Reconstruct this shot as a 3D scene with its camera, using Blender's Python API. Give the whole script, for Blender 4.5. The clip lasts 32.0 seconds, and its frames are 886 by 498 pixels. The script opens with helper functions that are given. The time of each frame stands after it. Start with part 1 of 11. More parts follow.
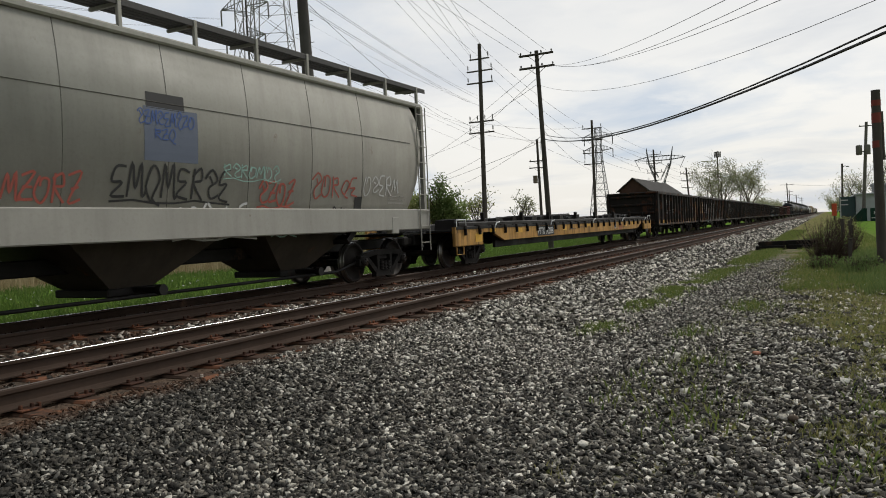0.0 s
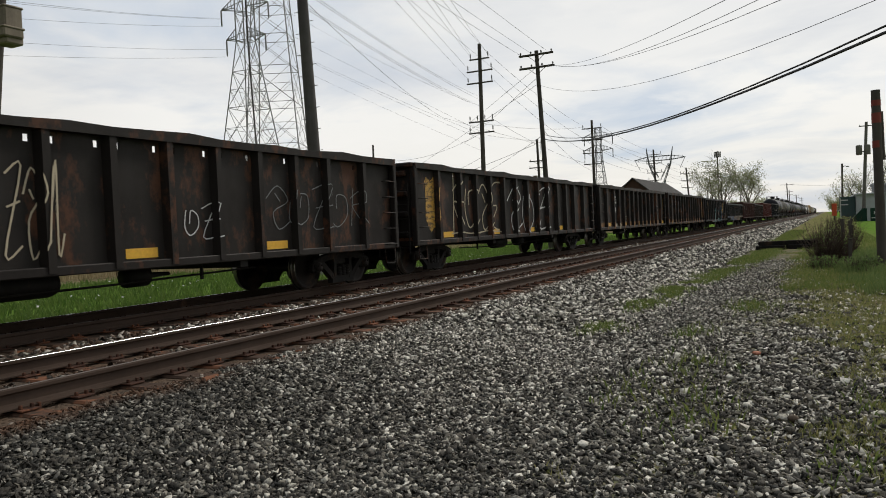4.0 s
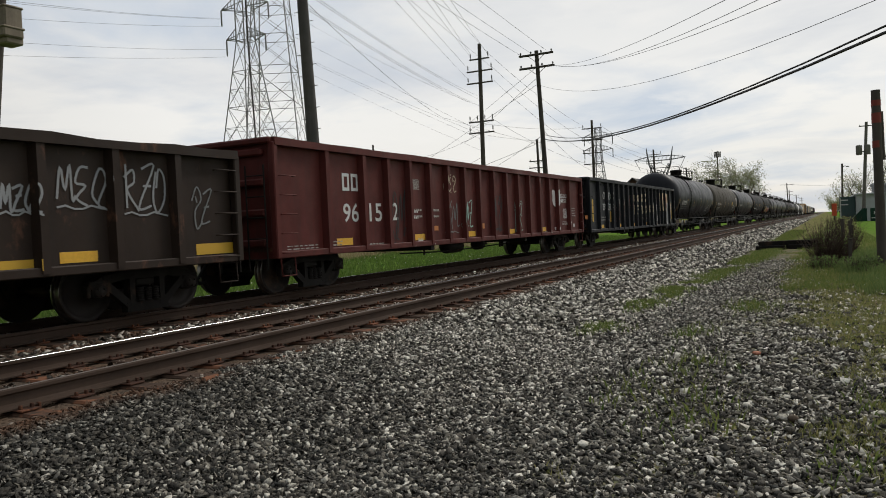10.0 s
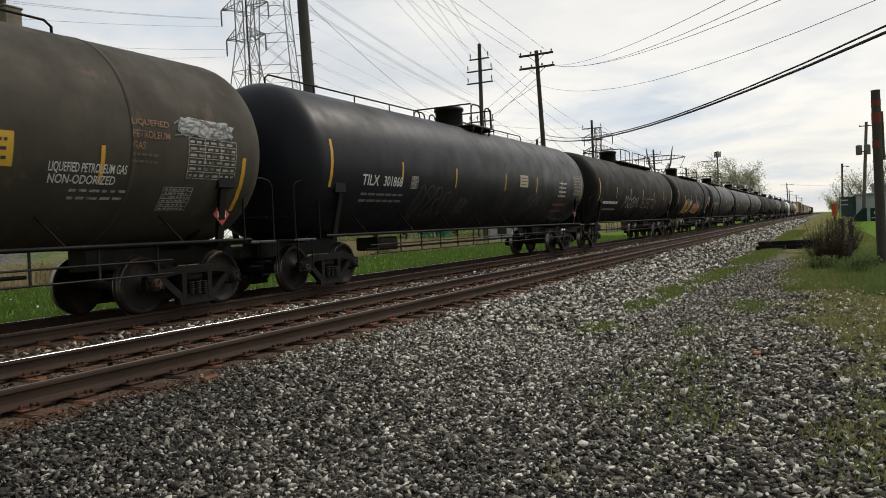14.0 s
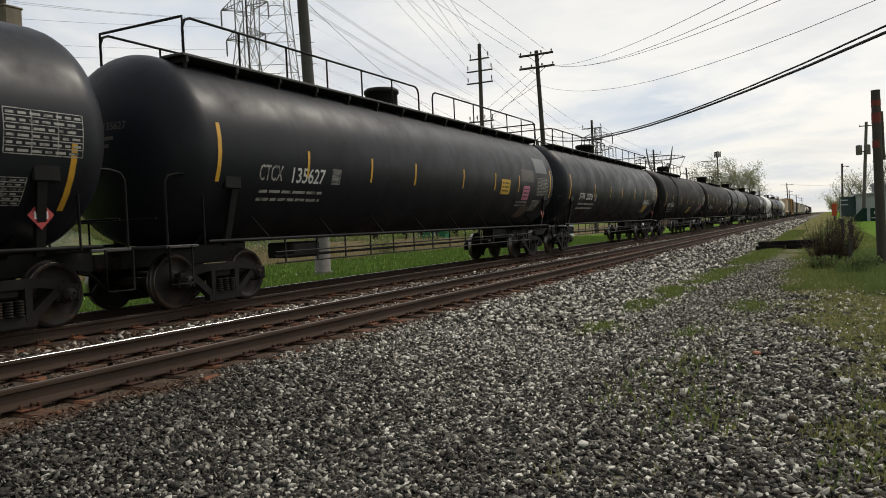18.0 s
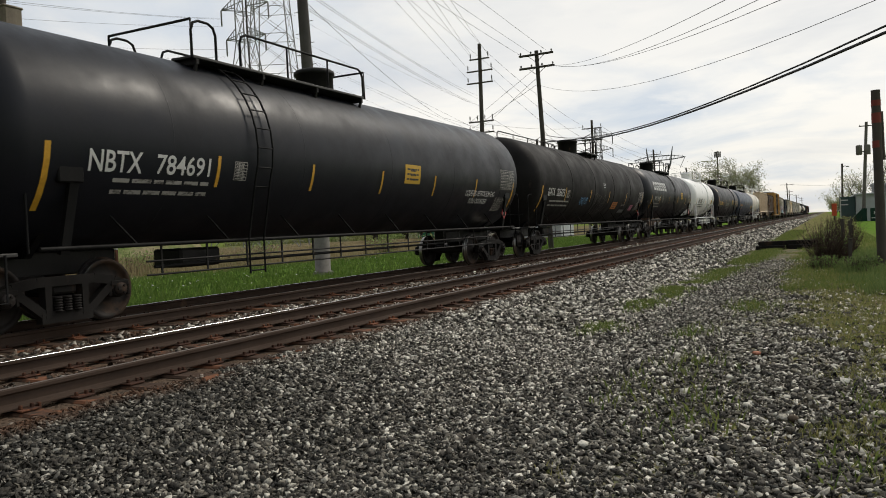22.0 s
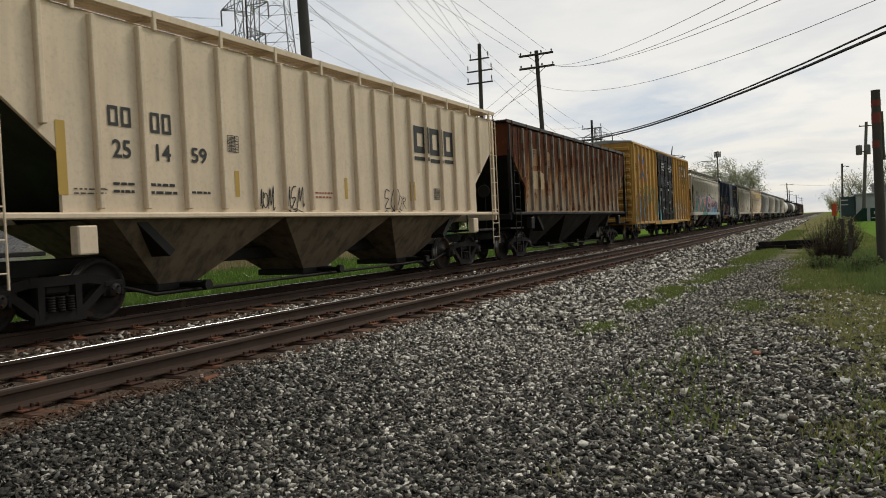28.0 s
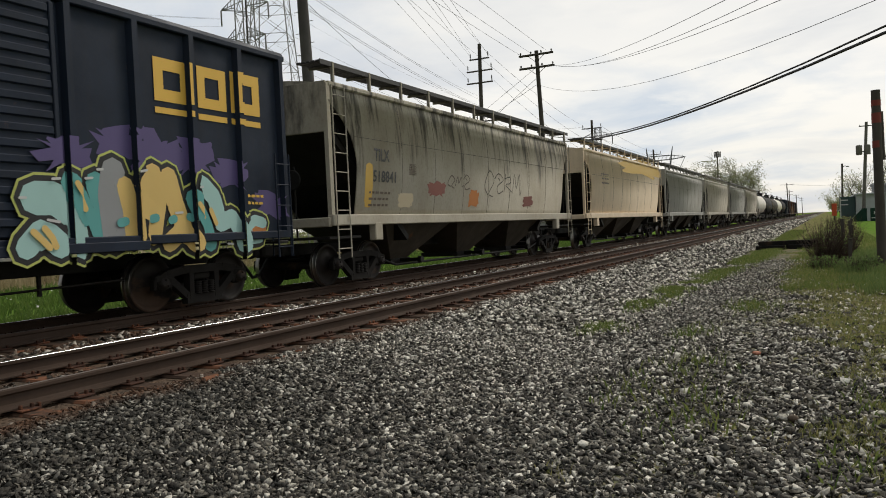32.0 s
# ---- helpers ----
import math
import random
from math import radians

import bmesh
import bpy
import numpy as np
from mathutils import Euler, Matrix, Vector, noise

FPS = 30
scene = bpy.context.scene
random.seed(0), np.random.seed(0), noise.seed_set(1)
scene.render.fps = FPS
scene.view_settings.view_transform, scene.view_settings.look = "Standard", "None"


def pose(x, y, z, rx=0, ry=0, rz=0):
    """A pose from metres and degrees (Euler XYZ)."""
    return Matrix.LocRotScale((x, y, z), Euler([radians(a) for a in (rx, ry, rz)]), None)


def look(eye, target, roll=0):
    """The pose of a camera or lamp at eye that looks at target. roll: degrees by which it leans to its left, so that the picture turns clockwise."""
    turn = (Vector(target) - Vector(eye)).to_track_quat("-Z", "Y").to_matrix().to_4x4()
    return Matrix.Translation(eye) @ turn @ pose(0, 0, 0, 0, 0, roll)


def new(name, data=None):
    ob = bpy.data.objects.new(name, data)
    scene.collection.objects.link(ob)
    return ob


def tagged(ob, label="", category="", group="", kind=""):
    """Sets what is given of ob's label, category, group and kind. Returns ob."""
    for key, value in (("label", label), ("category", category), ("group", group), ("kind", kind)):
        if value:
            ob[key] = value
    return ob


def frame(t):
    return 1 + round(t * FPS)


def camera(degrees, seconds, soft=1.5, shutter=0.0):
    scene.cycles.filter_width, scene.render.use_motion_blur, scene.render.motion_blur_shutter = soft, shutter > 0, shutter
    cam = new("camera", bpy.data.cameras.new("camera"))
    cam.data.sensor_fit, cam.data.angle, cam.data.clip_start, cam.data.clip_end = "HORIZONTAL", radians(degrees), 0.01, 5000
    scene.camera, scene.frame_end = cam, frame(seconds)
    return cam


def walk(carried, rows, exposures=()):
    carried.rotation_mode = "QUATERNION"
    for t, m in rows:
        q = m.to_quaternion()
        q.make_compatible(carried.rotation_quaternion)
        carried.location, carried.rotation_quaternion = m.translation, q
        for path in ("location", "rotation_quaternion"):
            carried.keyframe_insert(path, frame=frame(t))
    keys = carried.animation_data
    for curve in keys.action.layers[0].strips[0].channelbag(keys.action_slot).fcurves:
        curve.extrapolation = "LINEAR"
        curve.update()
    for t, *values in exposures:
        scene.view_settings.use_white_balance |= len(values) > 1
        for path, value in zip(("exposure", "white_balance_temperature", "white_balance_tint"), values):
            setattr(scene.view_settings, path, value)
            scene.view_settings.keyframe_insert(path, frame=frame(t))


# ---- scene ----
# ---- layout -------------------------------------------------------------
# y runs along the railway, away from the viewer; x to the right; z = 0 is
# the gravel underfoot. Two tracks lie to the left.
SPEED = 20.39          # of the train, m/s, towards the viewer
RAIL = 0.5             # height of the rail tops
NEAR, FAR = -6.714, -10.561   # centre lines of the two tracks
GAUGE = 0.75           # half distance of the rail heads

cam = camera(59.96, 32.0, soft=0.95, shutter=0.02)
EYE = Vector((0.0, 0.0, 1.627))
stand = look(EYE, EYE + Vector((-0.44758, 0.89387, -0.025885)), -2.643)
walk(cam, [(0.0, stand), (32.0, stand)], [(t, e, 6720 if t < 11.5 else 6900, 9) for t, e in ((0.0, -0.03), (1.0, 0.06), (2.0, 0.0), (3.5, -0.04), (6.0, -0.02), (10.0, -0.08), (11.0, -0.28), (11.8, 0.05), (21.0, 0.05), (23.5, 0.04), (25.0, -0.03), (28.0, -0.08), (28.8, 0.05), (32.0, 0.04))])


# ---- sky and light ------------------------------------------------------
def link(tree, a, b):
    tree.links.new(a, b)


def make_sky():
    w = bpy.data.worlds.new("cloudy_sky")
    scene.world = w
    w.use_nodes = True
    t = w.node_tree
    t.nodes.clear()
    N = t.nodes.new
    out, bg = N("ShaderNodeOutputWorld"), N("ShaderNodeBackground")
    sky = N("ShaderNodeTexSky")
    sky.sky_type, sky.sun_disc = "NISHITA", False
    sky.sun_elevation, sky.sun_rotation = radians(44), radians(26)
    dim = N("ShaderNodeMix")
    dim.data_type, dim.blend_type = "RGBA", "MULTIPLY"
    dim.inputs["Factor"].default_value = 1.0
    dim.inputs["B"].default_value = (0.10, 0.10, 0.10, 1)
    link(t, sky.outputs["Color"], dim.inputs["A"])
    co = N("ShaderNodeTexCoord")
    sep = N("ShaderNodeSeparateXYZ")
    link(t, co.outputs["Generated"], sep.inputs[0])
    up = N("ShaderNodeMath")
    up.operation = "MAXIMUM"
    up.inputs[1].default_value = 0.0
    link(t, sep.outputs["Z"], up.inputs[0])
    lift = N("ShaderNodeMath")
    lift.operation = "ADD"
    lift.inputs[1].default_value = 0.16
    link(t, up.outputs[0], lift.inputs[0])
    flat = N("ShaderNodeVectorMath")
    flat.operation = "DIVIDE"
    link(t, co.outputs["Generated"], flat.inputs[0])
    link(t, lift.outputs[0], flat.inputs[1])
    grade = N("ShaderNodeValToRGB")
    grade.color_ramp.elements[0].position = 0.0
    grade.color_ramp.elements[0].color = (0.88, 0.865, 0.84, 1)
    grade.color_ramp.elements[1].position = 0.55
    grade.color_ramp.elements[1].color = (0.66, 0.71, 0.78, 1)
    e = grade.color_ramp.elements.new(0.14)
    e.color = (0.96, 0.955, 0.945, 1)
    link(t, up.outputs[0], grade.inputs[0])

    def layer(scale, lo, hi, colour, base, stretch, seed):
        mp = N("ShaderNodeMapping")
        mp.inputs["Scale"].default_value = stretch
        mp.inputs["Location"].default_value = (seed, seed * 0.7, 0)
        link(t, flat.outputs[0], mp.inputs[0])
        n = N("ShaderNodeTexNoise")
        n.inputs["Scale"].default_value = scale
        n.inputs["Detail"].default_value = 7
        n.inputs["Roughness"].default_value = 0.55
        n.inputs["Distortion"].default_value = 0.3
        link(t, mp.outputs[0], n.inputs["Vector"])
        r = N("ShaderNodeMapRange")
        r.inputs["From Min"].default_value, r.inputs["From Max"].default_value = lo, hi
        link(t, n.outputs["Fac"], r.inputs["Value"])
        m = N("ShaderNodeMix")
        m.data_type = "RGBA"
        m.inputs["B"].default_value = colour
        link(t, r.outputs[0], m.inputs["Factor"])
        link(t, base, m.inputs["A"])
        return m.outputs["Result"]

    c = layer(0.9, 0.48, 0.72, (0.54, 0.635, 0.78, 1), grade.outputs["Color"], (1, 1, 1), 3.1)
    c = layer(2.3, 0.52, 0.75, (0.97, 0.96, 0.95, 1), c, (1, 0.8, 1), 8.0)
    c = layer(0.55, 0.53, 0.72, (0.62, 0.66, 0.74, 1), c, (1, 1.4, 1), 17.0)
    veil = N("ShaderNodeMix")
    veil.data_type = "RGBA"
    veil.inputs["Factor"].default_value = 0.92
    link(t, dim.outputs["Result"], veil.inputs["A"])
    link(t, c, veil.inputs["B"])
    # the veiled sun stands ahead: that half of the sky is brighter
    face = N("ShaderNodeVectorMath")
    face.operation = "DOT_PRODUCT"
    face.inputs[1].default_value = (0.33, 0.82, 0.47)
    link(t, co.outputs["Generated"], face.inputs[0])
    glow = N("ShaderNodeMapRange")
    glow.inputs["From Min"].default_value, glow.inputs["From Max"].default_value = -0.8, 0.4
    glow.inputs["To Min"].default_value, glow.inputs["To Max"].default_value = 0.2, 1.0
    link(t, face.outputs["Value"], glow.inputs["Value"])
    link(t, veil.outputs["Result"], bg.inputs["Color"])
    link(t, glow.outputs[0], bg.inputs["Strength"])
    link(t, bg.outputs[0], out.inputs[0])
    sun = new("sun", bpy.data.lights.new("sun", "SUN"))
    sun.data.energy, sun.data.angle, sun.data.color = 1.75, radians(14), (1.0, 0.95, 0.88)
    sun.matrix_basis = look((30, 62, 66), (0, 0, 0))


make_sky()
scene.view_settings.exposure = 0.0


# ---- materials ----------------------------------------------------------
def shader(name, rough=0.6, metal=0.0, spec=0.5):
    m = bpy.data.materials.new(name)
    m.use_nodes = True
    t = m.node_tree
    b = t.nodes["Principled BSDF"]
    b.inputs["Roughness"].default_value = rough
    b.inputs["Metallic"].default_value = metal
    b.inputs["Specular IOR Level"].default_value = spec
    return m, t, b


def coords(t, scale=(1, 1, 1), spread=0.0):
    """Object coordinates, shifted from thing to thing by its random number."""
    co = t.nodes.new("ShaderNodeTexCoord")
    mp = t.nodes.new("ShaderNodeMapping")
    mp.inputs["Scale"].default_value = scale
    link(t, co.outputs["Object"], mp.inputs[0])
    if spread:
        info = t.nodes.new("ShaderNodeObjectInfo")
        k = t.nodes.new("ShaderNodeMath")
        k.operation = "MULTIPLY"
        k.inputs[1].default_value = spread
        link(t, info.outputs["Random"], k.inputs[0])
        link(t, k.outputs[0], mp.inputs["Location"])
    return mp.outputs[0]


def noise_of(t, vec, scale, detail=6, rough=0.6):
    n = t.nodes.new("ShaderNodeTexNoise")
    n.inputs["Scale"].default_value = scale
    n.inputs["Detail"].default_value = detail
    n.inputs["Roughness"].default_value = rough
    link(t, vec, n.inputs["Vector"])
    return n.outputs["Fac"]


def ranged(t, val, lo, hi, to0=0.0, to1=1.0):
    r = t.nodes.new("ShaderNodeMapRange")
    r.inputs["From Min"].default_value, r.inputs["From Max"].default_value = lo, hi
    r.inputs["To Min"].default_value, r.inputs["To Max"].default_value = to0, to1
    link(t, val, r.inputs["Value"])
    return r.outputs[0]


def blend(t, fac, a, b):
    m = t.nodes.new("ShaderNodeMix")
    m.data_type = "RGBA"
    for key, val in (("Factor", fac), ("A", a), ("B", b)):
        if isinstance(val, tuple):
            m.inputs[key].default_value = (*val[:3], 1)
        elif isinstance(val, float):
            m.inputs[key].default_value = val
        else:
            link(t, val, m.inputs[key])
    return m.outputs["Result"]


def times_of(t, a, b):
    k = t.nodes.new("ShaderNodeMath")
    k.operation = "MULTIPLY"
    for i, val in enumerate((a, b)):
        if isinstance(val, float):
            k.inputs[i].default_value = val
        else:
            link(t, val, k.inputs[i])
    return k.outputs[0]


def bumped(t, b, height, strength, dist):
    bp = t.nodes.new("ShaderNodeBump")
    bp.inputs["Strength"].default_value = strength
    bp.inputs["Distance"].default_value = dist
    link(t, height, bp.inputs["Height"])
    link(t, bp.outputs[0], b.inputs["Normal"])


def paint(name, col, rust=0.0, rustcol=(0.085, 0.038, 0.02), streak=0.35, dirt=(0.022, 0.02, 0.018), rough=0.55, spec=0.18, metal=0.0, fade=0.68):
    """Weathered paint: grain, runs of dirt down the sides and patches of rust."""
    m, t, b = shader(name, rough, metal, spec)
    v = coords(t, (1, 1, 1), 37.0)
    fine, broad = noise_of(t, v, 16), noise_of(t, v, 1.1, 8)
    runs = noise_of(t, coords(t, (2.2, 2.2, 0.22), 21.0), 2.0, 7)
    shade = tuple(c * fade for c in col)
    c = blend(t, ranged(t, broad, 0.3, 0.7), col, shade)
    c = blend(t, times_of(t, ranged(t, runs, 0.46, 0.72), streak), c, dirt)
    c = blend(t, times_of(t, ranged(t, fine, 0.5, 0.75), 0.25), c, dirt)
    if rust:
        edge = 0.66 - 0.26 * rust
        mask = noise_of(t, coords(t, (1, 1, 0.6), 53.0), 1.7, 11, 0.68)
        two = blend(t, fine, rustcol, tuple(r * 2.1 for r in rustcol))
        c = blend(t, ranged(t, mask, edge, edge + 0.07), c, two)
    link(t, c, b.inputs["Base Color"])
    link(t, ranged(t, broad, 0.3, 0.7, rough - 0.1, min(rough + 0.18, 1)), b.inputs["Roughness"])
    bumped(t, b, fine, 0.12, 0.01)
    return m


def plain(name, col, rough=0.6, metal=0.0, grain=0.25, scale=20.0):
    m, t, b = shader(name, rough, metal)
    n = noise_of(t, coords(t, (1, 1, 1), 11.0), scale)
    link(t, blend(t, ranged(t, n, 0.3, 0.7), col, tuple(c * (1 - grain) for c in col)), b.inputs["Base Color"])
    bumped(t, b, n, 0.1, 0.01)
    return m


def decal(name, col, wear=0.3, under=(0.03, 0.027, 0.025), rough=0.6):
    """Stencilled or sprayed paint, scuffed so that what is under it shows."""
    m, t, b = shader(name, rough)
    v = coords(t, (1, 1, 1), 13.0)
    n = noise_of(t, coords(t, (1, 1, 2.6), 13.0) if wear > 0.45 else v, 5.0 if wear > 0.45 else 9.0, 9, 0.7)
    edge = max(0.46, 0.72 - 0.38 * wear)
    c = blend(t, ranged(t, n, edge, edge + 0.12), col, under)
    c = blend(t, times_of(t, noise_of(t, v, 2.0), 0.3), c, tuple(k * 0.6 for k in col))
    link(t, c, b.inputs["Base Color"])
    return m


def rusted_sheet():
    """Cream paint eaten by rust that runs down from the eaves."""
    m, t, b = shader("hopper_rust", 0.85, 0.0, 0.08)
    co = t.nodes.new("ShaderNodeTexCoord")
    sep = t.nodes.new("ShaderNodeSeparateXYZ")
    link(t, co.outputs["Object"], sep.inputs[0])
    runs = noise_of(t, coords(t, (1.9, 1.9, 0.42)), 1.5, 9, 0.68)
    spots = noise_of(t, coords(t, (1, 1, 0.7)), 3.1, 9, 0.7)
    fine = noise_of(t, coords(t), 18.0)
    lift = ranged(t, sep.outputs["Z"], 1.7, 4.0, -0.08, 0.25)
    add = t.nodes.new("ShaderNodeMath")
    link(t, runs, add.inputs[0])
    link(t, lift, add.inputs[1])
    pale = blend(t, ranged(t, spots, 0.35, 0.7), (0.31, 0.22, 0.125), (0.30, 0.285, 0.24))
    c = blend(t, times_of(t, ranged(t, add.outputs[0], 0.40, 0.52), 0.85), pale, (0.29, 0.118, 0.034))
    c = blend(t, ranged(t, add.outputs[0], 0.50, 0.66), c, blend(t, fine, (0.046, 0.0165, 0.0095), (0.125, 0.040, 0.017)))
    c = blend(t, ranged(t, spots, 0.56, 0.62), c, blend(t, fine, (0.055, 0.022, 0.012), (0.17, 0.066, 0.024)))
    link(t, c, b.inputs["Base Color"])
    bumped(t, b, fine, 0.2, 0.01)
    return m


def worn_mural():
    """Old graffiti, layer on layer, rubbed down to blotches of many colours."""
    m, t, b = shader("worn_mural", 0.75, 0.0, 0.2)
    co = t.nodes.new("ShaderNodeTexCoord")
    sep = t.nodes.new("ShaderNodeSeparateXYZ")
    link(t, co.outputs["Object"], sep.inputs[0])
    v = coords(t)
    shift = t.nodes.new("ShaderNodeMath")
    shift.operation = "MULTIPLY_ADD"
    shift.inputs[1].default_value = 7.0
    link(t, noise_of(t, v, 0.9, 4, 0.5), shift.inputs[0])
    link(t, sep.outputs["Y"], shift.inputs[2])
    ramp = t.nodes.new("ShaderNodeValToRGB")
    r = ramp.color_ramp
    r.elements[0].color, r.elements[1].color = (0.05, 0.07, 0.12, 1), (0.06, 0.075, 0.07, 1)
    for at, col in ((0.18, (0.13, 0.15, 0.17, 1)), (0.30, (0.04, 0.065, 0.13, 1)), (0.42, (0.09, 0.045, 0.025, 1)), (0.55, (0.13, 0.065, 0.035, 1)), (0.64, (0.24, 0.12, 0.05, 1)), (0.72, (0.05, 0.14, 0.09, 1)), (0.80, (0.22, 0.20, 0.15, 1)), (0.9, (0.03, 0.07, 0.06, 1))):
        r.elements.new(at).color = col
    link(t, ranged(t, shift.outputs[0], -5.5, 13.0), ramp.inputs[0])
    rub = noise_of(t, coords(t, (1.6, 1.6, 3.2)), 2.6, 9, 0.7)
    c = blend(t, ranged(t, rub, 0.46, 0.56), ramp.outputs["Color"], (0.035, 0.024, 0.018))
    marks = noise_of(t, coords(t, (1, 1, 1.6)), 5.5, 10, 0.75)
    c = blend(t, times_of(t, ranged(t, marks, 0.60, 0.68), 0.6), c, (0.34, 0.32, 0.29))
    # the lower third keeps a pale ground, with blue shapes towards the front and pink runs behind
    edge = t.nodes.new("ShaderNodeMath")
    edge.operation = "MULTIPLY_ADD"
    edge.inputs[1].default_value = 0.9
    link(t, noise_of(t, coords(t, (1.0, 1.6, 0.7)), 1.3, 4, 0.5), edge.inputs[0])
    link(t, sep.outputs["Z"], edge.inputs[2])
    ground = blend(t, ranged(t, sep.outputs["Y"], -0.5, 3.0), (0.165, 0.17, 0.185), (0.30, 0.205, 0.155))
    ground = blend(t, times_of(t, ranged(t, marks, 0.45, 0.6), 0.6), ground, (0.10, 0.095, 0.09))
    blue = times_of(t, ranged(t, noise_of(t, coords(t, (1, 1.2, 0.9)), 1.7, 3, 0.4), 0.50, 0.54), ranged(t, sep.outputs["Y"], 0.2, -0.6))
    ground = blend(t, blue, ground, (0.018, 0.055, 0.125))
    runs = noise_of(t, coords(t, (2.6, 2.6, 0.5)), 2.2, 7, 0.65)
    kept = times_of(t, ranged(t, edge.outputs[0], 1.78, 1.62), ranged(t, runs, 0.60, 0.46))
    c = blend(t, times_of(t, kept, ranged(t, sep.outputs["Y"], -1.5, 1.5, 0.95, 0.7)), c, ground)
    link(t, c, b.inputs["Base Color"])
    return m


def soiled_sheet():
    """Pale grey-beige paint with black runs that start under the eaves."""
    m, t, b = shader("hopper_soiled", 0.7, 0.0, 0.15)
    co = t.nodes.new("ShaderNodeTexCoord")
    sep = t.nodes.new("ShaderNodeSeparateXYZ")
    link(t, co.outputs["Object"], sep.inputs[0])
    runs = noise_of(t, coords(t, (1, 2.4, 0.28)), 1.6, 9, 0.65)
    broad, fine = noise_of(t, coords(t, (1, 1, 0.6)), 0.9, 8), noise_of(t, coords(t), 16.0)
    add = t.nodes.new("ShaderNodeMath")
    link(t, runs, add.inputs[0])
    link(t, ranged(t, sep.outputs["Z"], 2.0, 4.0, -0.12, 0.09), add.inputs[1])
    c = blend(t, ranged(t, broad, 0.35, 0.7), (0.47, 0.435, 0.36), (0.36, 0.32, 0.25))
    c = blend(t, times_of(t, ranged(t, add.outputs[0], 0.52, 0.66), 0.85), c, (0.05, 0.047, 0.043))
    c = blend(t, times_of(t, ranged(t, fine, 0.5, 0.75), 0.3), c, (0.16, 0.12, 0.085))
    link(t, c, b.inputs["Base Color"])
    bumped(t, b, fine, 0.12, 0.01)
    return m


MAT = {}


def stock_materials():
    M = MAT
    M["running_gear"] = paint("running_gear", (0.014, 0.012, 0.0105), 0.3, (0.03, 0.018, 0.012), 0.3, rough=0.75)
    M["wheel_steel"] = paint("wheel_steel", (0.021, 0.017, 0.015), 0.5, (0.034, 0.021, 0.014), 0.1, rough=0.6)
    M["gon_black"] = paint("gon_black", (0.019, 0.0150, 0.0128), 0.5, (0.046, 0.0205, 0.0115), 0.5)
    M["gon_umber"] = paint("gon_umber", (0.032, 0.020, 0.0145), 0.35, (0.055, 0.026, 0.016))
    M["gon_coal"] = paint("gon_coal", (0.0125, 0.0145, 0.0185), 0.05, (0.05, 0.03, 0.02), 0.3)
    M["sill_worn"] = decal("sill_worn", (0.27, 0.135, 0.04), 0.72, (0.036, 0.020, 0.014), 0.8)
    M["gon_brown"] = paint("gon_brown", (0.058, 0.020, 0.015), 0.35, (0.06, 0.028, 0.018))
    M["gon_dark"] = paint("gon_dark", (0.016, 0.0155, 0.0155), 0.3, (0.06, 0.034, 0.02))
    M["gon_red"] = paint("gon_red", (0.108, 0.023, 0.019), 0.05, (0.09, 0.03, 0.02), 0.3)
    M["gon_inside"] = paint("gon_inside", (0.05, 0.032, 0.022), 0.8)
    M["yellow_worn"] = decal("yellow_worn", (0.52, 0.29, 0.045), 0.75, (0.05, 0.03, 0.02))
    M["reflector"] = plain("reflector", (0.72, 0.40, 0.03), 0.45, 0.0, 0.2)
    M["tank_black"] = paint("tank_black", (0.0115, 0.0128, 0.018), 0.0, streak=0.25, dirt=(0.0145, 0.0145, 0.015), rough=0.42, spec=0.2)
    M["tank_sooty"] = paint("tank_sooty", (0.0125, 0.0115, 0.0112), 0.08, (0.022, 0.016, 0.013), 0.4, (0.017, 0.015, 0.014), 0.62, spec=0.13)
    M["tank_olive"] = paint("tank_olive", (0.066, 0.058, 0.045), 0.22, (0.062, 0.042, 0.030), 0.3, (0.04, 0.035, 0.028), 0.66, spec=0.14)
    M["tank_blue"] = paint("tank_blue", (0.06, 0.078, 0.12), 0.0, streak=0.3, rough=0.4)
    M["tank_white"] = paint("tank_white", (0.86, 0.86, 0.84), 0.0, spec=0.4, streak=0.12, dirt=(0.5, 0.47, 0.42), rough=0.35, fade=0.94)
    M["tank_cream"] = paint("tank_cream", (0.78, 0.74, 0.65), 0.0, streak=0.45, dirt=(0.3, 0.25, 0.17), rough=0.45, fade=0.88)
    M["hopper_grey"] = paint("hopper_grey", (0.355, 0.345, 0.31), 0.03, (0.12, 0.08, 0.06), 0.3, (0.2, 0.19, 0.165), fade=0.85)
    M["hopper_tan"] = paint("hopper_tan", (0.74, 0.605, 0.445), 0.0, streak=0.18, dirt=(0.3, 0.23, 0.15), fade=0.88)
    M["hopper_rust"] = rusted_sheet()
    M["rib_worn"] = paint("rib_worn", (0.31, 0.28, 0.235), 0.6, (0.085, 0.035, 0.018), 0.6, (0.16, 0.09, 0.05))
    M["hopper_pale"] = paint("hopper_pale", (0.50, 0.455, 0.375), 0.0, streak=0.3, dirt=(0.24, 0.23, 0.2), fade=0.85)
    M["hopper_soiled"] = soiled_sheet()
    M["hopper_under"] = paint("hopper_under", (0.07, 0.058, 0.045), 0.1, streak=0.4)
    # grimy tan, its colour also darkened for the shade under the car
    M["tan_grimy_shaded"] = paint("tan_grimy_shaded", (0.21, 0.16, 0.108), 0.1, (0.05, 0.04, 0.028), 0.9, (0.045, 0.038, 0.03), rough=0.85)
    M["seam_dark"] = plain("seam_dark", (0.10, 0.092, 0.08), 0.8)
    M["worn_mural"] = worn_mural()
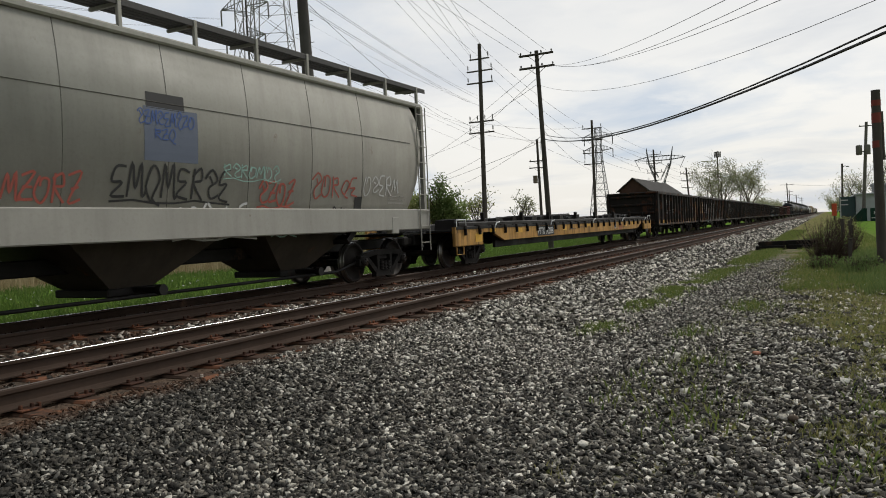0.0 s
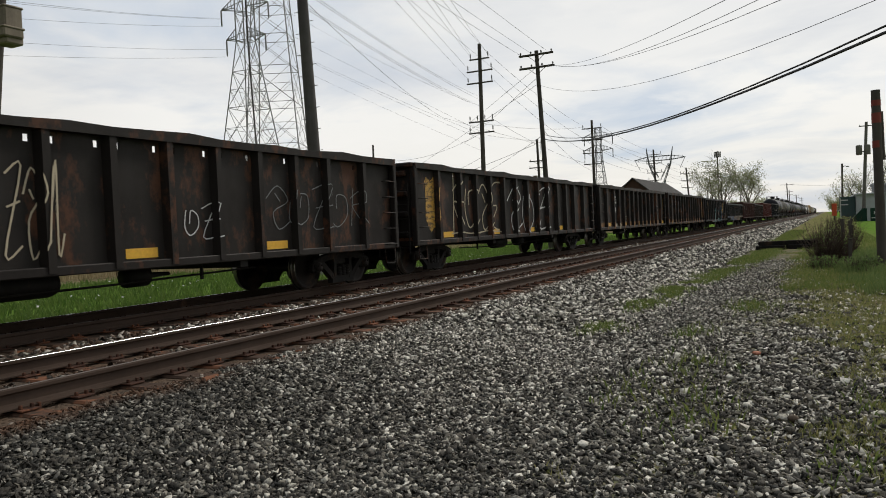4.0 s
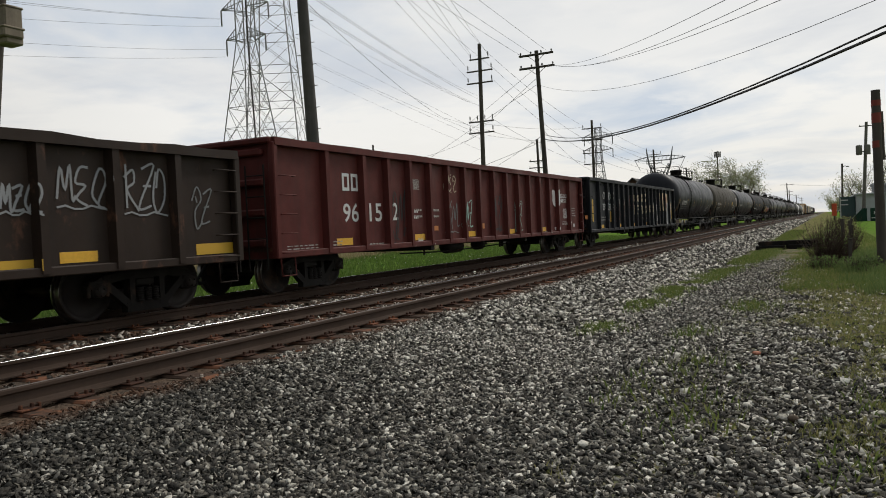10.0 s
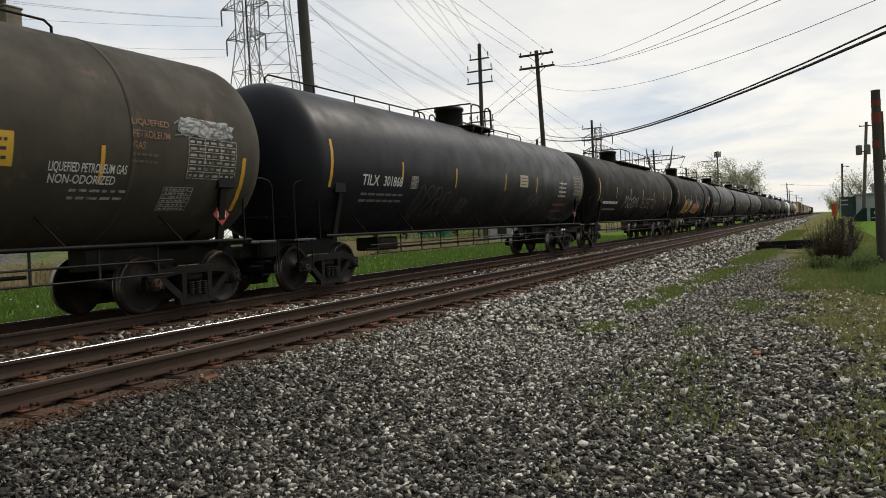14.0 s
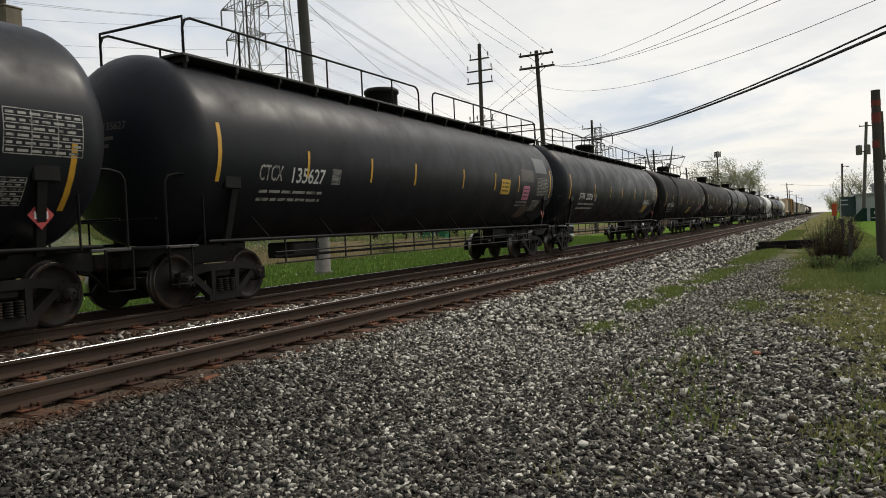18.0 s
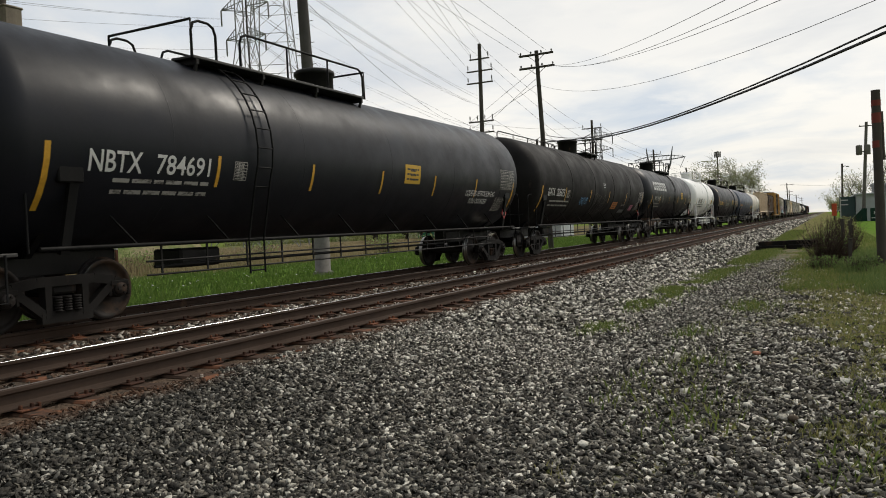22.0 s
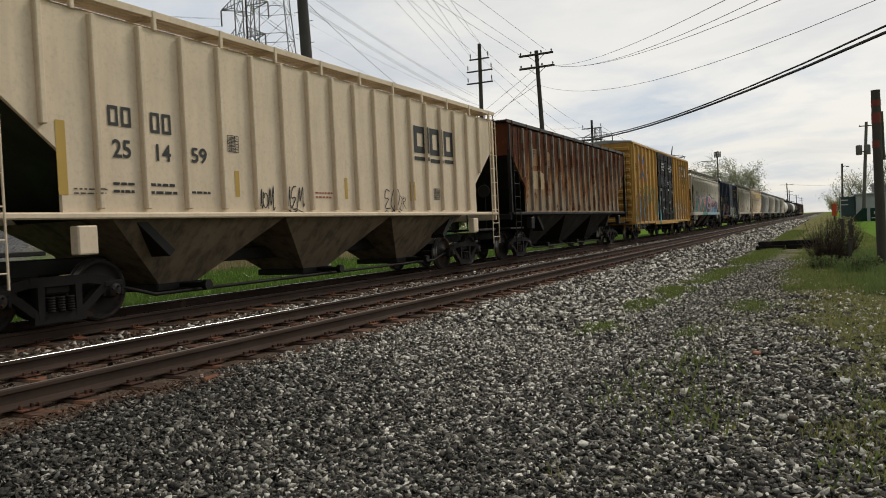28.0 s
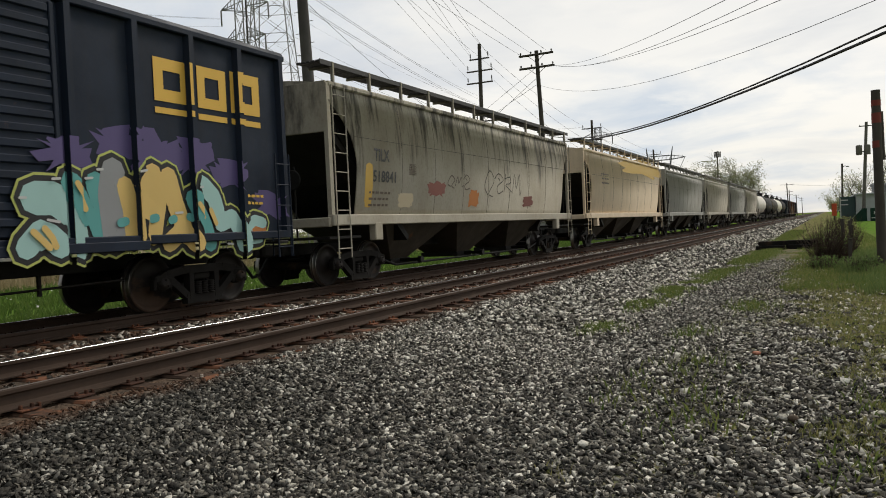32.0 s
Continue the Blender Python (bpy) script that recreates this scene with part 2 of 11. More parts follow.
    # near-black brown for the hopper bins and some chutes
    M["dark_under"] = paint("dark_under", (0.026, 0.023, 0.020), 0.15, (0.04, 0.025, 0.016))
    M["panel_tan"] = decal("panel_tan", (0.27, 0.125, 0.045), 0.3, (0.07, 0.028, 0.016))
    M["panel_cream"] = decal("panel_cream", (0.42, 0.30, 0.165), 0.4, (0.10, 0.04, 0.02))
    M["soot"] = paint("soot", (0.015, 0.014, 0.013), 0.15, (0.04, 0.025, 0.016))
    M["walkway"] = plain("walkway", (0.05, 0.048, 0.046), 0.6, 0.3)
    M["box_yellow"] = paint("box_yellow", (0.54, 0.30, 0.078), 0.08, (0.14, 0.07, 0.03), 0.4, (0.17, 0.10, 0.04), fade=0.82)
    M["box_navy"] = paint("box_navy", (0.012, 0.02, 0.038), 0.03, (0.05, 0.03, 0.02), 0.3, (0.02, 0.02, 0.02))
    M["box_door"] = paint("box_door", (0.006, 0.006, 0.007), 0.05, spec=0.08)
    M["galvanised"] = paint("galvanised", (0.42, 0.42, 0.41), 0.06, (0.15, 0.09, 0.05), 0.3, rough=0.5)
    M["flat_yellow"] = paint("flat_yellow", (0.58, 0.32, 0.09), 0.15, (0.10, 0.05, 0.025), 0.85, (0.03, 0.022, 0.016))
    M["white_letter"] = decal("white_letter", (0.58, 0.58, 0.565), 0.2)
    M["faded_letter"] = decal("faded_letter", (0.36, 0.345, 0.32), 0.6)
    M["yellow_letter"] = decal("yellow_letter", (0.70, 0.42, 0.06), 0.25)
    M["black_letter"] = decal("black_letter", (0.02, 0.02, 0.02), 0.1, (0.2, 0.18, 0.14))
    M["orange_letter"] = decal("orange_letter", (0.55, 0.22, 0.05), 0.3)
    M["red_sign"] = plain("red_sign", (0.36, 0.03, 0.028), 0.5)
    M["stripe"] = plain("stripe", (0.62, 0.33, 0.03), 0.45)
    M["white_rail"] = plain("white_rail", (0.75, 0.75, 0.74), 0.45)
    M["black_rail"] = paint("black_rail", (0.008, 0.008, 0.008), 0.0, streak=0.2, rough=0.6, spec=0.12)
    M["wheel_rim"] = plain("wheel_rim", (0.34, 0.33, 0.31), 0.32, 1.0, 0.3)
    M["plate_rust"] = paint("plate_rust", (0.066, 0.031, 0.020), 0.5, (0.105, 0.043, 0.023), 0.3, rough=0.95)
    M["rust_deep"] = paint("rust_deep", (0.085, 0.04, 0.025), 0.6, (0.14, 0.055, 0.028), 0.3, rough=0.85)


stock_materials()


# ---- mesh building ------------------------------------------------------
class Geo:
    """A mesh in the making: corners, faces and which faces are smooth."""

    def __init__(self):
        self.v, self.f, self.s = [], [], []

    def add(self, verts, faces, smooth=False):
        k = len(self.v)
        self.v += [tuple(p) for p in verts]
        self.f += [tuple(i + k for i in f) for f in faces]
        self.s += [smooth] * len(faces)
        return self

    def box(self, x0, x1, y0, y1, z0, z1, b=0.012):
        """A block with chamfered edges."""
        b = min(b, abs(x1 - x0) / 3, abs(y1 - y0) / 3, abs(z1 - z0) / 3)
        X, Y, Z = (x0, x1), (y0, y1), (z0, z1)
        vs, idx = [], {}
        for i in (0, 1):
            for j in (0, 1):
                for k in (0, 1):
                    sx, sy, sz = (b, -b)[i], (b, -b)[j], (b, -b)[k]
                    for a in range(3):
                        idx[i, j, k, a] = len(vs)
                        vs.append((X[i] + (0 if a == 0 else sx), Y[j] + (0 if a == 1 else sy), Z[k] + (0 if a == 2 else sz)))
        fs = []
        for i in (0, 1):
            q = [idx[i, j, k, 0] for j, k in ((0, 0), (1, 0), (1, 1), (0, 1))]
            fs.append(q if i else q[::-1])
            q = [idx[j, i, k, 1] for j, k in ((0, 0), (0, 1), (1, 1), (1, 0))]
            fs.append(q if i else q[::-1])
            q = [idx[j, k, i, 2] for j, k in ((0, 0), (1, 0), (1, 1), (0, 1))]
            fs.append(q if i else q[::-1])
        for i in (0, 1):
            for j in (0, 1):
                fs.append([idx[i, j, 0, 0], idx[i, j, 0, 1], idx[i, j, 1, 1], idx[i, j, 1, 0]])
                fs.append([idx[i, 0, j, 0], idx[i, 0, j, 2], idx[i, 1, j, 2], idx[i, 1, j, 0]])
                fs.append([idx[0, i, j, 1], idx[0, i, j, 2], idx[1, i, j, 2], idx[1, i, j, 1]])
                for k in (0, 1):
                    fs.append([idx[i, j, k, 0], idx[i, j, k, 1], idx[i, j, k, 2]])
        return self.add(vs, fs)

    def beam(self, a, b, w, h, up=(0, 0, 1)):
        """A straight bar from a to b, w wide and h high."""
        a, b = Vector(a), Vector(b)
        d = (b - a).normalized()
        side = d.cross(Vector(up))
        if side.length < 1e-3:
            side = d.cross(Vector((1, 0, 0)))
        side.normalize()
        top = side.cross(d)
        vs = [p + side * (sx * w / 2) + top * (sz * h / 2) for p in (a, b) for sx, sz in ((-1, -1), (1, -1), (1, 1), (-1, 1))]
        return self.add(vs, [(3, 2, 1, 0), (4, 5, 6, 7), (0, 1, 5, 4), (1, 2, 6, 5), (2, 3, 7, 6), (3, 0, 4, 7)])

    def tube(self, pts, r, n=6, r2=None):
        """A round bar along a path."""
        pts = [Vector(p) for p in pts]
        vs, fs = [], []
        last = None
        for i, p in enumerate(pts):
            d = (pts[min(i + 1, len(pts) - 1)] - pts[max(i - 1, 0)]).normalized()
            if last is None:
                s = d.orthogonal().normalized()
            else:
                s = last - d * last.dot(d)
                s = s.normalized() if s.length > 1e-4 else d.orthogonal().normalized()
            last = s
            u = d.cross(s)
            rr = r if r2 is None else r + (r2 - r) * i / (len(pts) - 1)
            vs += [p + (s * math.cos(2 * math.pi * k / n) + u * math.sin(2 * math.pi * k / n)) * rr for k in range(n)]
        for i in range(len(pts) - 1):
            for k in range(n):
                fs.append((i * n + k, i * n + (k + 1) % n, (i + 1) * n + (k + 1) % n, (i + 1) * n + k))
        self.add(vs, fs, True)
        m = len(pts) - 1
        return self.add(vs[:n][::-1] + vs[m * n:], [tuple(range(n)), tuple(range(n, 2 * n))])

    def lathe(self, prof, axis, at=(0, 0, 0), n=20, smooth=True):
        """A turned shape: (radius, height) pairs round an axis, 0 to 2."""
        vs, fs = [], []
        for r, h in prof:
            for k in range(n):
                c, s = r * math.cos(2 * math.pi * k / n), r * math.sin(2 * math.pi * k / n)
                p = [0, 0, 0]
                p[axis], p[(axis + 1) % 3], p[(axis + 2) % 3] = h, c, s
                vs.append((p[0] + at[0], p[1] + at[1], p[2] + at[2]))
        for i in range(len(prof) - 1):
            for k in range(n):
                fs.append((i * n + k, (i + 1) * n + k, (i + 1) * n + (k + 1) % n, i * n + (k + 1) % n))
        self.add(vs, [f[::-1] for f in fs], smooth)
        if prof[0][0] > 1e-4:
            self.add(vs[:n], [tuple(range(n))[::-1]])
        if prof[-1][0] > 1e-4:
            self.add(vs[-n:], [tuple(range(n))])
        return self

    def prism(self, poly, axis, lo, hi):
        """A flat outline pushed along an axis. The outline is given in the two other axes, in xyz order."""
        n = len(poly)
        vs = []
        for h in (lo, hi):
            for a, b in poly:
                p = [a, b]
                p.insert(axis, h)
                vs.append(p)
        fs = [tuple(range(n))[::-1], tuple(range(n, 2 * n))]
        fs += [(i, (i + 1) % n, n + (i + 1) % n, n + i) for i in range(n)]
        return self.add(vs, fs)

    def mesh(self, name):
        me = bpy.data.meshes.new(name)
        me.from_pydata(self.v, [], self.f)
        me.polygons.foreach_set("use_smooth", self.s)
        me.update()
        return me


SHARED = {}


def shared(key, make):
    """The mesh under that key, built the first time it is asked for."""
    if key not in SHARED:
        SHARED[key] = make()
    return SHARED[key]


def part(name, geo, material, parent, label="", at=None):
    me = geo.mesh(name) if isinstance(geo, Geo) else geo
    ob = new(name, me)
    if material and not me.materials:
        me.materials.append(MAT[material] if isinstance(material, str) else material)
    if parent:
        ob.parent = parent
    if at is not None:
        ob.matrix_basis = at if isinstance(at, Matrix) else Matrix.Translation(at)
    if label:
        ob["label"] = label
    return ob


def thing(name, geo, material, label, category, group="", kind="", at=None):
    return tagged(part(name, geo, material, None, "", at), label, category, group, kind)


def root(name, at, label, category, group="", kind=""):
    ob = new(name)
    ob.empty_display_size = 0.3
    ob.matrix_basis = at if isinstance(at, Matrix) else Matrix.Translation(at)
    return tagged(ob, label, category, group, kind)


# ---- ground and tracks --------------------------------------------------
def ground_height(x, y):
    """Cross section: ballast beds under the tracks, a slope, flat land."""
    xs = np.array([-60, -30, -22, -17, -14.2, -12.6, -8.7, -8.5, -5.35, -4.9, -3.3, -2.6, 0, 2, 8, 60])
    zs = np.array([0.25, 0.12, -0.02, -0.08, 0.0, 0.29, 0.29, 0.28, 0.28, 0.24, 0.03, 0.0, 0.0, 0.02, 0.0, 0.0])
    z = np.interp(x, xs, zs)
    rough = 0.018 * np.sin(1.7 * x + 0.9 * y) * np.sin(1.3 * y - 0.6 * x) + 0.012 * np.sin(4.1 * y + 2 * x)
    return z + np.where((x > -12.5) & (x < -5.4), 0.0, rough)


def ground_material():
    m, t, b = shader("ground", 1.0, 0.0, 0.0)
    co = t.nodes.new("ShaderNodeTexCoord")
    pos = co.outputs["Object"]
    sep = t.nodes.new("ShaderNodeSeparateXYZ")
    link(t, pos, sep.inputs[0])
    wob = noise_of(t, pos, 0.55, 5)
    wob2 = noise_of(t, pos, 2.2, 5)
    add = t.nodes.new("ShaderNodeMath")
    add.operation = "MULTIPLY_ADD"
    add.inputs[1].default_value = 2.6
    link(t, wob, add.inputs[0])
    link(t, sep.outputs["X"], add.inputs[2])
    x = add.outputs[0]                     # x, wavering by about a metre (+1.3)
    cell = t.nodes.new("ShaderNodeTexVoronoi")
    cell.inputs["Scale"].default_value = 21
    link(t, pos, cell.inputs["Vector"])
    sc = t.nodes.new("ShaderNodeSeparateColor")
    link(t, cell.outputs["Color"], sc.inputs[0])
    tone = t.nodes.new("ShaderNodeValToRGB")
    r = tone.color_ramp
    r.elements[0].color, r.elements[1].color = (0.041, 0.039, 0.035, 1), (0.55, 0.52, 0.45, 1)
    for at, c in ((0.4, (0.09, 0.087, 0.076, 1)), (0.75, (0.22, 0.207, 0.178, 1))):
        r.elements.new(at).color = c
    link(t, sc.outputs[0], tone.inputs[0])
    dark = blend(t, 0.8, tone.outputs["Color"], (0.012, 0.011, 0.010))     # shade of the gaps between loose stones, put into the colour
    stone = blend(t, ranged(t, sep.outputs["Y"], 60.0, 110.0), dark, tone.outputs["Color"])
    fine = noise_of(t, pos, 40, 4)
    grit = blend(t, ranged(t, fine, 0.35, 0.7), (0.076, 0.073, 0.063), (0.22, 0.208, 0.178))
    soil = blend(t, ranged(t, wob2, 0.35, 0.65), (0.16, 0.115, 0.068), (0.27, 0.205, 0.13))
    green = blend(t, ranged(t, noise_of(t, pos, 6, 6), 0.35, 0.65), (0.085, 0.13, 0.03), (0.18, 0.215, 0.06))
    lush = blend(t, ranged(t, noise_of(t, pos, 1.1, 6), 0.35, 0.65), (0.085, 0.165, 0.025), (0.15, 0.235, 0.05))
    dry = blend(t, ranged(t, noise_of(t, pos, 3, 6), 0.4, 0.62), (0.2, 0.16, 0.095), (0.12, 0.11, 0.06))
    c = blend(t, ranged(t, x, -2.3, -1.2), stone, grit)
    verge = blend(t, ranged(t, wob2, 0.42, 0.58), grit, blend(t, ranged(t, fine, 0.4, 0.6), green, soil))
    c = blend(t, ranged(t, x, -0.5, 0.7), c, verge)
    c = blend(t, ranged(t, x, 0.8, 1.7), c, blend(t, ranged(t, wob2, 0.35, 0.6), green, soil))
    mix = blend(t, ranged(t, wob2, 0.4, 0.6), green, soil)
    strip = times_of(t, ranged(t, x, -2.3, -1.6), ranged(t, sep.outputs["Y"], 24.0, 48.0))
    c = blend(t, strip, c, mix)
    c = blend(t, ranged(t, x, 2.7, 4.3), c, lush)
    c = blend(t, ranged(t, x, -11.9, -12.5), c, lush)
    c = blend(t, ranged(t, x, -24.0, -27.0), c, dry)
    c = blend(t, ranged(t, x, -75.0, -110.0), c, green)
    # oil and rust along the rails
    stain = noise_of(t, coords(t, (1.0, 0.15, 1.0)), 3.0, 6)
    mid = blend(t, times_of(t, ranged(t, stain, 0.35, 0.6), 0.8), (0.08, 0.066, 0.054), (0.12, 0.078, 0.052))
    for c0 in (NEAR, FAR):
        far = t.nodes.new("ShaderNodeMath")
        far.operation = "SUBTRACT"
        far.inputs[1].default_value = c0
        link(t, sep.outputs["X"], far.inputs[0])
        ab = t.nodes.new("ShaderNodeMath")
        ab.operation = "ABSOLUTE"
        link(t, far.outputs[0], ab.inputs[0])
        c = blend(t, ranged(t, ab.outputs[0], 1.35, 1.05), c, mid)
    link(t, c, b.inputs["Base Color"])
    h = blend(t, ranged(t, cell.outputs["Distance"], 0.0, 0.6), (1.0, 1.0, 1.0), (0.0, 0.0, 0.0))
    bumped(t, b, h, 0.7, 0.03)
    return m


def make_ground():
    xs = np.unique(np.concatenate([np.linspace(-16, 6, 89), -16 - np.geomspace(0.3, 2400, 44), 6 + np.geomspace(0.3, 2400, 44)]))
    ys = np.unique(np.concatenate([np.linspace(-8, 40, 129), 40 + np.geomspace(0.5, 3500, 70), -8 - np.geomspace(0.5, 900, 24)]))
    X, Y = np.meshgrid(xs, ys)
    Z = ground_height(X, Y)
    nx, ny = len(xs), len(ys)
    verts = np.stack([X, Y, Z], -1).reshape(-1, 3)
    i = (np.arange(ny - 1)[:, None] * nx + np.arange(nx - 1)).ravel()
    faces = np.stack([i, i + 1, i + nx + 1, i + nx], 1)
    me = bpy.data.meshes.new("ground")
    me.from_pydata(verts.tolist(), [], faces.tolist())
    me.polygons.foreach_set("use_smooth", [True] * len(faces))
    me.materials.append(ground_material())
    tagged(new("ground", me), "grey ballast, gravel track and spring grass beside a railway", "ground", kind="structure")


make_ground()

RAIL_PROFILE = [(-0.07, 0.0), (0.07, 0.0), (0.07, 0.011), (0.022, 0.026), (0.009, 0.045), (0.009, 0.115), (0.018, 0.128),
                (0.0355, 0.134), (0.0355, 0.160), (0.028, 0.168), (-0.028, 0.168), (-0.0355, 0.160), (-0.0355, 0.134),
                (-0.018, 0.128), (-0.009, 0.115), (-0.009, 0.045), (-0.022, 0.026), (-0.07, 0.011)]


def make_tracks():
    wood = paint("sleeper_wood", (0.070, 0.042, 0.028), 0.6, (0.115, 0.05, 0.027), 0.35, rough=0.95)
    rust = MAT["plate_rust"]
    side = paint("rail_side", (0.060, 0.041, 0.031), 0.1, (0.068, 0.041, 0.029), 0.2, rough=0.85, spec=0.1, fade=0.85)
    shine = plain("rail_top", (0.42, 0.41, 0.40), 0.22, 1.0, 0.1, 3.0)
    dull = paint("rail_head_dull", (0.075, 0.054, 0.042), 0.2, (0.08, 0.045, 0.03), 0.3, rough=0.8, spec=0.08)
    half_shine = plain("rail_top_worn", (0.13, 0.105, 0.09), 0.55, 0.5, 0.3, 5.0)
    rng = random.Random(5)
    sleeper = Geo().box(-1.3, 1.3, -0.112, 0.112, -0.16, 0, 0.02).mesh("sleeper")
    plate = Geo().box(-0.17, 0.17, -0.09, 0.09, 0, 0.016, 0.005)
    for sx in (-0.11, 0.10):
        for sy in (-0.05, 0.05):
            plate.box(sx - 0.016, sx + 0.016, sy - 0.014, sy + 0.014, 0.012, 0.05, 0.006)
    plate = plate.mesh("tie_plate")
    anchor = Geo().box(-0.085, 0.085, -0.012, 0.012, -0.03, 0.016, 0.004).mesh("rail_anchor")
    for name, cx, first, last in (("near_track", NEAR, -4.0, 64.0), ("far_track", FAR, 0.0, 64.0)):
        tr = root(name, (cx, 0, RAIL), "railway track with rusty rails on timber sleepers", "track", kind="structure")
        for sx in (-GAUGE, GAUGE):
            g = Geo().prism([(x + sx, z - 0.172) for x, z in RAIL_PROFILE], 1, -760.0, 1600.0)
            r = part("rail", g, side, tr)
            k = -1 if sx > 0 else 1      # towards the middle of the track
            worn = [(0.002, -0.004), (0.007, 0.0), (0.03, 0.0), (0.035, -0.002), (0.0375, -0.005), (0.0375, -0.007), (0.030, -0.007), (0.002, -0.006)]
            part("rail_head", Geo().box(sx - k * 0.028, sx - k * 0.02, -760.0, 1600.0, -0.01, -0.0025, 0.001), dull, r)
            part("running_surface", Geo().prism([(sx + k * u, z) for u, z in worn][::k], 1, -760.0, 1600.0), shine if sx < 0 else half_shine, r, "rail top polished by wheels")
        y = first
        while y < last:
            m = pose(rng.uniform(-0.05, 0.05), y + rng.uniform(-0.03, 0.03), -0.19 + rng.uniform(-0.006, 0.004), 0, 0, rng.uniform(-1.2, 1.2))
            part("sleeper", sleeper, wood, tr, at=m)
            if y < 34:
                for sx in (-GAUGE, GAUGE):
                    part("tie_plate", plate, rust, tr, at=pose(sx, m.translation.y, -0.188))
                    if cx == NEAR and y < 24:
                        part("rail_anchor", anchor, rust, tr, at=pose(sx, m.translation.y + 0.135, -0.168))
            y += 0.533
        g = Geo()
        while y < 420:
            g.box(-1.3, 1.3, y - 0.112, y + 0.112, -0.35, -0.19, 0.02)
            y += 0.533
        part("distant_sleepers", g, wood, tr)["kind"] = "stuff"


make_tracks()


# ---- running gear shared by all cars ------------------------------------
AXLE, WHEEL = 0.89, 0.457


WHEELS = {-AXLE: [], AXLE: []}


def wheelset_mesh():
    """An axle with its two pressed-on wheels and the bolted caps on its ends."""
    prof = [(0.03, 0.11), (0.10, 0.11), (0.13, 0.06), (0.20, 0.03), (0.33, 0.0), (0.385, 0.03), (0.40, 0.065), (0.452, 0.065), (0.457, 0.05),
            (0.460, -0.03), (0.488, -0.045), (0.488, -0.07), (0.40, -0.07), (0.385, -0.05), (0.33, -0.03), (0.20, 0.0), (0.12, -0.06), (0.03, -0.07)]
    g = Geo().lathe([(0.075, -1.1), (0.085, -0.6), (0.08, 0.0), (0.085, 0.6), (0.075, 1.1)], 0, n=12)
    for s in (-1, 1):
        g.lathe([(r, s * (h + 0.755)) for r, h in (prof[::-1] if s > 0 else prof)], 0, n=32)
        g.lathe([(0.0, s * 1.14), (0.095, s * 1.14), (0.10, s * 1.08)][::-s], 0, n=16)
        for k in range(3):
            y, z = 0.062 * math.cos(k * 2.094), 0.062 * math.sin(k * 2.094)
            x0, x1 = sorted((s * 1.13, s * 1.165))
            g.box(x0, x1, y - 0.017, y + 0.017, z - 0.017, z + 0.017, 0.005)
    me = g.mesh("wheelset")
    me.materials.append(MAT["wheel_steel"])
    me.materials.append(MAT["wheel_rim"])
    for p in me.polygons:      # the tread is worn bright
        if math.hypot(p.center.y, p.center.z) > 0.44 and abs(p.normal.x) < 0.7:
            p.material_index = 1
    return me


def frame_mesh():
    """Cast side frame: arched top, two sloping legs, spring seat, axle boxes."""
    g = Geo()
    up = (1, 0, 0)
    pts = [(-1.02, 0.50), (-0.80, 0.60), (-0.45, 0.655), (0.45, 0.655), (0.80, 0.60), (1.02, 0.50)]
    for (y0, z0), (y1, z1) in zip(pts, pts[1:]):
        g.beam((0, y0, z0), (0, y1, z1), 0.13, 0.13, up)
    for s in (-1, 1):
        g.beam((0, s * 0.80, 0.58), (0, s * 0.34, 0.20), 0.115, 0.12, up)
        g.beam((0, s * 0.29, 0.16), (0, s * 0.29, 0.62), 0.10, 0.14, up)
        g.box(-0.075, 0.075, s * AXLE - 0.17, s * AXLE + 0.17, 0.50, 0.60, 0.02)
        g.box(-0.06, 0.06, s * AXLE - 0.19, s * AXLE - 0.13, 0.36, 0.54, 0.015)
        g.box(-0.06, 0.06, s * AXLE + 0.13, s * AXLE + 0.19, 0.36, 0.54, 0.015)
    g.beam((0, -0.40, 0.17), (0, 0.40, 0.17), 0.16, 0.13, up)
    return g.mesh("side_frame")


def spring_mesh():
    g = Geo()
    for x in (-0.05, 0.06):
        for y in (-0.15, 0.0, 0.15):
            prof = []
            for i in range(6):
                z = 0.235 + i * 0.036
                prof += [(0.046, z), (0.064, z + 0.011), (0.064, z + 0.021), (0.046, z + 0.032)]
            g.lathe(prof, 2, (x, y, 0), 10)
    return g.mesh("spring")


def bearing_mesh():
    return Geo().lathe([(0.09, -0.12), (0.125, -0.12), (0.125, 0.03), (0.11, 0.05), (0.09, 0.05)], 0, n=16).box(-0.07, 0.05, -0.12, 0.12, 0.08, 0.15, 0.02).mesh("bearing_housing")


def bogie(car, y):
    b = part("bogie", shared("bolster", lambda: Geo().box(-1.05, 1.05, -0.20, 0.20, 0.47, 0.60, 0.03).box(-0.3, 0.3, -0.28, 0.28, 0.58, 0.72, 0.03)
             .box(-0.9, 0.9, -0.52, -0.44, 0.38, 0.48, 0.02).box(-0.9, 0.9, 0.44, 0.52, 0.38, 0.48, 0.02).mesh("bogie")), "running_gear", car, "rusty cast steel bogie", (0, y, 0))
    for sy in (-AXLE, AXLE):
        ob = part("wheelset", shared("wheelset", wheelset_mesh), "wheel_steel", b, "", (0, sy, WHEEL + 0.002))
        WHEELS[sy].append(ob)
        for sx in (-1, 1):
            part("bearing_housing", shared("bearing", bearing_mesh), "running_gear", b, "", (sx * 1.03, sy, WHEEL))
    for sx in (-1, 1):
        part("side_frame", shared("side_frame", frame_mesh), "running_gear", b, "", (sx * 1.03, 0, 0))
        part("spring_nest", shared("spring", spring_mesh), "running_gear", b, "", (sx * 1.03, 0, 0))["kind"] = "stuff"
    return b


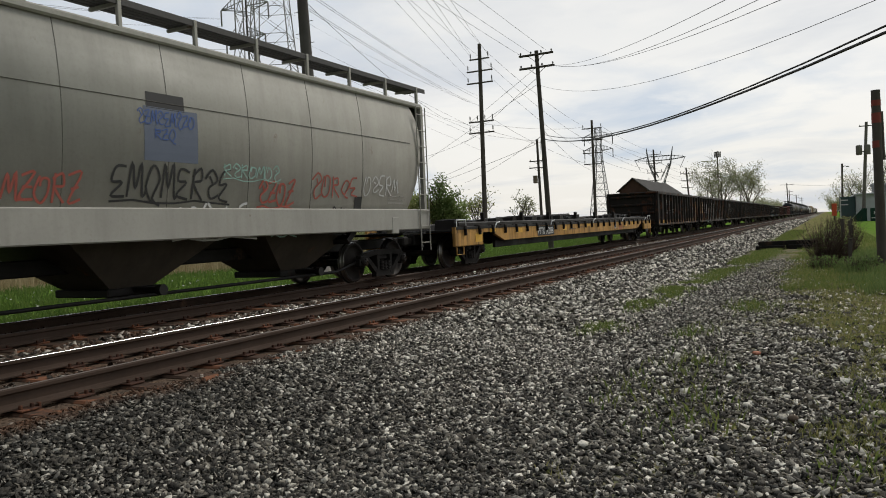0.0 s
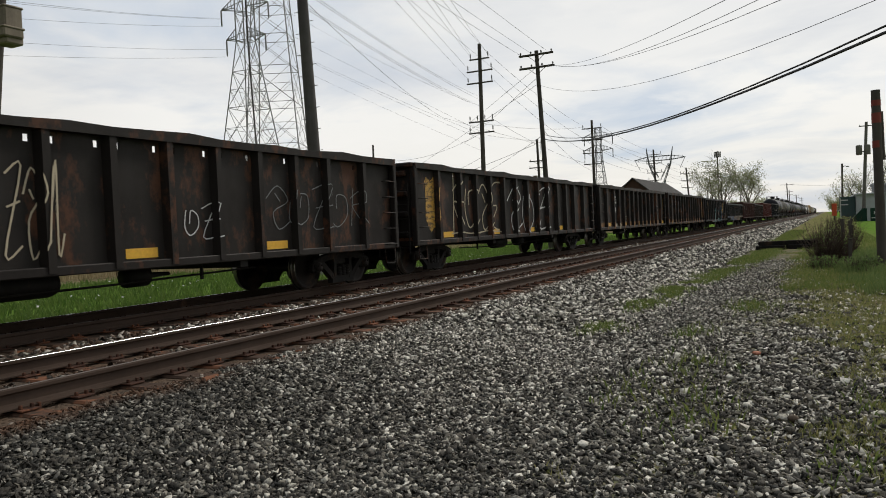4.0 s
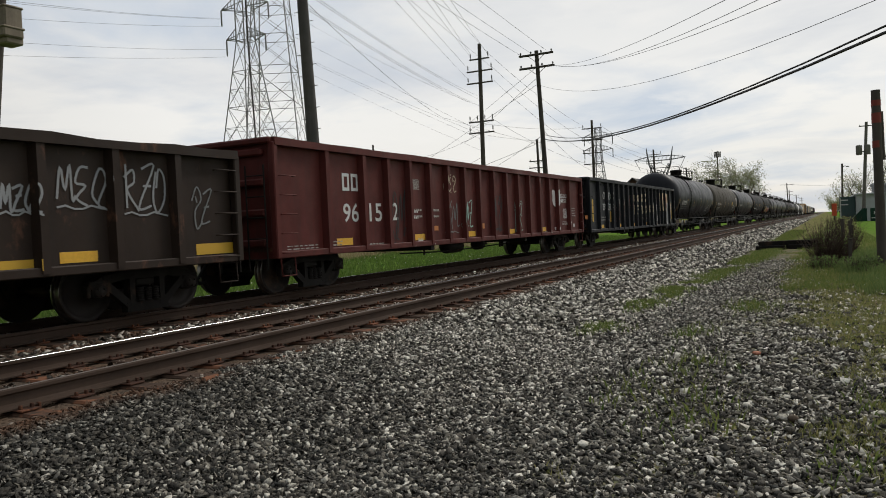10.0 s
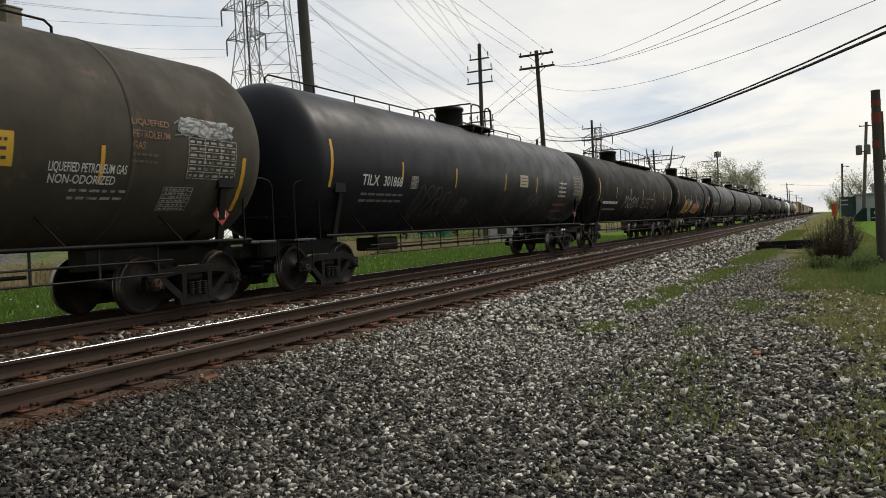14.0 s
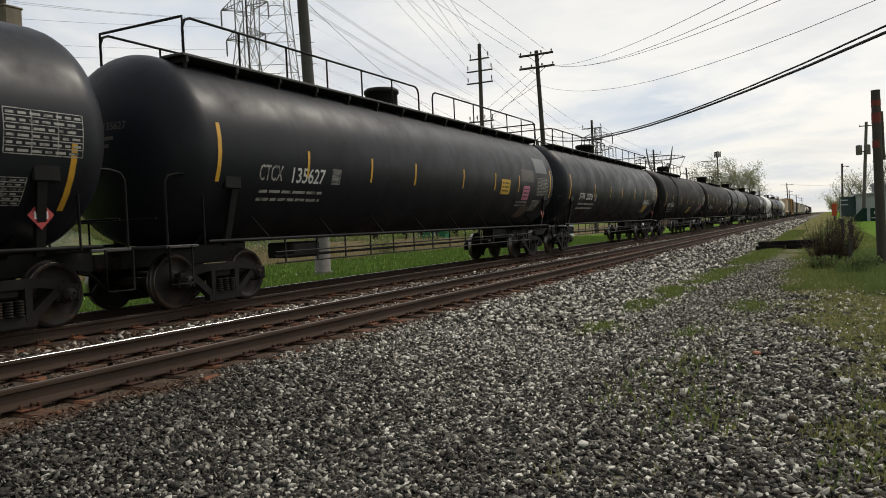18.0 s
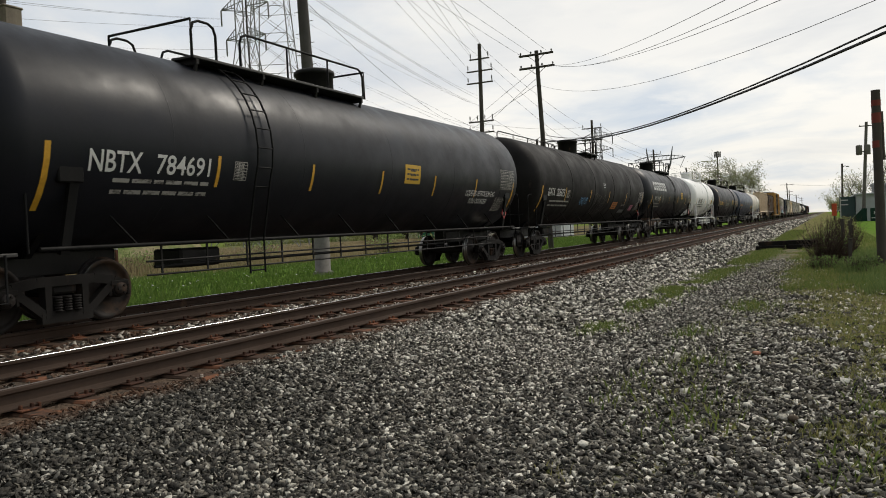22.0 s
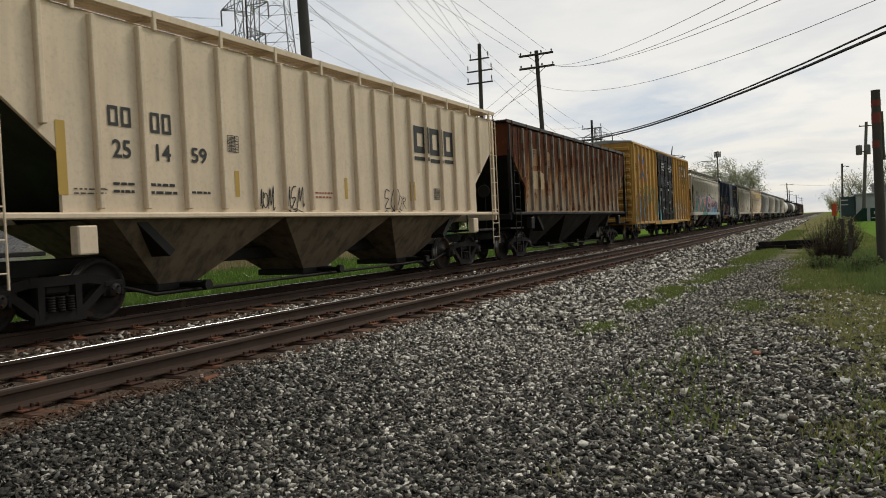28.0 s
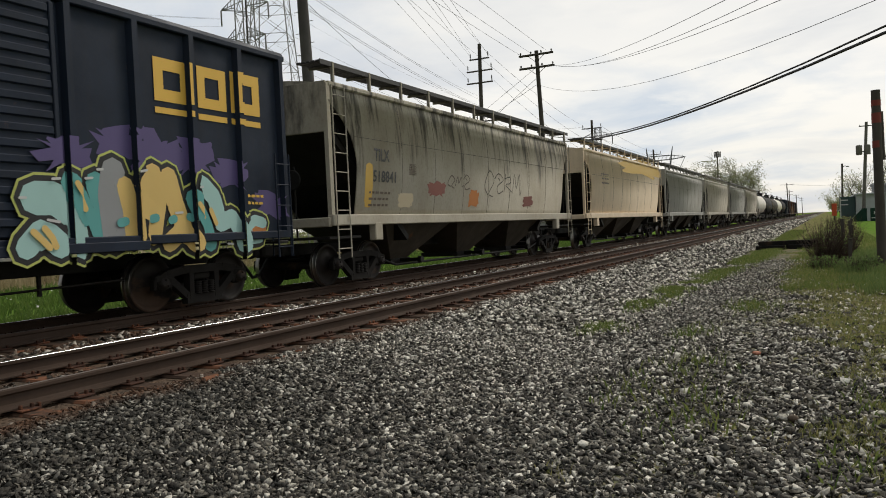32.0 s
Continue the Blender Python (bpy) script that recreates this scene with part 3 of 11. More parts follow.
def coupler_mesh():
    g = Geo().box(-0.09, 0.09, -0.1, 0.62, 0.74, 0.92, 0.03)
    g.box(-0.16, 0.13, 0.52, 0.84, 0.70, 0.97, 0.05).box(0.05, 0.18, 0.70, 0.92, 0.72, 0.95, 0.04)
    return g.mesh("coupler")


def hose_mesh():
    pts = [(0.28, -0.05, 0.72), (0.28, 0.2, 0.66), (0.24, 0.45, 0.45), (0.18, 0.62, 0.33), (0.12, 0.80, 0.34)]
    return Geo().tube(pts, 0.032, 7).mesh("air_hose")


def running(car, half, inset, sill=True, gap=0.6, zs=0.95, bogies=None):
    """Bogies, couplings, centre sill and brake gear of a car."""
    for s in (-1, 1):
        bogie(car, bogies[(s + 1) // 2] if bogies else s * (half - inset))
        m = pose(0, s * (half + gap - 0.84), 0, 0, 0, 0 if s > 0 else 180)
        part("coupler", shared("coupler", coupler_mesh), "running_gear", car, "", m)
        part("air_hose", shared("hose", hose_mesh), "black_rail", car, "", m)
    if sill:
        part("centre_sill", Geo().box(-0.18, 0.18, -half, half, 0.70, zs, 0.02), "soot", car)


def brake_gear(car, y):
    part("air_reservoir", shared("reservoir", lambda: Geo().lathe([(0.0, -0.55), (0.16, -0.52), (0.2, -0.42), (0.2, 0.42), (0.16, 0.52), (0.0, 0.55)], 1, (0.75, 0, 0.62), 14).mesh("air_reservoir")), "soot", car, "", (0, y, 0))
    part("brake_cylinder", shared("brakecyl", lambda: Geo().lathe([(0.0, -0.3), (0.17, -0.3), (0.17, 0.1), (0.05, 0.2), (0.03, 0.6)], 1, (0.7, 0, 0.60), 12).mesh("brake_cylinder")), "soot", car, "", (0, y + 2.1, 0))
    g = Geo().tube([(0.95, -3.4, 0.56), (0.95, -0.9, 0.50), (0.95, 1.6, 0.52), (0.95, 4.6, 0.58)], 0.018)
    g.beam((0.95, -2.1, 0.75), (0.95, -2.1, 0.46), 0.05, 0.04).beam((0.95, 3.2, 0.75), (0.95, 3.2, 0.46), 0.05, 0.04)
    part("brake_rod", g, "running_gear", car, "", (0, y, 0))


def rung_ladder(x, y0, y1, z0, z1, n, lean=0.0):
    """Two uprights and n rungs in the plane of a side."""
    g = Geo().tube([(x, y0, z0), (x + lean, y0, z1)], 0.016).tube([(x, y1, z0), (x + lean, y1, z1)], 0.016)
    for i in range(n):
        z = z0 + (i + 0.5) * (z1 - z0) / n
        g.tube([(x, y0, z), (x, y1, z)], 0.012)
    return g


def end_ladder(y, x0, x1, z0, z1, n):
    g = Geo().tube([(x0, y, z0), (x0, y, z1)], 0.016).tube([(x1, y, z0), (x1, y, z1)], 0.016)
    for i in range(n):
        z = z0 + (i + 0.5) * (z1 - z0) / n
        g.tube([(x0, y, z), (x1, y, z)], 0.012)
    return g


CARS, BUILT = [], []        # every car with its place; every car with what its side is like


def car_root(name, lead, tail, label):
    """A car whose body reaches from lead to tail along the line as the clock starts."""
    car = root(name, (FAR, (lead + tail) / 2, RAIL), label, "freight car", "cars of the goods train")
    CARS.append((car, (lead + tail) / 2))
    return car, (tail - lead) / 2


# ---- gondola cars -------------------------------------------------------
def gondola(lead, tail, label, mat="gon_black", top=2.8, low=0.74, posts=11, slots=2, fish=0.0, ends=None, chord=None, marker="reflector", first=1.3, wide=1.35, panel=None, dents=1.0):
    car, h = car_root("gondola_car", lead, tail, label)
    running(car, h, 1.65)
    brake_gear(car, -1.0)
    sheet, outer = 1.41, 1.55
    step = 2 * (h - first - wide) / (posts - 1)
    ys = [-h + first + wide + i * step for i in range(posts)]
    if wide:            # a wider panel next to each end
        ys = [-h + first] + ys + [h - first]
    edges = [-h] + ys + [h]
    # side sheets, panel by panel, with the gaps under the top rail
    for side in (1, -1):
        joined = Geo()
        for i, (a, b) in enumerate(zip(edges, edges[1:])):
            g = Geo() if side > 0 else joined
            x0, x1 = sorted((side * sheet, side * (sheet - 0.04)))
            zl = low + 0.1
            if fish and 2 <= i <= len(edges) - 4:
                zl -= fish
            cut = slots and 0 < i < len(edges) - 2
            outline, w, zt = [(a, zl), (b, zl), (b, top - 0.1)], b - a, top - 0.1
            for k in range(slots - 1, -1, -1) if cut else ():
                c = a + w * (0.17 + 0.66 * k) if slots == 2 else a + w * (k + 0.5) / slots
                outline += [(c, zt), (c, zt - 0.1), (c + 0.045, zt - 0.1), (c + 0.045, zt - 0.2), (c - 0.045, zt - 0.2), (c - 0.045, zt - 0.1), (c, zt - 0.1), (c, zt)]
            g.prism(outline + [(a, zt)], 0, x0, x1)
            if side > 0:
                part("side_panel", g, panel or mat, car)
        if side < 0:
            part("side_wall", joined, mat, car)
        zl = low
        pm = shared(("post", top, zl, side, fish), lambda: Geo().prism([(side * sheet, -0.095), (side * sheet, 0.095), (side * outer, 0.06), (side * outer, -0.06)][::side], 2, zl + 0.04 - fish, top - 0.1).mesh("side_post"))
        ps = pm if not pm.materials or pm.materials[0] == MAT[mat] else pm.copy()
        if ps is not pm:
            ps.materials.clear()
        for y in ys:
            part("side_post", ps, mat, car, "", (0, y, 0))
        x0, x1 = sorted((side * 1.38, side * 1.57))
        rail = [(-h - 0.02 + k * (2 * h + 0.04) / 22, top + (0.02 * math.sin(k * 2.1 + lead) + 0.014 * math.sin(k * 0.9 + tail)) * dents) for k in range(23)]
        part("top_rail", Geo().prism([(-h - 0.02, top - 0.14), (h + 0.02, top - 0.14)] + rail[::-1], 0, x0, x1), chord or mat, car)
        x0, x1 = sorted((side * 1.36, side * 1.53))
        sill = Geo().box(x0, x1, -h, h, low, low + 0.13, 0.015)
        if fish:
            sill = Geo().prism([(-h, low), (-h + 2.6, low), (-h + 3.3, low - fish), (h - 3.3, low - fish), (h - 2.6, low), (h, low), (h, low + 0.16), (-h, low + 0.16)], 0, x0, x1)
        part("side_sill", sill, panel or mat, car)
        x0, x1 = sorted((side * 1.42, side * 1.56))
        for e in (-1, 1):
            part("corner_post", Geo().box(x0, x1, e * h - 0.07, e * h + 0.07, low, top - 0.08, 0.02), mat, car)
    for e in (-1, 1):
        y0, y1 = sorted((e * h, e * (h - 0.06)))
        part("end_wall", Geo().box(-1.41, 1.41, y0, y1, low, top - 0.02, 0.01), ends or mat, car)
        for k in range(4):
            z = low + 0.3 + k * (top - low - 0.55) / 3
            y0, y1 = sorted((e * h, e * (h + 0.10)))
            part("end_rib", Geo().box(-1.30, 1.30, y0, y1, z - 0.07, z + 0.07, 0.03), ends or mat, car)
        y0, y1 = sorted((e * (h - 0.08), e * (h + 0.12)))
        part("end_rail", Geo().box(-1.5, 1.5, y0, y1, top - 0.11, top + 0.01, 0.03), mat, car)
        part("ladder", end_ladder(e * (h + 0.15), 0.95, 1.38, low - 0.2, top - 0.5, 5), "running_gear", car)
        for k in range(5):
            grab = shared(("grab", mat), lambda: Geo().tube([(1.5, -0.22, 0), (1.59, -0.22, 0), (1.59, 0.22, 0), (1.5, 0.22, 0)], 0.012).mesh("grab_iron"))
            part("grab_iron", grab, mat, car, "", (0, e * (h - 0.3), low + 0.1 + k * 0.36))
        g = Geo().tube([(1.5, e * (h - 0.08), low), (1.52, e * (h - 0.08), low - 0.33), (1.52, e * (h - 0.5), low - 0.33), (1.5, e * (h - 0.5), low)], 0.014)
        part("sill_step", g, mat, car)
    part("floor", Geo().box(-1.38, 1.38, -h, h, low + 0.12, low + 0.22, 0.01), "gon_inside", car)
    for s in (-1, 1):
        part("cross_bearer", Geo().box(-1.4, 1.4, s * h * 0.35 - 0.1, s * h * 0.35 + 0.1, low - 0.12, low + 0.12), "soot", car)
    # reflector strips low along the side
    for i in range(1, len(edges) - 2, 3):
        yc = (edges[i] + edges[i + 1]) / 2
        part("reflector", Geo().box(sheet + 0.001, sheet + 0.006, yc - 0.30, yc + 0.30, low + 0.16 - (fish if fish and 2 <= i <= len(edges) - 4 else 0), low + 0.31 - (fish if fish and 2 <= i <= len(edges) - 4 else 0), 0.002), marker, car)
    BUILT.append((car, ("ribbed", 1.41, 1.55, ys, 0.075)))
    return car, h, ys


# ---- tank cars ----------------------------------------------------------
def shell_profile(h, r, bulge):
    prof = []
    for i in range(13):
        a = math.pi / 2 * i / 12
        prof.append((r * math.sin(a), -h - bulge * math.cos(a)))
    return prof + [(a, -b) for a, b in reversed(prof)]


HEADS = {}      # where each tank's front head begins, and its depth


def tank(lead, tail, label, mat="tank_black", r=1.64, zc=2.70, rail="short", fit="black_rail", dome=0.0, bands=0, ladder=None, pipe=True, stripes=5, plate=0.45, side_arc=(-0.29, 0.03), end_arc=(-0.38, 0.22), rails=(-2.0, 0.0, 0.6, 3.0), marks=None, bulge=0.85):
    """rail: 'short' round the dome, 'long' the whole length, 'low' with a low rail along the top.
    marks: where the reflective stripes sit, the first and last at the ends of the shell."""
    car, h = car_root("tank_car", lead, tail, label)
    if marks is None:
        marks = [-h - 0.12] + [-h + (k + 1) * 2 * h / (stripes + 1) for k in range(stripes)] + [h - 0.22]
    ends = {-1: -marks[0] + 0.04, 1: marks[-1] + 0.04}
    running(car, h + 0.95, 1.35, sill=False, gap=0.55, bogies=(-ends[-1] + 0.6, ends[1] - 0.75))
    mid, half = (ends[1] - ends[-1]) / 2, (ends[1] + ends[-1]) / 2 + 0.18
    part("shell", Geo().lathe([(a, b + mid) for a, b in shell_profile(half, r, bulge)], 1, (0, 0, zc), 56), mat, car)
    for s in (-1, 1):
        e = ends[s]
        y0, y1 = sorted((s * (h + 0.98), s * (e - 2.2)))
        part("stub_sill", Geo().box(-0.2, 0.2, y0, y1, 0.70, 1.06, 0.02), "soot", car)
        yb = s * (e - 0.42)
        sad = [(-0.55, 0.98), (0.55, 0.98)] + [(r * 0.985 * math.sin(a), zc - r * 0.985 * math.cos(a)) for a in np.linspace(0.95, -0.95, 9)]
        part("saddle", Geo().prism(sad, 1, yb - 0.05, yb + 0.05), "black_rail", car)
        for sx in (-1, 1):
            a0 = (r + 0.01) * math.cos(-0.42), zc + (r + 0.01) * math.sin(-0.42)
            web = Geo().beam((sx * 1.30, yb, 1.02), (sx * a0[0], yb - s * 0.06, a0[1]), 0.14, 0.07, (1, 0, 0))
            web.box(*sorted((sx * (a0[0] - 0.05), sx * (a0[0] + 0.05))), yb - 0.2, yb + 0.2, a0[1] - 0.05, a0[1] + 0.3, 0.02)
            part("bolster_web", web, fit, car)
        y0, y1 = sorted((s * (e + 0.3), s * (e + 1.0)))
        g = Geo().box(-1.4, 1.4, y0, y1, 1.02, 1.07, 0.01)
        part("end_platform", g, "walkway" if fit == "black_rail" else fit, car)
        g = Geo()
        for sx in (-1, 1):
            x = sx * 1.38
            g.tube([(x, s * (e + 0.95), 1.05), (x, s * (e + 0.95), 2.05), (x, s * (e + 0.88), 2.16), (x, s * (e + 0.7), 2.2), (x, s * (e + 0.1), 2.2)], 0.02)
            g.tube([(x, s * (e + 0.15), 1.05), (x, s * (e + 0.15), 2.2)], 0.018)
            g.tube([(x * 1.04, s * (e + 0.98), 1.05), (x * 1.04, s * (e + 0.98), 0.45), (x * 1.04, s * (e + 0.5), 0.45), (x * 1.04, s * (e + 0.5), 1.05)], 0.018)
        g.tube([(-1.2, s * (e + 0.98), 1.5), (1.2, s * (e + 0.98), 1.5)], 0.018)
        part("end_handrail", g, fit, car)
        part("end_stripe", stripe_geo(r, zc, s * (e - 0.04), 0.09, *end_arc), "stripe", car)
    # long running pipe and side rails under the tank
    if pipe:
        g = Geo()
        for sx in (-1, 1):
            g.tube([(sx * 1.36, -h - 0.2, 1.10), (sx * 1.36, h + 0.2, 1.10)], 0.032, 8)
            n = 8
            for i in range(n):
                y = -h + 1.4 + i * (2 * h - 2.8) / (n - 1)
                g.tube([(sx * 1.36, y, 1.10), (sx * 1.12, y - 0.35, 1.62)], 0.016)
        part("side_pipe", g, fit, car)
        g = Geo()
        for k in range(14):
            y = -h + 1.9 + k * (2 * h - 3.8) / 13
            g.beam((1.30, y, 1.08), (1.30, y, 0.62), 0.035, 0.02)
        g.tube([(1.3, -h + 1.6, 0.84), (1.3, h - 1.6, 0.84)], 0.016).tube([(1.3, -h + 1.6, 0.63), (1.3, h - 1.6, 0.63)], 0.016)
        part("safety_rail", g, "soot" if fit == "black_rail" else fit, car)
        g = Geo().box(-0.35, 0.35, -h * 0.55 - 0.5, -h * 0.55 + 0.5, 0.66, 1.0, 0.04).tube([(0.5, -h * 0.7, 0.72), (0.5, h * 0.6, 0.72)], 0.03)
        part("brake_gear", g, "soot", car)
    # dome with its platform
    top = zc + r
    steel = "soot" if fit == "black_rail" else mat
    part("dome", Geo().lathe([(0.43, top - 0.08), (0.43, top + 0.46), (0.47, top + 0.47), (0.47, top + 0.55), (0.40, top + 0.60), (0.0, top + 0.61)], 2, (0, dome, 0), 20), steel, car)
    # rails: near end, gap for the ladder, far end of the railed platform
    w, hi = 1.02, top + 0.56
    y0, g0, g1, y1 = rails
    floor_ends = (-h - 0.2, h + 0.2) if rail == "long" else (y0, y1)
    for sx in (-1, 1):
        a, b = sorted((sx * 0.5, sx * w))
        part("walkway_board", Geo().box(a, b, *floor_ends, top - 0.10, top - 0.05, 0.01), "walkway" if fit == "black_rail" else fit, car)
    n = max(3, int((floor_ends[1] - floor_ends[0]) / 1.1))
    for k in range(n):
        yy = floor_ends[0] + 0.1 + k * (floor_ends[1] - floor_ends[0] - 0.2) / (n - 1)
        part("platform_bracket", shared(("bracket", r, zc), lambda: Geo().beam((-w, 0, top - 0.15), (w, 0, top - 0.15), 0.06, 0.09).beam((w - 0.02, 0, top - 0.12), (w - 0.12, 0, top - 0.42), 0.05, 0.05).mesh("platform_bracket")), steel, car, "", (0, yy, 0))
    for sx in (-1, 1):
        x = sx * (w - 0.03)
        for a, b in ((y0, g0), (g1, y1)):
            c = min(0.18, (b - a) / 3)
            g = Geo().tube([(x, a, top - 0.1), (x, a, hi - c), (x, a + c * 0.3, hi - c * 0.3), (x, a + c, hi), (x, b - c, hi), (x, b - c * 0.3, hi - c * 0.3), (x, b, hi - c), (x, b, top - 0.1)], 0.024)
            n = int((b - a) / 1.6)
            for k in range(1, n + 1):
                yy = a + (b - a) * k / (n + 1)
                g.tube([(x, yy, top - 0.1), (x, yy, hi)], 0.02)
            part("handrail", g, fit, car)
    for yy, z in ((y0, hi), (y1 + 0.06, hi - 0.04)):
        part("cross_rail", Geo().tube([(-w + 0.03, yy, top - 0.1), (-w + 0.03, yy, z), (w - 0.03, yy, z), (w - 0.03, yy, top - 0.1)], 0.024), fit, car)
    if rail == "low":
        x = -0.1
        for a, b in ((-h - 0.1, -2.0), (y1 + 0.15, 6.4)):
            g = Geo().tube([(x, a, top - 0.1), (x, a, top + 0.2), (x, a + 0.12, top + 0.28), (x, b - 0.12, top + 0.28), (x, b, top + 0.2), (x, b, top - 0.1)], 0.022)
            for k in range(1, 4):
                y = a + (b - a) * k / 4
                g.tube([(x, y, top - 0.1), (x, y, top + 0.28)], 0.018)
            part("low_handrail", g, fit, car)
    # weld seams round the shell
    for k in range(5):
        y = -h + (k + 0.5) * 2 * h / 5 + 0.3
        part("seam", Geo().lathe([(r - 0.001, y - 0.012), (r + 0.004, y), (r - 0.001, y + 0.012)], 1, (0, 0, zc), 56), mat, car)
    if bands:
        for k in range(bands):
            y = -h + (k + 1) * 2 * h / (bands + 1)
            part("band", Geo().lathe([(r + 0.002, y - 0.04), (r + 0.008, y - 0.035), (r + 0.008, y + 0.035), (r + 0.002, y + 0.04)], 1, (0, 0, zc), 56), mat, car)
    if ladder is not None:
        g = Geo()
        for yy in (ladder - 0.2, ladder + 0.2):
            pts = [(1.42, yy, 0.5), (1.42, yy, 1.1)] + [((r + 0.09) * math.cos(a), yy, zc + (r + 0.09) * math.sin(a)) for a in np.linspace(-0.35, 1.25, 10)]
            g.tube(pts, 0.018)
        for z in (0.55, 0.85):
            g.tube([(1.42, ladder - 0.2, z), (1.42, ladder + 0.2, z)], 0.014)
        for a in np.linspace(-0.4, 1.2, 9):
            p = ((r + 0.09) * math.cos(a), zc + (r + 0.09) * math.sin(a))
            g.tube([(p[0], ladder - 0.2, p[1]), (p[0], ladder + 0.2, p[1])], 0.014)
        part("ladder", g, fit, car)
    for y in marks[1:-1]:
        part("side_stripe", stripe_geo(r, zc, y, 0.07, *side_arc), "stripe", car)
    if plate:
        c = ends[1] - plate
        d = Geo().prism([(c - 0.19, 1.55), (c, 1.36), (c + 0.19, 1.55), (c, 1.74)], 0, 1.41, 1.425)
        part("placard", d, "red_sign", car, "red diamond hazard placard")
        part("placard_panel", Geo().box(1.426, 1.43, c - 0.1, c + 0.1, 1.50, 1.60, 0.001), "white_letter", car)
        d = Geo().prism([(-1.04, 1.6), (-0.85, 1.41), (-0.66, 1.6), (-0.85, 1.79)], 1, -ends[-1] - 1.03, -ends[-1] - 1.015)
        part("placard", d, "red_sign", car, "red diamond hazard placard")
        part("placard_panel", Geo().box(-0.95, -0.75, -ends[-1] - 1.035, -ends[-1] - 1.031, 1.55, 1.65, 0.001), "white_letter", car)
    BUILT.append((car, ("tank", r, zc)))
    HEADS[car.name] = (ends[-1] + 0.18, bulge)
    return car, h, r, zc


def stripe_geo(r, zc, y, w, a0, a1):
    """A reflective strip bent to the tank's side, from angle a0 to a1 above its middle."""
    g, vs, fs = Geo(), [], []
    n = 5
    for k in range(n):
        a = a0 + (a1 - a0) * k / (n - 1)
        for rr, yy in ((r + 0.006, y - w / 2), (r + 0.006, y + w / 2)):
            vs.append((rr * math.cos(a), yy, zc + rr * math.sin(a)))
    for k in range(n - 1):
        fs.append((2 * k, 2 * k + 1, 2 * k + 3, 2 * k + 2))
    return g.add(vs, fs)


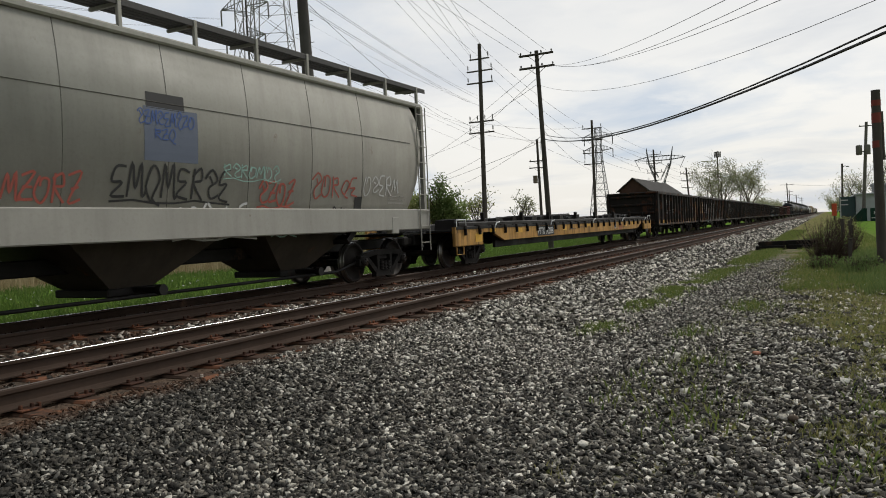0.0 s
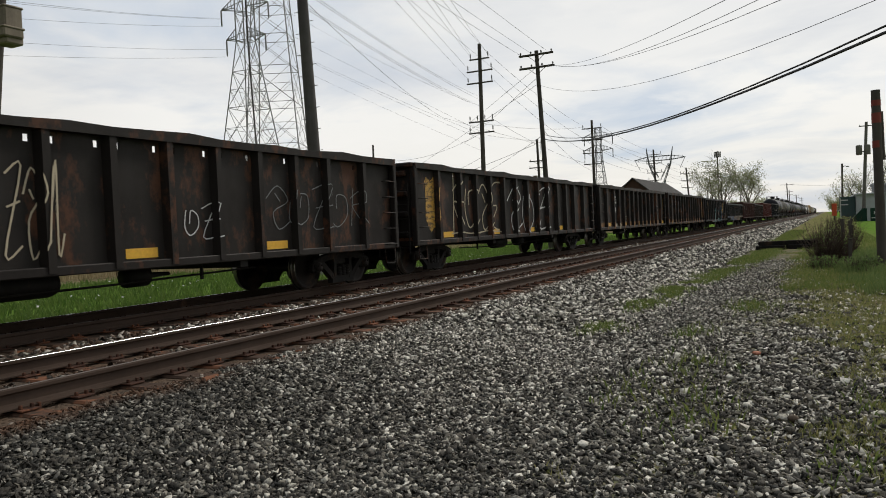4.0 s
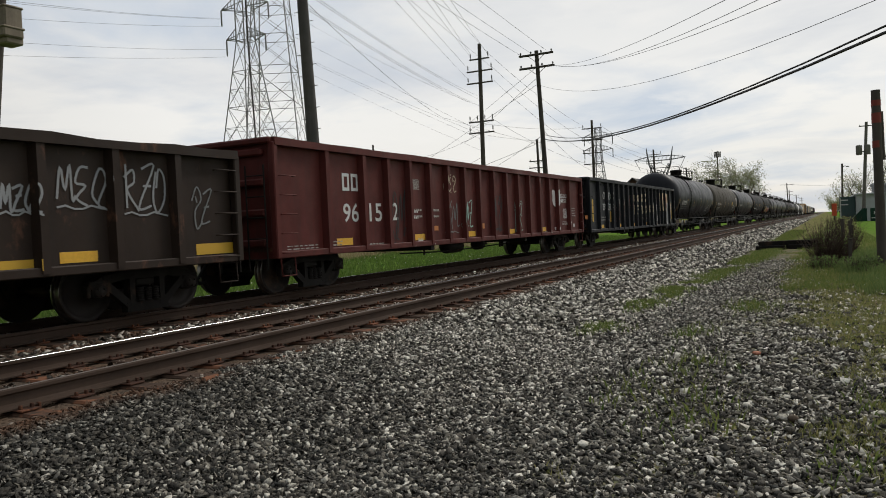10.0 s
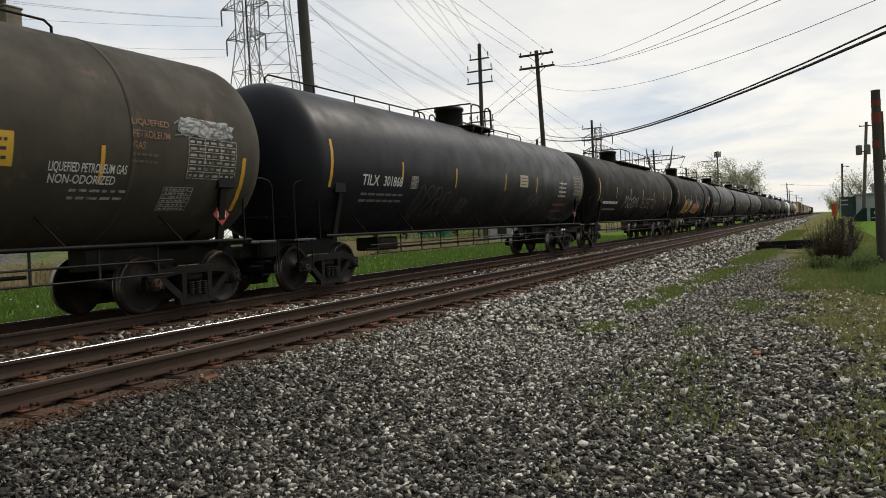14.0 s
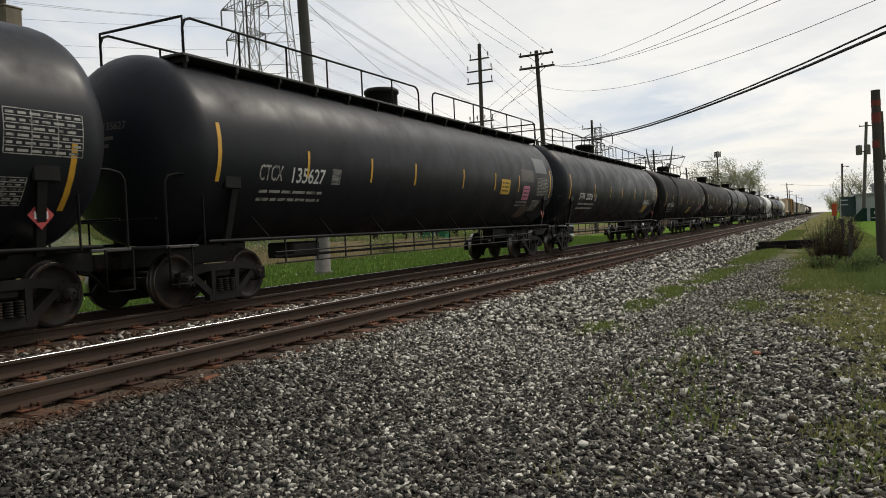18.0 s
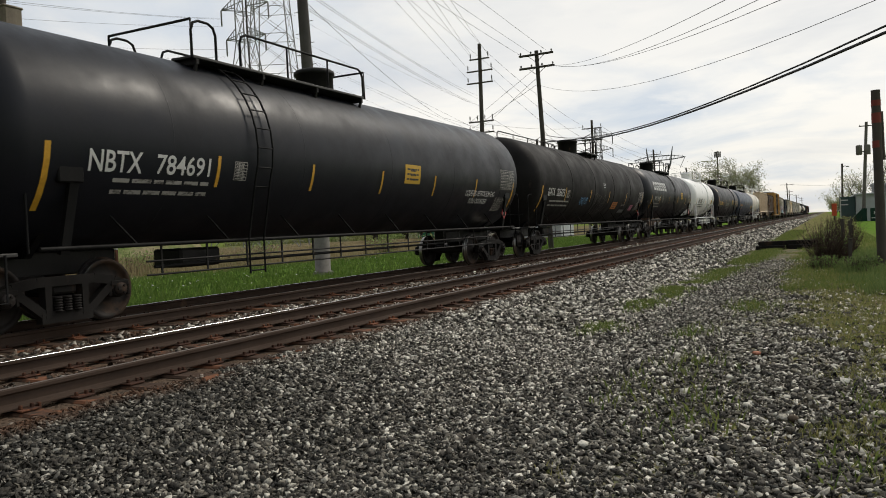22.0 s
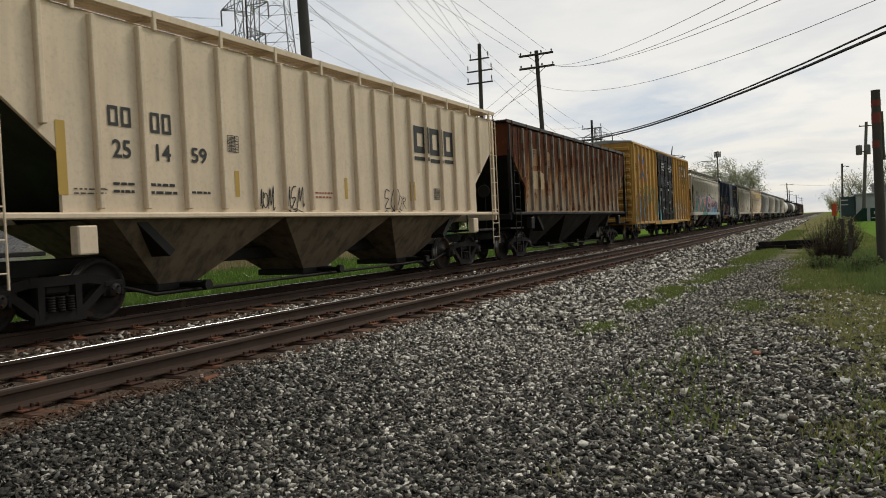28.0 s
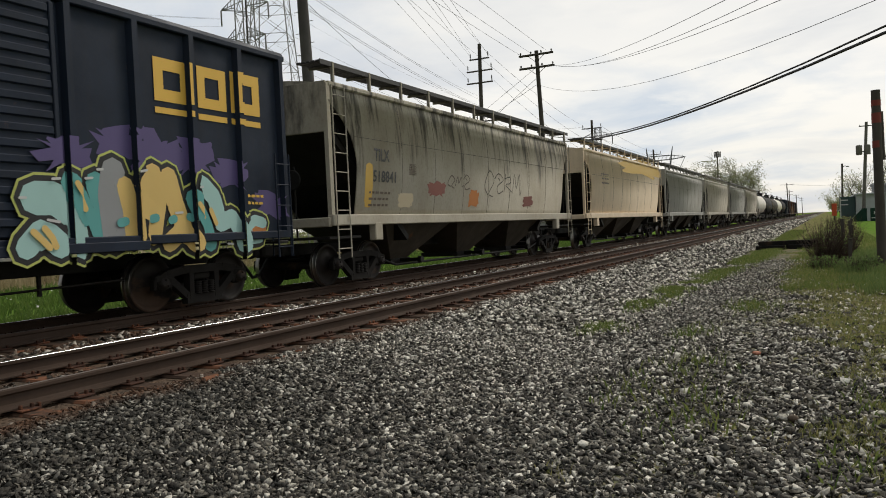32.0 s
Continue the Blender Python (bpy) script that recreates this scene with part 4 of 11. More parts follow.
# ---- covered hopper cars ------------------------------------------------
def hopper(lead, tail, label, mat="hopper_grey", kind="ribbed", sill=1.62, eave=4.35, roof=4.6, ribs=17, under="hopper_under", trim=None, walk_mat="walkway", chutes=3, skirt=0.2, bulged=False, rib_mat=None, walk=None):
    """kind: 'ribbed' flat sides with posts, 'curved' bulging sides. walk: height of the running boards over the eaves."""
    car, h = car_root("hopper_car", lead, tail, label)
    running(car, h, 1.6)
    hw = 1.5
    # the bin: full length at the top, sloping in below
    slope = 3.1
    core = [(-h + slope, sill - 0.1), (h - slope, sill - 0.1), (h - 0.3, eave - 1.05), (h - 0.1, eave - 0.95), (h - 0.1, eave), (-h + 0.1, eave), (-h + 0.1, eave - 0.95), (-h + 0.3, eave - 1.05)]
    part("bin", Geo().prism(core, 0, -1.28, 1.28), "dark_under", car)
    for e in (-1, 1):
        y0, y1 = sorted((e * (h - 0.09), e * (h - 0.03)))
        part("end_panel", Geo().box(-1.43, 1.43, y0, y1, eave - 1.0, eave + 0.05, 0.01), mat, car)
    if kind == "ribbed":
        prof = [(-h + 1.45, sill), (h - 1.45, sill), (h - 1.45, sill + 0.85), (h - 0.02, eave - 0.8), (h - 0.02, eave), (-h + 0.02, eave), (-h + 0.02, eave - 0.8), (-h + 1.45, sill + 0.85)]
        part("roof", Geo().prism([(-hw + 0.03, eave), (hw - 0.03, eave), (hw - 0.3, roof - 0.12), (0, roof - 0.06), (-hw + 0.3, roof - 0.12)], 1, -h + 0.02, h - 0.02), mat, car)
        step = 2 * (h - 1.2) / (ribs - 1)
        for side in (1, -1):
            x0, x1 = sorted((side * (hw - 0.12), side * (hw - 0.06)))
            part("side_sheet", Geo().prism(prof, 0, x0, x1), mat, car)
            x0, x1 = sorted((side * (hw - 0.07), side * (hw + 0.03)))
            for i in range(ribs):
                y = -h + 1.2 + i * step
                low = max(0.0, abs(y) - (h - 1.45)) / 1.43
                part("side_rib", Geo().box(x0, x1, y - 0.045, y + 0.045, sill + 0.08 + (0.9 + low * (eave - sill - 1.65) if low else 0), eave - 0.03, 0.015), rib_mat or mat, car)
    else:
        levels = 17
        pts = []
        for k in range(levels):
            u = k / (levels - 1)
            pts.append((1.30 + 0.24 * math.sin(math.pi * (0.12 + 0.72 * u)), sill + (eave - sill) * u, u))

        def reach(u):
            """How far the side sheet runs at that share of its height."""
            if bulged:
                return h - 0.35 - (1.2 * (0.7 - u) ** 2 if u < 0.7 else 4.5 * (u - 0.7) ** 2)
            k = min(max((0.86 - u) / 0.5, 0.0), 1.0)
            return h - 0.05 - 0.95 * (k * (2 - k)) ** 0.8

        for side in (1, -1):
            vs = [(side * (x - d), e * reach(u), z) for x, z, u in pts for d in (0.0, 0.04) for e in (-1, 1)]
            fs = []
            for k in range(levels - 1):
                i, j = 4 * k, 4 * k + 4
                fs += [(i, i + 1, j + 1, j), (i + 2, j + 2, j + 3, i + 3), (i, j, j + 2, i + 2), (i + 1, i + 3, j + 3, j + 1)]
            j = 4 * levels - 4
            fs += [(0, 2, 3, 1), (j, j + 1, j + 3, j + 2)]
            part("side_sheet", Geo().add(vs, [f[::side] for f in fs], True), mat, car)
            x0, x1 = sorted((side * 1.36, side * 1.49))
            part("eave_rail", Geo().box(x0, x1, -h + 0.1, h - 0.1, eave - 0.07, eave + 0.05, 0.03), mat, car)
        part("roof", Geo().prism([(1.44, eave), (1.05, roof - 0.12), (0.35, roof - 0.03), (-0.35, roof - 0.03), (-1.05, roof - 0.12), (-1.44, eave)], 1, -h + 0.1, h - 0.1), mat, car)
        for k in range(1, 8):
            y = -h + 1.2 + k * (2 * h - 2.4) / 8
            part("seam", Geo().tube([(x, y, z) for x, z, u in pts], 0.006, 5), "seam_dark", car)
        z = sill + 0.62 * (eave - sill)
        part("seam", Geo().tube([(1.541, -h + 0.9, z), (1.541, h - 0.9, z)], 0.006, 5), "seam_dark", car)
    # side sills, end posts, end platforms
    for side in (1, -1):
        x0, x1 = sorted((side * 1.36, side * 1.53))
        part("side_sill", Geo().box(x0, x1, -h, h, sill - skirt, sill + 0.03, 0.02), trim or mat, car)
        for e in (-1, 1):
            y = e * (h - 0.08)
            xx = side * 1.42
            part("end_post", Geo().beam((xx, y, sill), (xx, y, eave), 0.1, 0.12, (0, 1, 0)), trim or mat, car)
            part("jacking_plate", Geo().box(min(side * 1.36, side * 1.54), max(side * 1.36, side * 1.54), e * (h - 1.75) - 0.16, e * (h - 1.75) + 0.16, sill - 0.55, sill - 0.15, 0.02), trim or mat, car)
            part("side_ladder", rung_ladder(side * 1.56, min(y, e * (h - 0.55)), max(y, e * (h - 0.55)), 0.62, eave - 0.05, 9), trim or mat, car)
    for e in (-1, 1):
        y0, y1 = sorted((e * (h - 1.2), e * h))
        part("end_platform", Geo().box(-1.4, 1.4, y0, y1, 1.02, 1.08, 0.01), "soot", car)
        part("end_beam", Geo().box(-1.45, 1.45, e * h - 0.06, e * h + 0.06, sill - 0.22, sill - 0.02, 0.02), trim or mat, car)
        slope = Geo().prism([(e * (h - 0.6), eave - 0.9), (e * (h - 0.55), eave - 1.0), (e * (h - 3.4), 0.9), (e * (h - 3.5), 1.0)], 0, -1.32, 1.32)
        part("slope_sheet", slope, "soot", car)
        part("end_ladder", end_ladder(e * (h + 0.05), -1.35, -0.95, 0.62, roof - 0.1, 10), trim or mat, car)
        part("brake_stand", Geo().tube([(0.5, e * (h - 0.1), 1.05), (0.5, e * (h - 0.1), 2.6)], 0.02).lathe([(0.2, -0.015), (0.22, 0.0), (0.2, 0.015)], 1, (0.5, e * (h - 0.02), 2.3), 16), "soot", car)
    # discharge chutes
    span = 2 * (h - 2.3)
    for k in range(chutes):
        yc = -h + 2.3 + (k + 0.5) * span / chutes
        w = span / chutes / 2
        g, top = Geo(), sill - 0.05
        vs = [(-1.36, yc - w, top), (1.36, yc - w, top), (1.36, yc + w, top), (-1.36, yc + w, top), (-0.55, yc - 0.42, 0.42), (0.55, yc - 0.42, 0.42), (0.55, yc + 0.42, 0.42), (-0.55, yc + 0.42, 0.42)]
        g.add(vs, [(0, 1, 5, 4), (1, 2, 6, 5), (2, 3, 7, 6), (3, 0, 4, 7), (4, 5, 6, 7), (3, 2, 1, 0)])
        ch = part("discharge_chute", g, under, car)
        part("outlet_gate", Geo().box(-0.62, 0.62, yc - 0.52, yc + 0.52, 0.30, 0.43, 0.02).lathe([(0.05, 0.6), (0.05, 1.15), (0.09, 1.15), (0.09, 1.25)], 0, (0, yc, 0.38), 10), "soot", ch)
    part("brake_rod", Geo().tube([(0.95, -h + 2.2, 0.62), (0.95, -h + 3.4, 0.30), (0.95, h - 3.4, 0.30), (0.95, h - 2.2, 0.55)], 0.03, 8), "soot", car)
    # roof hatches and running boards
    deck = eave + (walk or (0.40 if kind == "curved" else 0.30))
    for side in (1, -1):
        x0, x1 = sorted((side * 0.86, side * 1.46))
        g = Geo()
        for k in range(5):
            x = x0 + (x1 - x0) * (k + 0.5) / 5
            g.box(x - 0.05, x + 0.05, -h - 0.15, h + 0.15, deck, deck + 0.04, 0.008)
        part("running_board", g, walk_mat, car)
        xe = sorted((side * 1.45, side * 1.47))
        part("board_edge", Geo().box(xe[0], xe[1], -h - 0.15, h + 0.15, deck - 0.05, deck + 0.055, 0.004), walk_mat, car)
        for k in range(12):
            y = -h + 0.3 + k * (2 * h - 0.6) / 11
            part("board_support", shared(("bsup", side, deck, mat), lambda: Geo().box(min(side * 1.42, side * 1.485), max(side * 1.42, side * 1.485), -0.035, 0.035, eave - 0.02, deck + 0.06, 0.008).beam((side * 0.86, 0, deck - 0.03), (side * 1.45, 0, deck - 0.03), 0.05, 0.05).mesh("board_support")), mat if walk_mat == "walkway" else walk_mat, car, "", (0, y, 0))
    part("hatch", Geo().box(-0.38, 0.38, -h + 0.8, h - 0.8, roof - 0.05, roof + 0.05, 0.02), mat, car)
    BUILT.append((car, ("ribbed", hw - 0.06, hw + 0.03, [-h + 1.2 + i * 2 * (h - 1.2) / (ribs - 1) for i in range(ribs)], 0.045) if kind == "ribbed" else ("curved", sill, eave)))
    return car, h


# ---- box cars -----------------------------------------------------------
def boxcar(lead, tail, label, mat, top, low, ribs, door, doormat, roofmat="galvanised", doorkind="plug"):
    car, h = car_root("box_car", lead, tail, label)
    running(car, h, 1.9)
    brake_gear(car, -0.6)
    hw = 1.44
    part("body", Geo().box(-hw, hw, -h, h, low, top, 0.02), mat, car)
    part("roof", Geo().prism([(-hw - 0.06, top), (hw + 0.06, top), (hw + 0.02, top + 0.07), (0, top + 0.2), (-hw - 0.02, top + 0.07)], 1, -h - 0.02, h + 0.02), roofmat, car)
    for side in (1, -1):
        x0, x1 = sorted((side * (hw - 0.01), side * (hw + 0.10)))
        n = ribs
        for i in range(n):
            y = -h + 0.12 + i * (2 * h - 0.24) / (n - 1)
            if door[0] - 0.1 < y < door[1] + 0.1:
                continue
            part("side_rib", shared((mat, "rib", side, top, low), lambda: Geo().prism([(side * (hw - 0.01), -0.09), (side * (hw - 0.01), 0.09), (side * (hw + 0.1), 0.05), (side * (hw + 0.1), -0.05)][::side], 2, low + 0.12, top - 0.08).mesh("side_rib")), mat, car, "", (0, y, 0))
        part("top_rail", Geo().box(x0, x1, -h, h, top - 0.1, top, 0.015), mat, car)
        part("side_sill", Geo().box(x0, x1, -h, h, low, low + 0.14, 0.015), mat, car)
        xs = sorted((side * (hw + 0.03), side * (hw + 0.09)))
        leaves = [(door[0], (door[0] + door[1]) / 2 - 0.02), ((door[0] + door[1]) / 2 + 0.02, door[1])] if doorkind == "plug" else [door]
        for a, b in leaves:
            d = part("door", Geo().box(xs[0], xs[1], a, b, low + 0.16, top - 0.12, 0.015), doormat, car)
            xo = sorted((side * (hw + 0.08), side * (hw + 0.125)))
            if doorkind == "plug":
                for z in np.linspace(low + 0.5, top - 0.5, 5):
                    part("door_rib", Geo().box(xo[0], xo[1], a + 0.05, b - 0.05, z - 0.05, z + 0.05, 0.012), doormat, d)
                for yy in (a + 0.25 * (b - a), a + 0.75 * (b - a)):
                    part("locking_bar", Geo().tube([(side * (hw + 0.14), yy, low + 0.2), (side * (hw + 0.14), yy, top - 0.2)], 0.022), doormat, d)
            else:
                for z in np.linspace(low + 0.35, top - 0.25, 15):
                    part("door_rib", Geo().box(xo[0], xo[1], a + 0.08, b - 0.08, z - 0.055, z + 0.055, 0.02), doormat, d)
                part("door_edge", Geo().box(xo[0], xo[1], a, a + 0.07, low + 0.2, top - 0.16, 0.01).box(xo[0], xo[1], b - 0.07, b, low + 0.2, top - 0.16, 0.01), doormat, d)
        part("door_track", Geo().box(xs[0], xs[1] + (0.04 if side > 0 else 0), door[0] - 1.4, door[1] + 1.4, low - 0.08, low + 0.06, 0.01), mat, car)
    for e in (-1, 1):
        for k in range(11):
            z = low + 0.25 + k * (top - low - 0.4) / 10.5
            y0, y1 = sorted((e * (h - 0.01), e * (h + 0.10)))
            part("end_corrugation", Geo().box(-hw + 0.1, hw - 0.1, y0, y1, z - 0.1, z + 0.1, 0.05), mat, car)
        for s in (1, -1):
            yy = e * (h - 0.1)
            part("side_ladder", rung_ladder(s * (hw + 0.16), min(yy, e * (h - 0.5)), max(yy, e * (h - 0.5)), low - 0.35, low + 1.55, 5), mat, car)
        part("end_ladder", end_ladder(e * (h + 0.14), 0.95, 1.38, low - 0.35, low + 1.55, 5), mat, car)
        part("end_platform", Geo().box(-1.2, 1.2, min(e * h, e * (h + 0.3)), max(e * h, e * (h + 0.3)), 1.0, 1.05, 0.01), "soot", car)
    BUILT.append((car, ("door", hw, hw + 0.1, [-h + 0.12 + i * (2 * h - 0.24) / (ribs - 1) for i in range(ribs)], 0.07, door)))
    return car, h


# ---- long flat car ------------------------------------------------------
def flatcar(lead, tail, label):
    car, h = car_root("flat_car", lead, tail, label)
    running(car, h, 1.75, zs=1.0)
    part("deck", Geo().box(-1.35, 1.35, -h, h, 1.03, 1.10, 0.01), "soot", car)
    for side in (1, -1):
        x0, x1 = sorted((side * 1.36, side * 1.46))
        prof = [(-h, 0.98), (-h + 2.6, 0.98), (-h + 3.6, 0.70), (h - 3.6, 0.70), (h - 2.6, 0.98), (h, 0.98), (h, 1.16), (-h, 1.16)]
        part("side_sill", Geo().prism(prof, 0, x0, x1), "flat_yellow", car)
        part("lower_sill", Geo().box(x0 - 0.25 * side, x1 - 0.25 * side, -h + 3.4, h - 3.4, 0.48, 0.72, 0.02), "soot", car)
        for e in (-1, 1):
            y0, y1 = sorted((e * (h - 1.9), e * h))
            part("end_panel", Geo().box(x0, x1, y0, y1, 0.62, 1.02, 0.02), "flat_yellow", car)
            g = Geo().tube([(side * 1.44, e * (h - 0.1), 0.95), (side * 1.44, e * (h - 0.1), 0.4), (side * 1.44, e * (h - 0.55), 0.4), (side * 1.44, e * (h - 0.55), 0.95)], 0.018)
            part("step", g, "flat_yellow", car)
            part("hand_grab", Geo().tube([(side * 1.44, e * (h - 0.15), 1.16), (side * 1.44, e * (h - 0.15), 1.36), (side * 1.44, e * (h - 0.75), 1.36), (side * 1.44, e * (h - 0.75), 1.16)], 0.016), "white_rail", car)
        for k in range(26):
            y = -h + 0.6 + k * (2 * h - 1.2) / 25
            part("tie_down_bracket", shared(("lug", side), lambda: Geo().box(min(side * 1.3, side * 1.52), max(side * 1.3, side * 1.52), -0.07, 0.07, 1.08, 1.2, 0.02).box(min(side * 1.44, side * 1.54), max(side * 1.44, side * 1.54), -0.03, 0.03, 0.92, 1.12, 0.01).mesh("tie_down_bracket")), "running_gear", car, "", (0, y, 0))
        x0, x1 = sorted((side * 1.18, side * 1.34))
        part("deck_rail", Geo().box(x0, x1, -h + 0.5, h - 0.5, 1.08, 1.30, 0.03), "soot", car)
        x0, x1 = sorted((side * 1.461, side * 1.475))
        part("rubbing_strip", Geo().box(x0, x1, -h + 0.05, h - 0.05, 1.09, 1.17, 0.005), "soot", car)
    rng = random.Random(3)
    for k in range(24):
        y = -h + 0.9 + k * (2 * h - 1.8) / 23 + rng.uniform(-0.25, 0.25)
        w, hh = rng.uniform(0.12, 0.34), rng.uniform(0.10, 0.26)
        g = Geo().prism([(y - w, 1.1), (y + w, 1.1), (y + w * 0.8, 1.24 + hh), (y - w * 0.7, 1.22 + hh)], 0, 0.55, 1.15)
        part("hitch_pedestal", g, "soot" if k % 4 else "running_gear", car)
        if k % 3 == 1:
            part("stanchion", Geo().beam((1.26, y + 0.4, 1.1), (1.26, y + 0.35, 1.58), 0.11, 0.1), "running_gear", car)
        if k % 5 == 2:
            part("lever", Geo().tube([(1.48, y, 1.1), (1.52, y + 0.05, 1.25), (1.52, y + 0.3, 1.27)], 0.02), "white_rail", car)
    BUILT.append((car, ("flat", 1.46)))
    return car, h


# ---- the train ----------------------------------------------------------
def make_train():
    hopper(0.18, 17.37, "grey cylindrical covered hopper car sprayed with tags", "hopper_grey", "curved", 1.62, 4.25, 4.42, skirt=0.47, bulged=True)
    flatcar(18.97, 45.2, "long yellow flat car, empty, with black tie-down hitches")
    gondola(47.12, 62.85, "rusty black gondola car with worn yellow ends and white numbers")
    gondola(64.1, 80.15, "rusty black gondola car covered in faded graffiti panels")
    gondola(81.35, 97.2, "rusty black gondola car with white chalk tags on its side")
    gondola(98.24, 114.2, "rusty black gondola car with pale graffiti")
    gondola(115.4, 130.85, "rusty dark gondola car with faded yellow sill")
    gondola(131.95, 147.8, "rusty dark gondola car with orange paint patches")
    gondola(149.0, 164.2, "black gondola car with a bright blue graffiti piece", "gon_dark", top=2.72, posts=10, slots=0)
    gondola(165.0, 180.5, "black gondola car under a dense mural of worn graffiti", "gon_dark", top=2.42, low=0.95, posts=16, slots=0, fish=0.3, panel="worn_mural", first=1.54, wide=0.0)
    gondola(181.78, 197.5, "red-brown gondola car with white tags and yellow markers", "gon_brown", top=2.74, posts=10, slots=0, first=1.32, wide=1.47)
    gondola(198.6, 214.15, "dark brown gondola car with cream scrawled graffiti", "gon_umber", top=2.62, posts=12, slots=0, first=1.33, wide=0.0)
    gondola(215.2, 234.95, "clean brick-red gondola car with white stencils", "gon_red", top=2.96, low=0.72, posts=14, slots=0, first=1.65, wide=1.4, dents=0.3)
    gondola(236.2, 256.5, "black high-sided gondola car with cream letter panels", "gon_coal", top=3.07, low=0.68, posts=15, slots=3, first=1.61, wide=1.41, dents=0.3)
    tank(258.57, 275.65, "long black tank car with white stencils", "tank_black", dome=-0.33, rails=(-5.25, -4.63, -3.98, 1.05), ladder=-4.3, side_arc=(-0.44, -0.12), end_arc=(-0.72, -0.12), marks=(-8.66, -5.16, -2.09, 1.43, 4.79, 8.34))
    tank(278.29, 296.0, "long olive-grey tank car, paint weathered", "tank_olive", bands=6, dome=-0.15, rails=(-0.7, 0.05, 0.35, 0.87), rail="low", side_arc=(-0.44, -0.12), end_arc=(-0.72, -0.12), marks=(-9.02, -5.82, -2.29, 0.74, 3.08, 5.8, 8.68))
    tank(298.71, 316.5, "long black tank car with a grey outline tag", "tank_black", dome=-0.2, rails=(-0.7, 0.05, 0.35, 0.8), rail="low", marks=(-9.15, -6.23, -3.28, 0.3, 3.2, 6.0, 8.6))
    tank(319.28, 336.9, "long sooty black tank car with white tags", "tank_sooty", dome=-1.0, rails=(-2.2, -0.1, 0.5, 5.3))
    tank(339.6, 355.1, "sooty black tank car with orange and yellow graffiti", "tank_sooty", dome=-1.1, rails=(-2.2, 3.47, 4.14, 5.0), ladder=3.9, marks=(-7.87, -5.2, -2.6, 0.0, 2.6, 5.2, 7.32), plate=1.6)
    tank(357.8, 374.4, "glossy black tank car with white stencils and ladder", "tank_black", dome=-0.46, rails=(-5.3, -4.87, -4.04, 0.1), ladder=-4.45, side_arc=(-0.44, -0.12), end_arc=(-0.72, -0.12), marks=(-8.52, -5.46, -2.83, -0.23, 2.42, 4.98, 7.95))
    tank(376.9, 394.0, "black tank car with a full-length top handrail", "tank_black", dome=-0.6, rails=(-8.7, -0.35, 0.45, 8.7), rail="long", marks=(-8.66, -6.22, -3.9, -1.88, 0.9, 3.18, 5.19, 8.35))
    tank(396.35, 413.5, "blue-black tank car with a full-length top handrail", "tank_black", dome=-0.7, rails=(-8.7, -0.65, 0.1, 8.7), rail="long", marks=(-8.61, -5.06, -2.34, -0.09, 2.62, 5.23, 8.37))
    tank(416.5, 433.5, "sooty black tank car with orange and white markings", "tank_sooty", dome=-0.36, rails=(-6.0, -5.08, -4.48, 0.8), ladder=-4.78, side_arc=(-0.35, -0.05), end_arc=(-0.49, 0.12), marks=(-8.37, -6.11, -2.82, -0.07, 2.64, 5.28, 8.2))
    tank(436.0, 453.0, "sooty black tank car with thick bands", "tank_sooty", bands=3, dome=-0.54, rails=(-1.5, -0.59, 0.2, 5.0), marks=(-8.73, -5.65, -3.0, -0.17, 2.48, 5.38, 8.11), plate=1.6)
    tank(455.4, 472.0, "glossy black tank car with yellow notice", "tank_black", dome=-0.3, rails=(-5.2, -4.61, -3.98, 0.2), ladder=-4.3, side_arc=(-0.44, -0.12), end_arc=(-0.72, -0.12), marks=(-8.49, -5.35, -2.74, -0.11, 2.5, 5.1, 7.97))
    tank(474.8, 491.5, "sooty black tank car with dented shell", "tank_sooty", bands=4, dome=-0.25, rails=(-0.7, 0.1, 0.4, 0.97), rail="low", side_arc=(-0.44, -0.12), end_arc=(-0.72, -0.12), marks=(-8.58, -5.81, -2.29, 0.81, 4.2, 7.9))
    tank(494.4, 508.4, "black tank car with a large white name panel", "tank_black", r=1.54, zc=2.77, dome=-1.13, rails=(-1.9, -0.45, 0.2, 1.3), ladder=-0.1, side_arc=(-0.44, -0.12), end_arc=(-0.72, -0.12), marks=(-7.09, -4.59, -1.52, 1.56, 4.65, 6.85), bulge=1.15)
    tank(511.8, 521.55, "short white tank car with white handrails and ladder", "tank_white", r=1.53, zc=2.82, fit="white_rail", dome=-0.1, rails=(-1.4, 0.1, 0.4, 0.84), ladder=0.37, side_arc=(-0.44, -0.12), end_arc=(-0.72, -0.12), stripes=3)
    tank(524.85, 541.7, "black tank car with yellow stencils", "tank_black", dome=-0.5, rails=(-1.8, 3.4, 4.0, 4.5), ladder=3.75)
    tank(544.6, 561.2, "dark blue tank car with orange stencils", "tank_blue", dome=-0.19, rails=(-1.5, 2.6, 3.2, 5.3))
    tank(564.2, 573.9, "short cream tank car with stains below the dome", "tank_cream", r=1.53, zc=2.82, fit="white_rail", dome=-0.28, rails=(-1.45, -0.4, 0.1, 0.8), ladder=-0.15, side_arc=(-0.44, -0.12), end_arc=(-0.72, -0.12), stripes=3)
    hopper(576.4, 592.9, "tan covered hopper car with ribbed sides", "hopper_tan", "ribbed", 1.55, 4.38, 4.6, 18, walk_mat="hopper_tan", skirt=0.06, under="tan_grimy_shaded", walk=0.22)
    hopper(594.2, 610.05, "heavily rusted covered hopper car with ribbed sides", "hopper_rust", "ribbed", 1.55, 4.42, 4.6, 18, under="dark_under", trim="soot", rib_mat="rib_worn", skirt=0.07, walk=0.1)
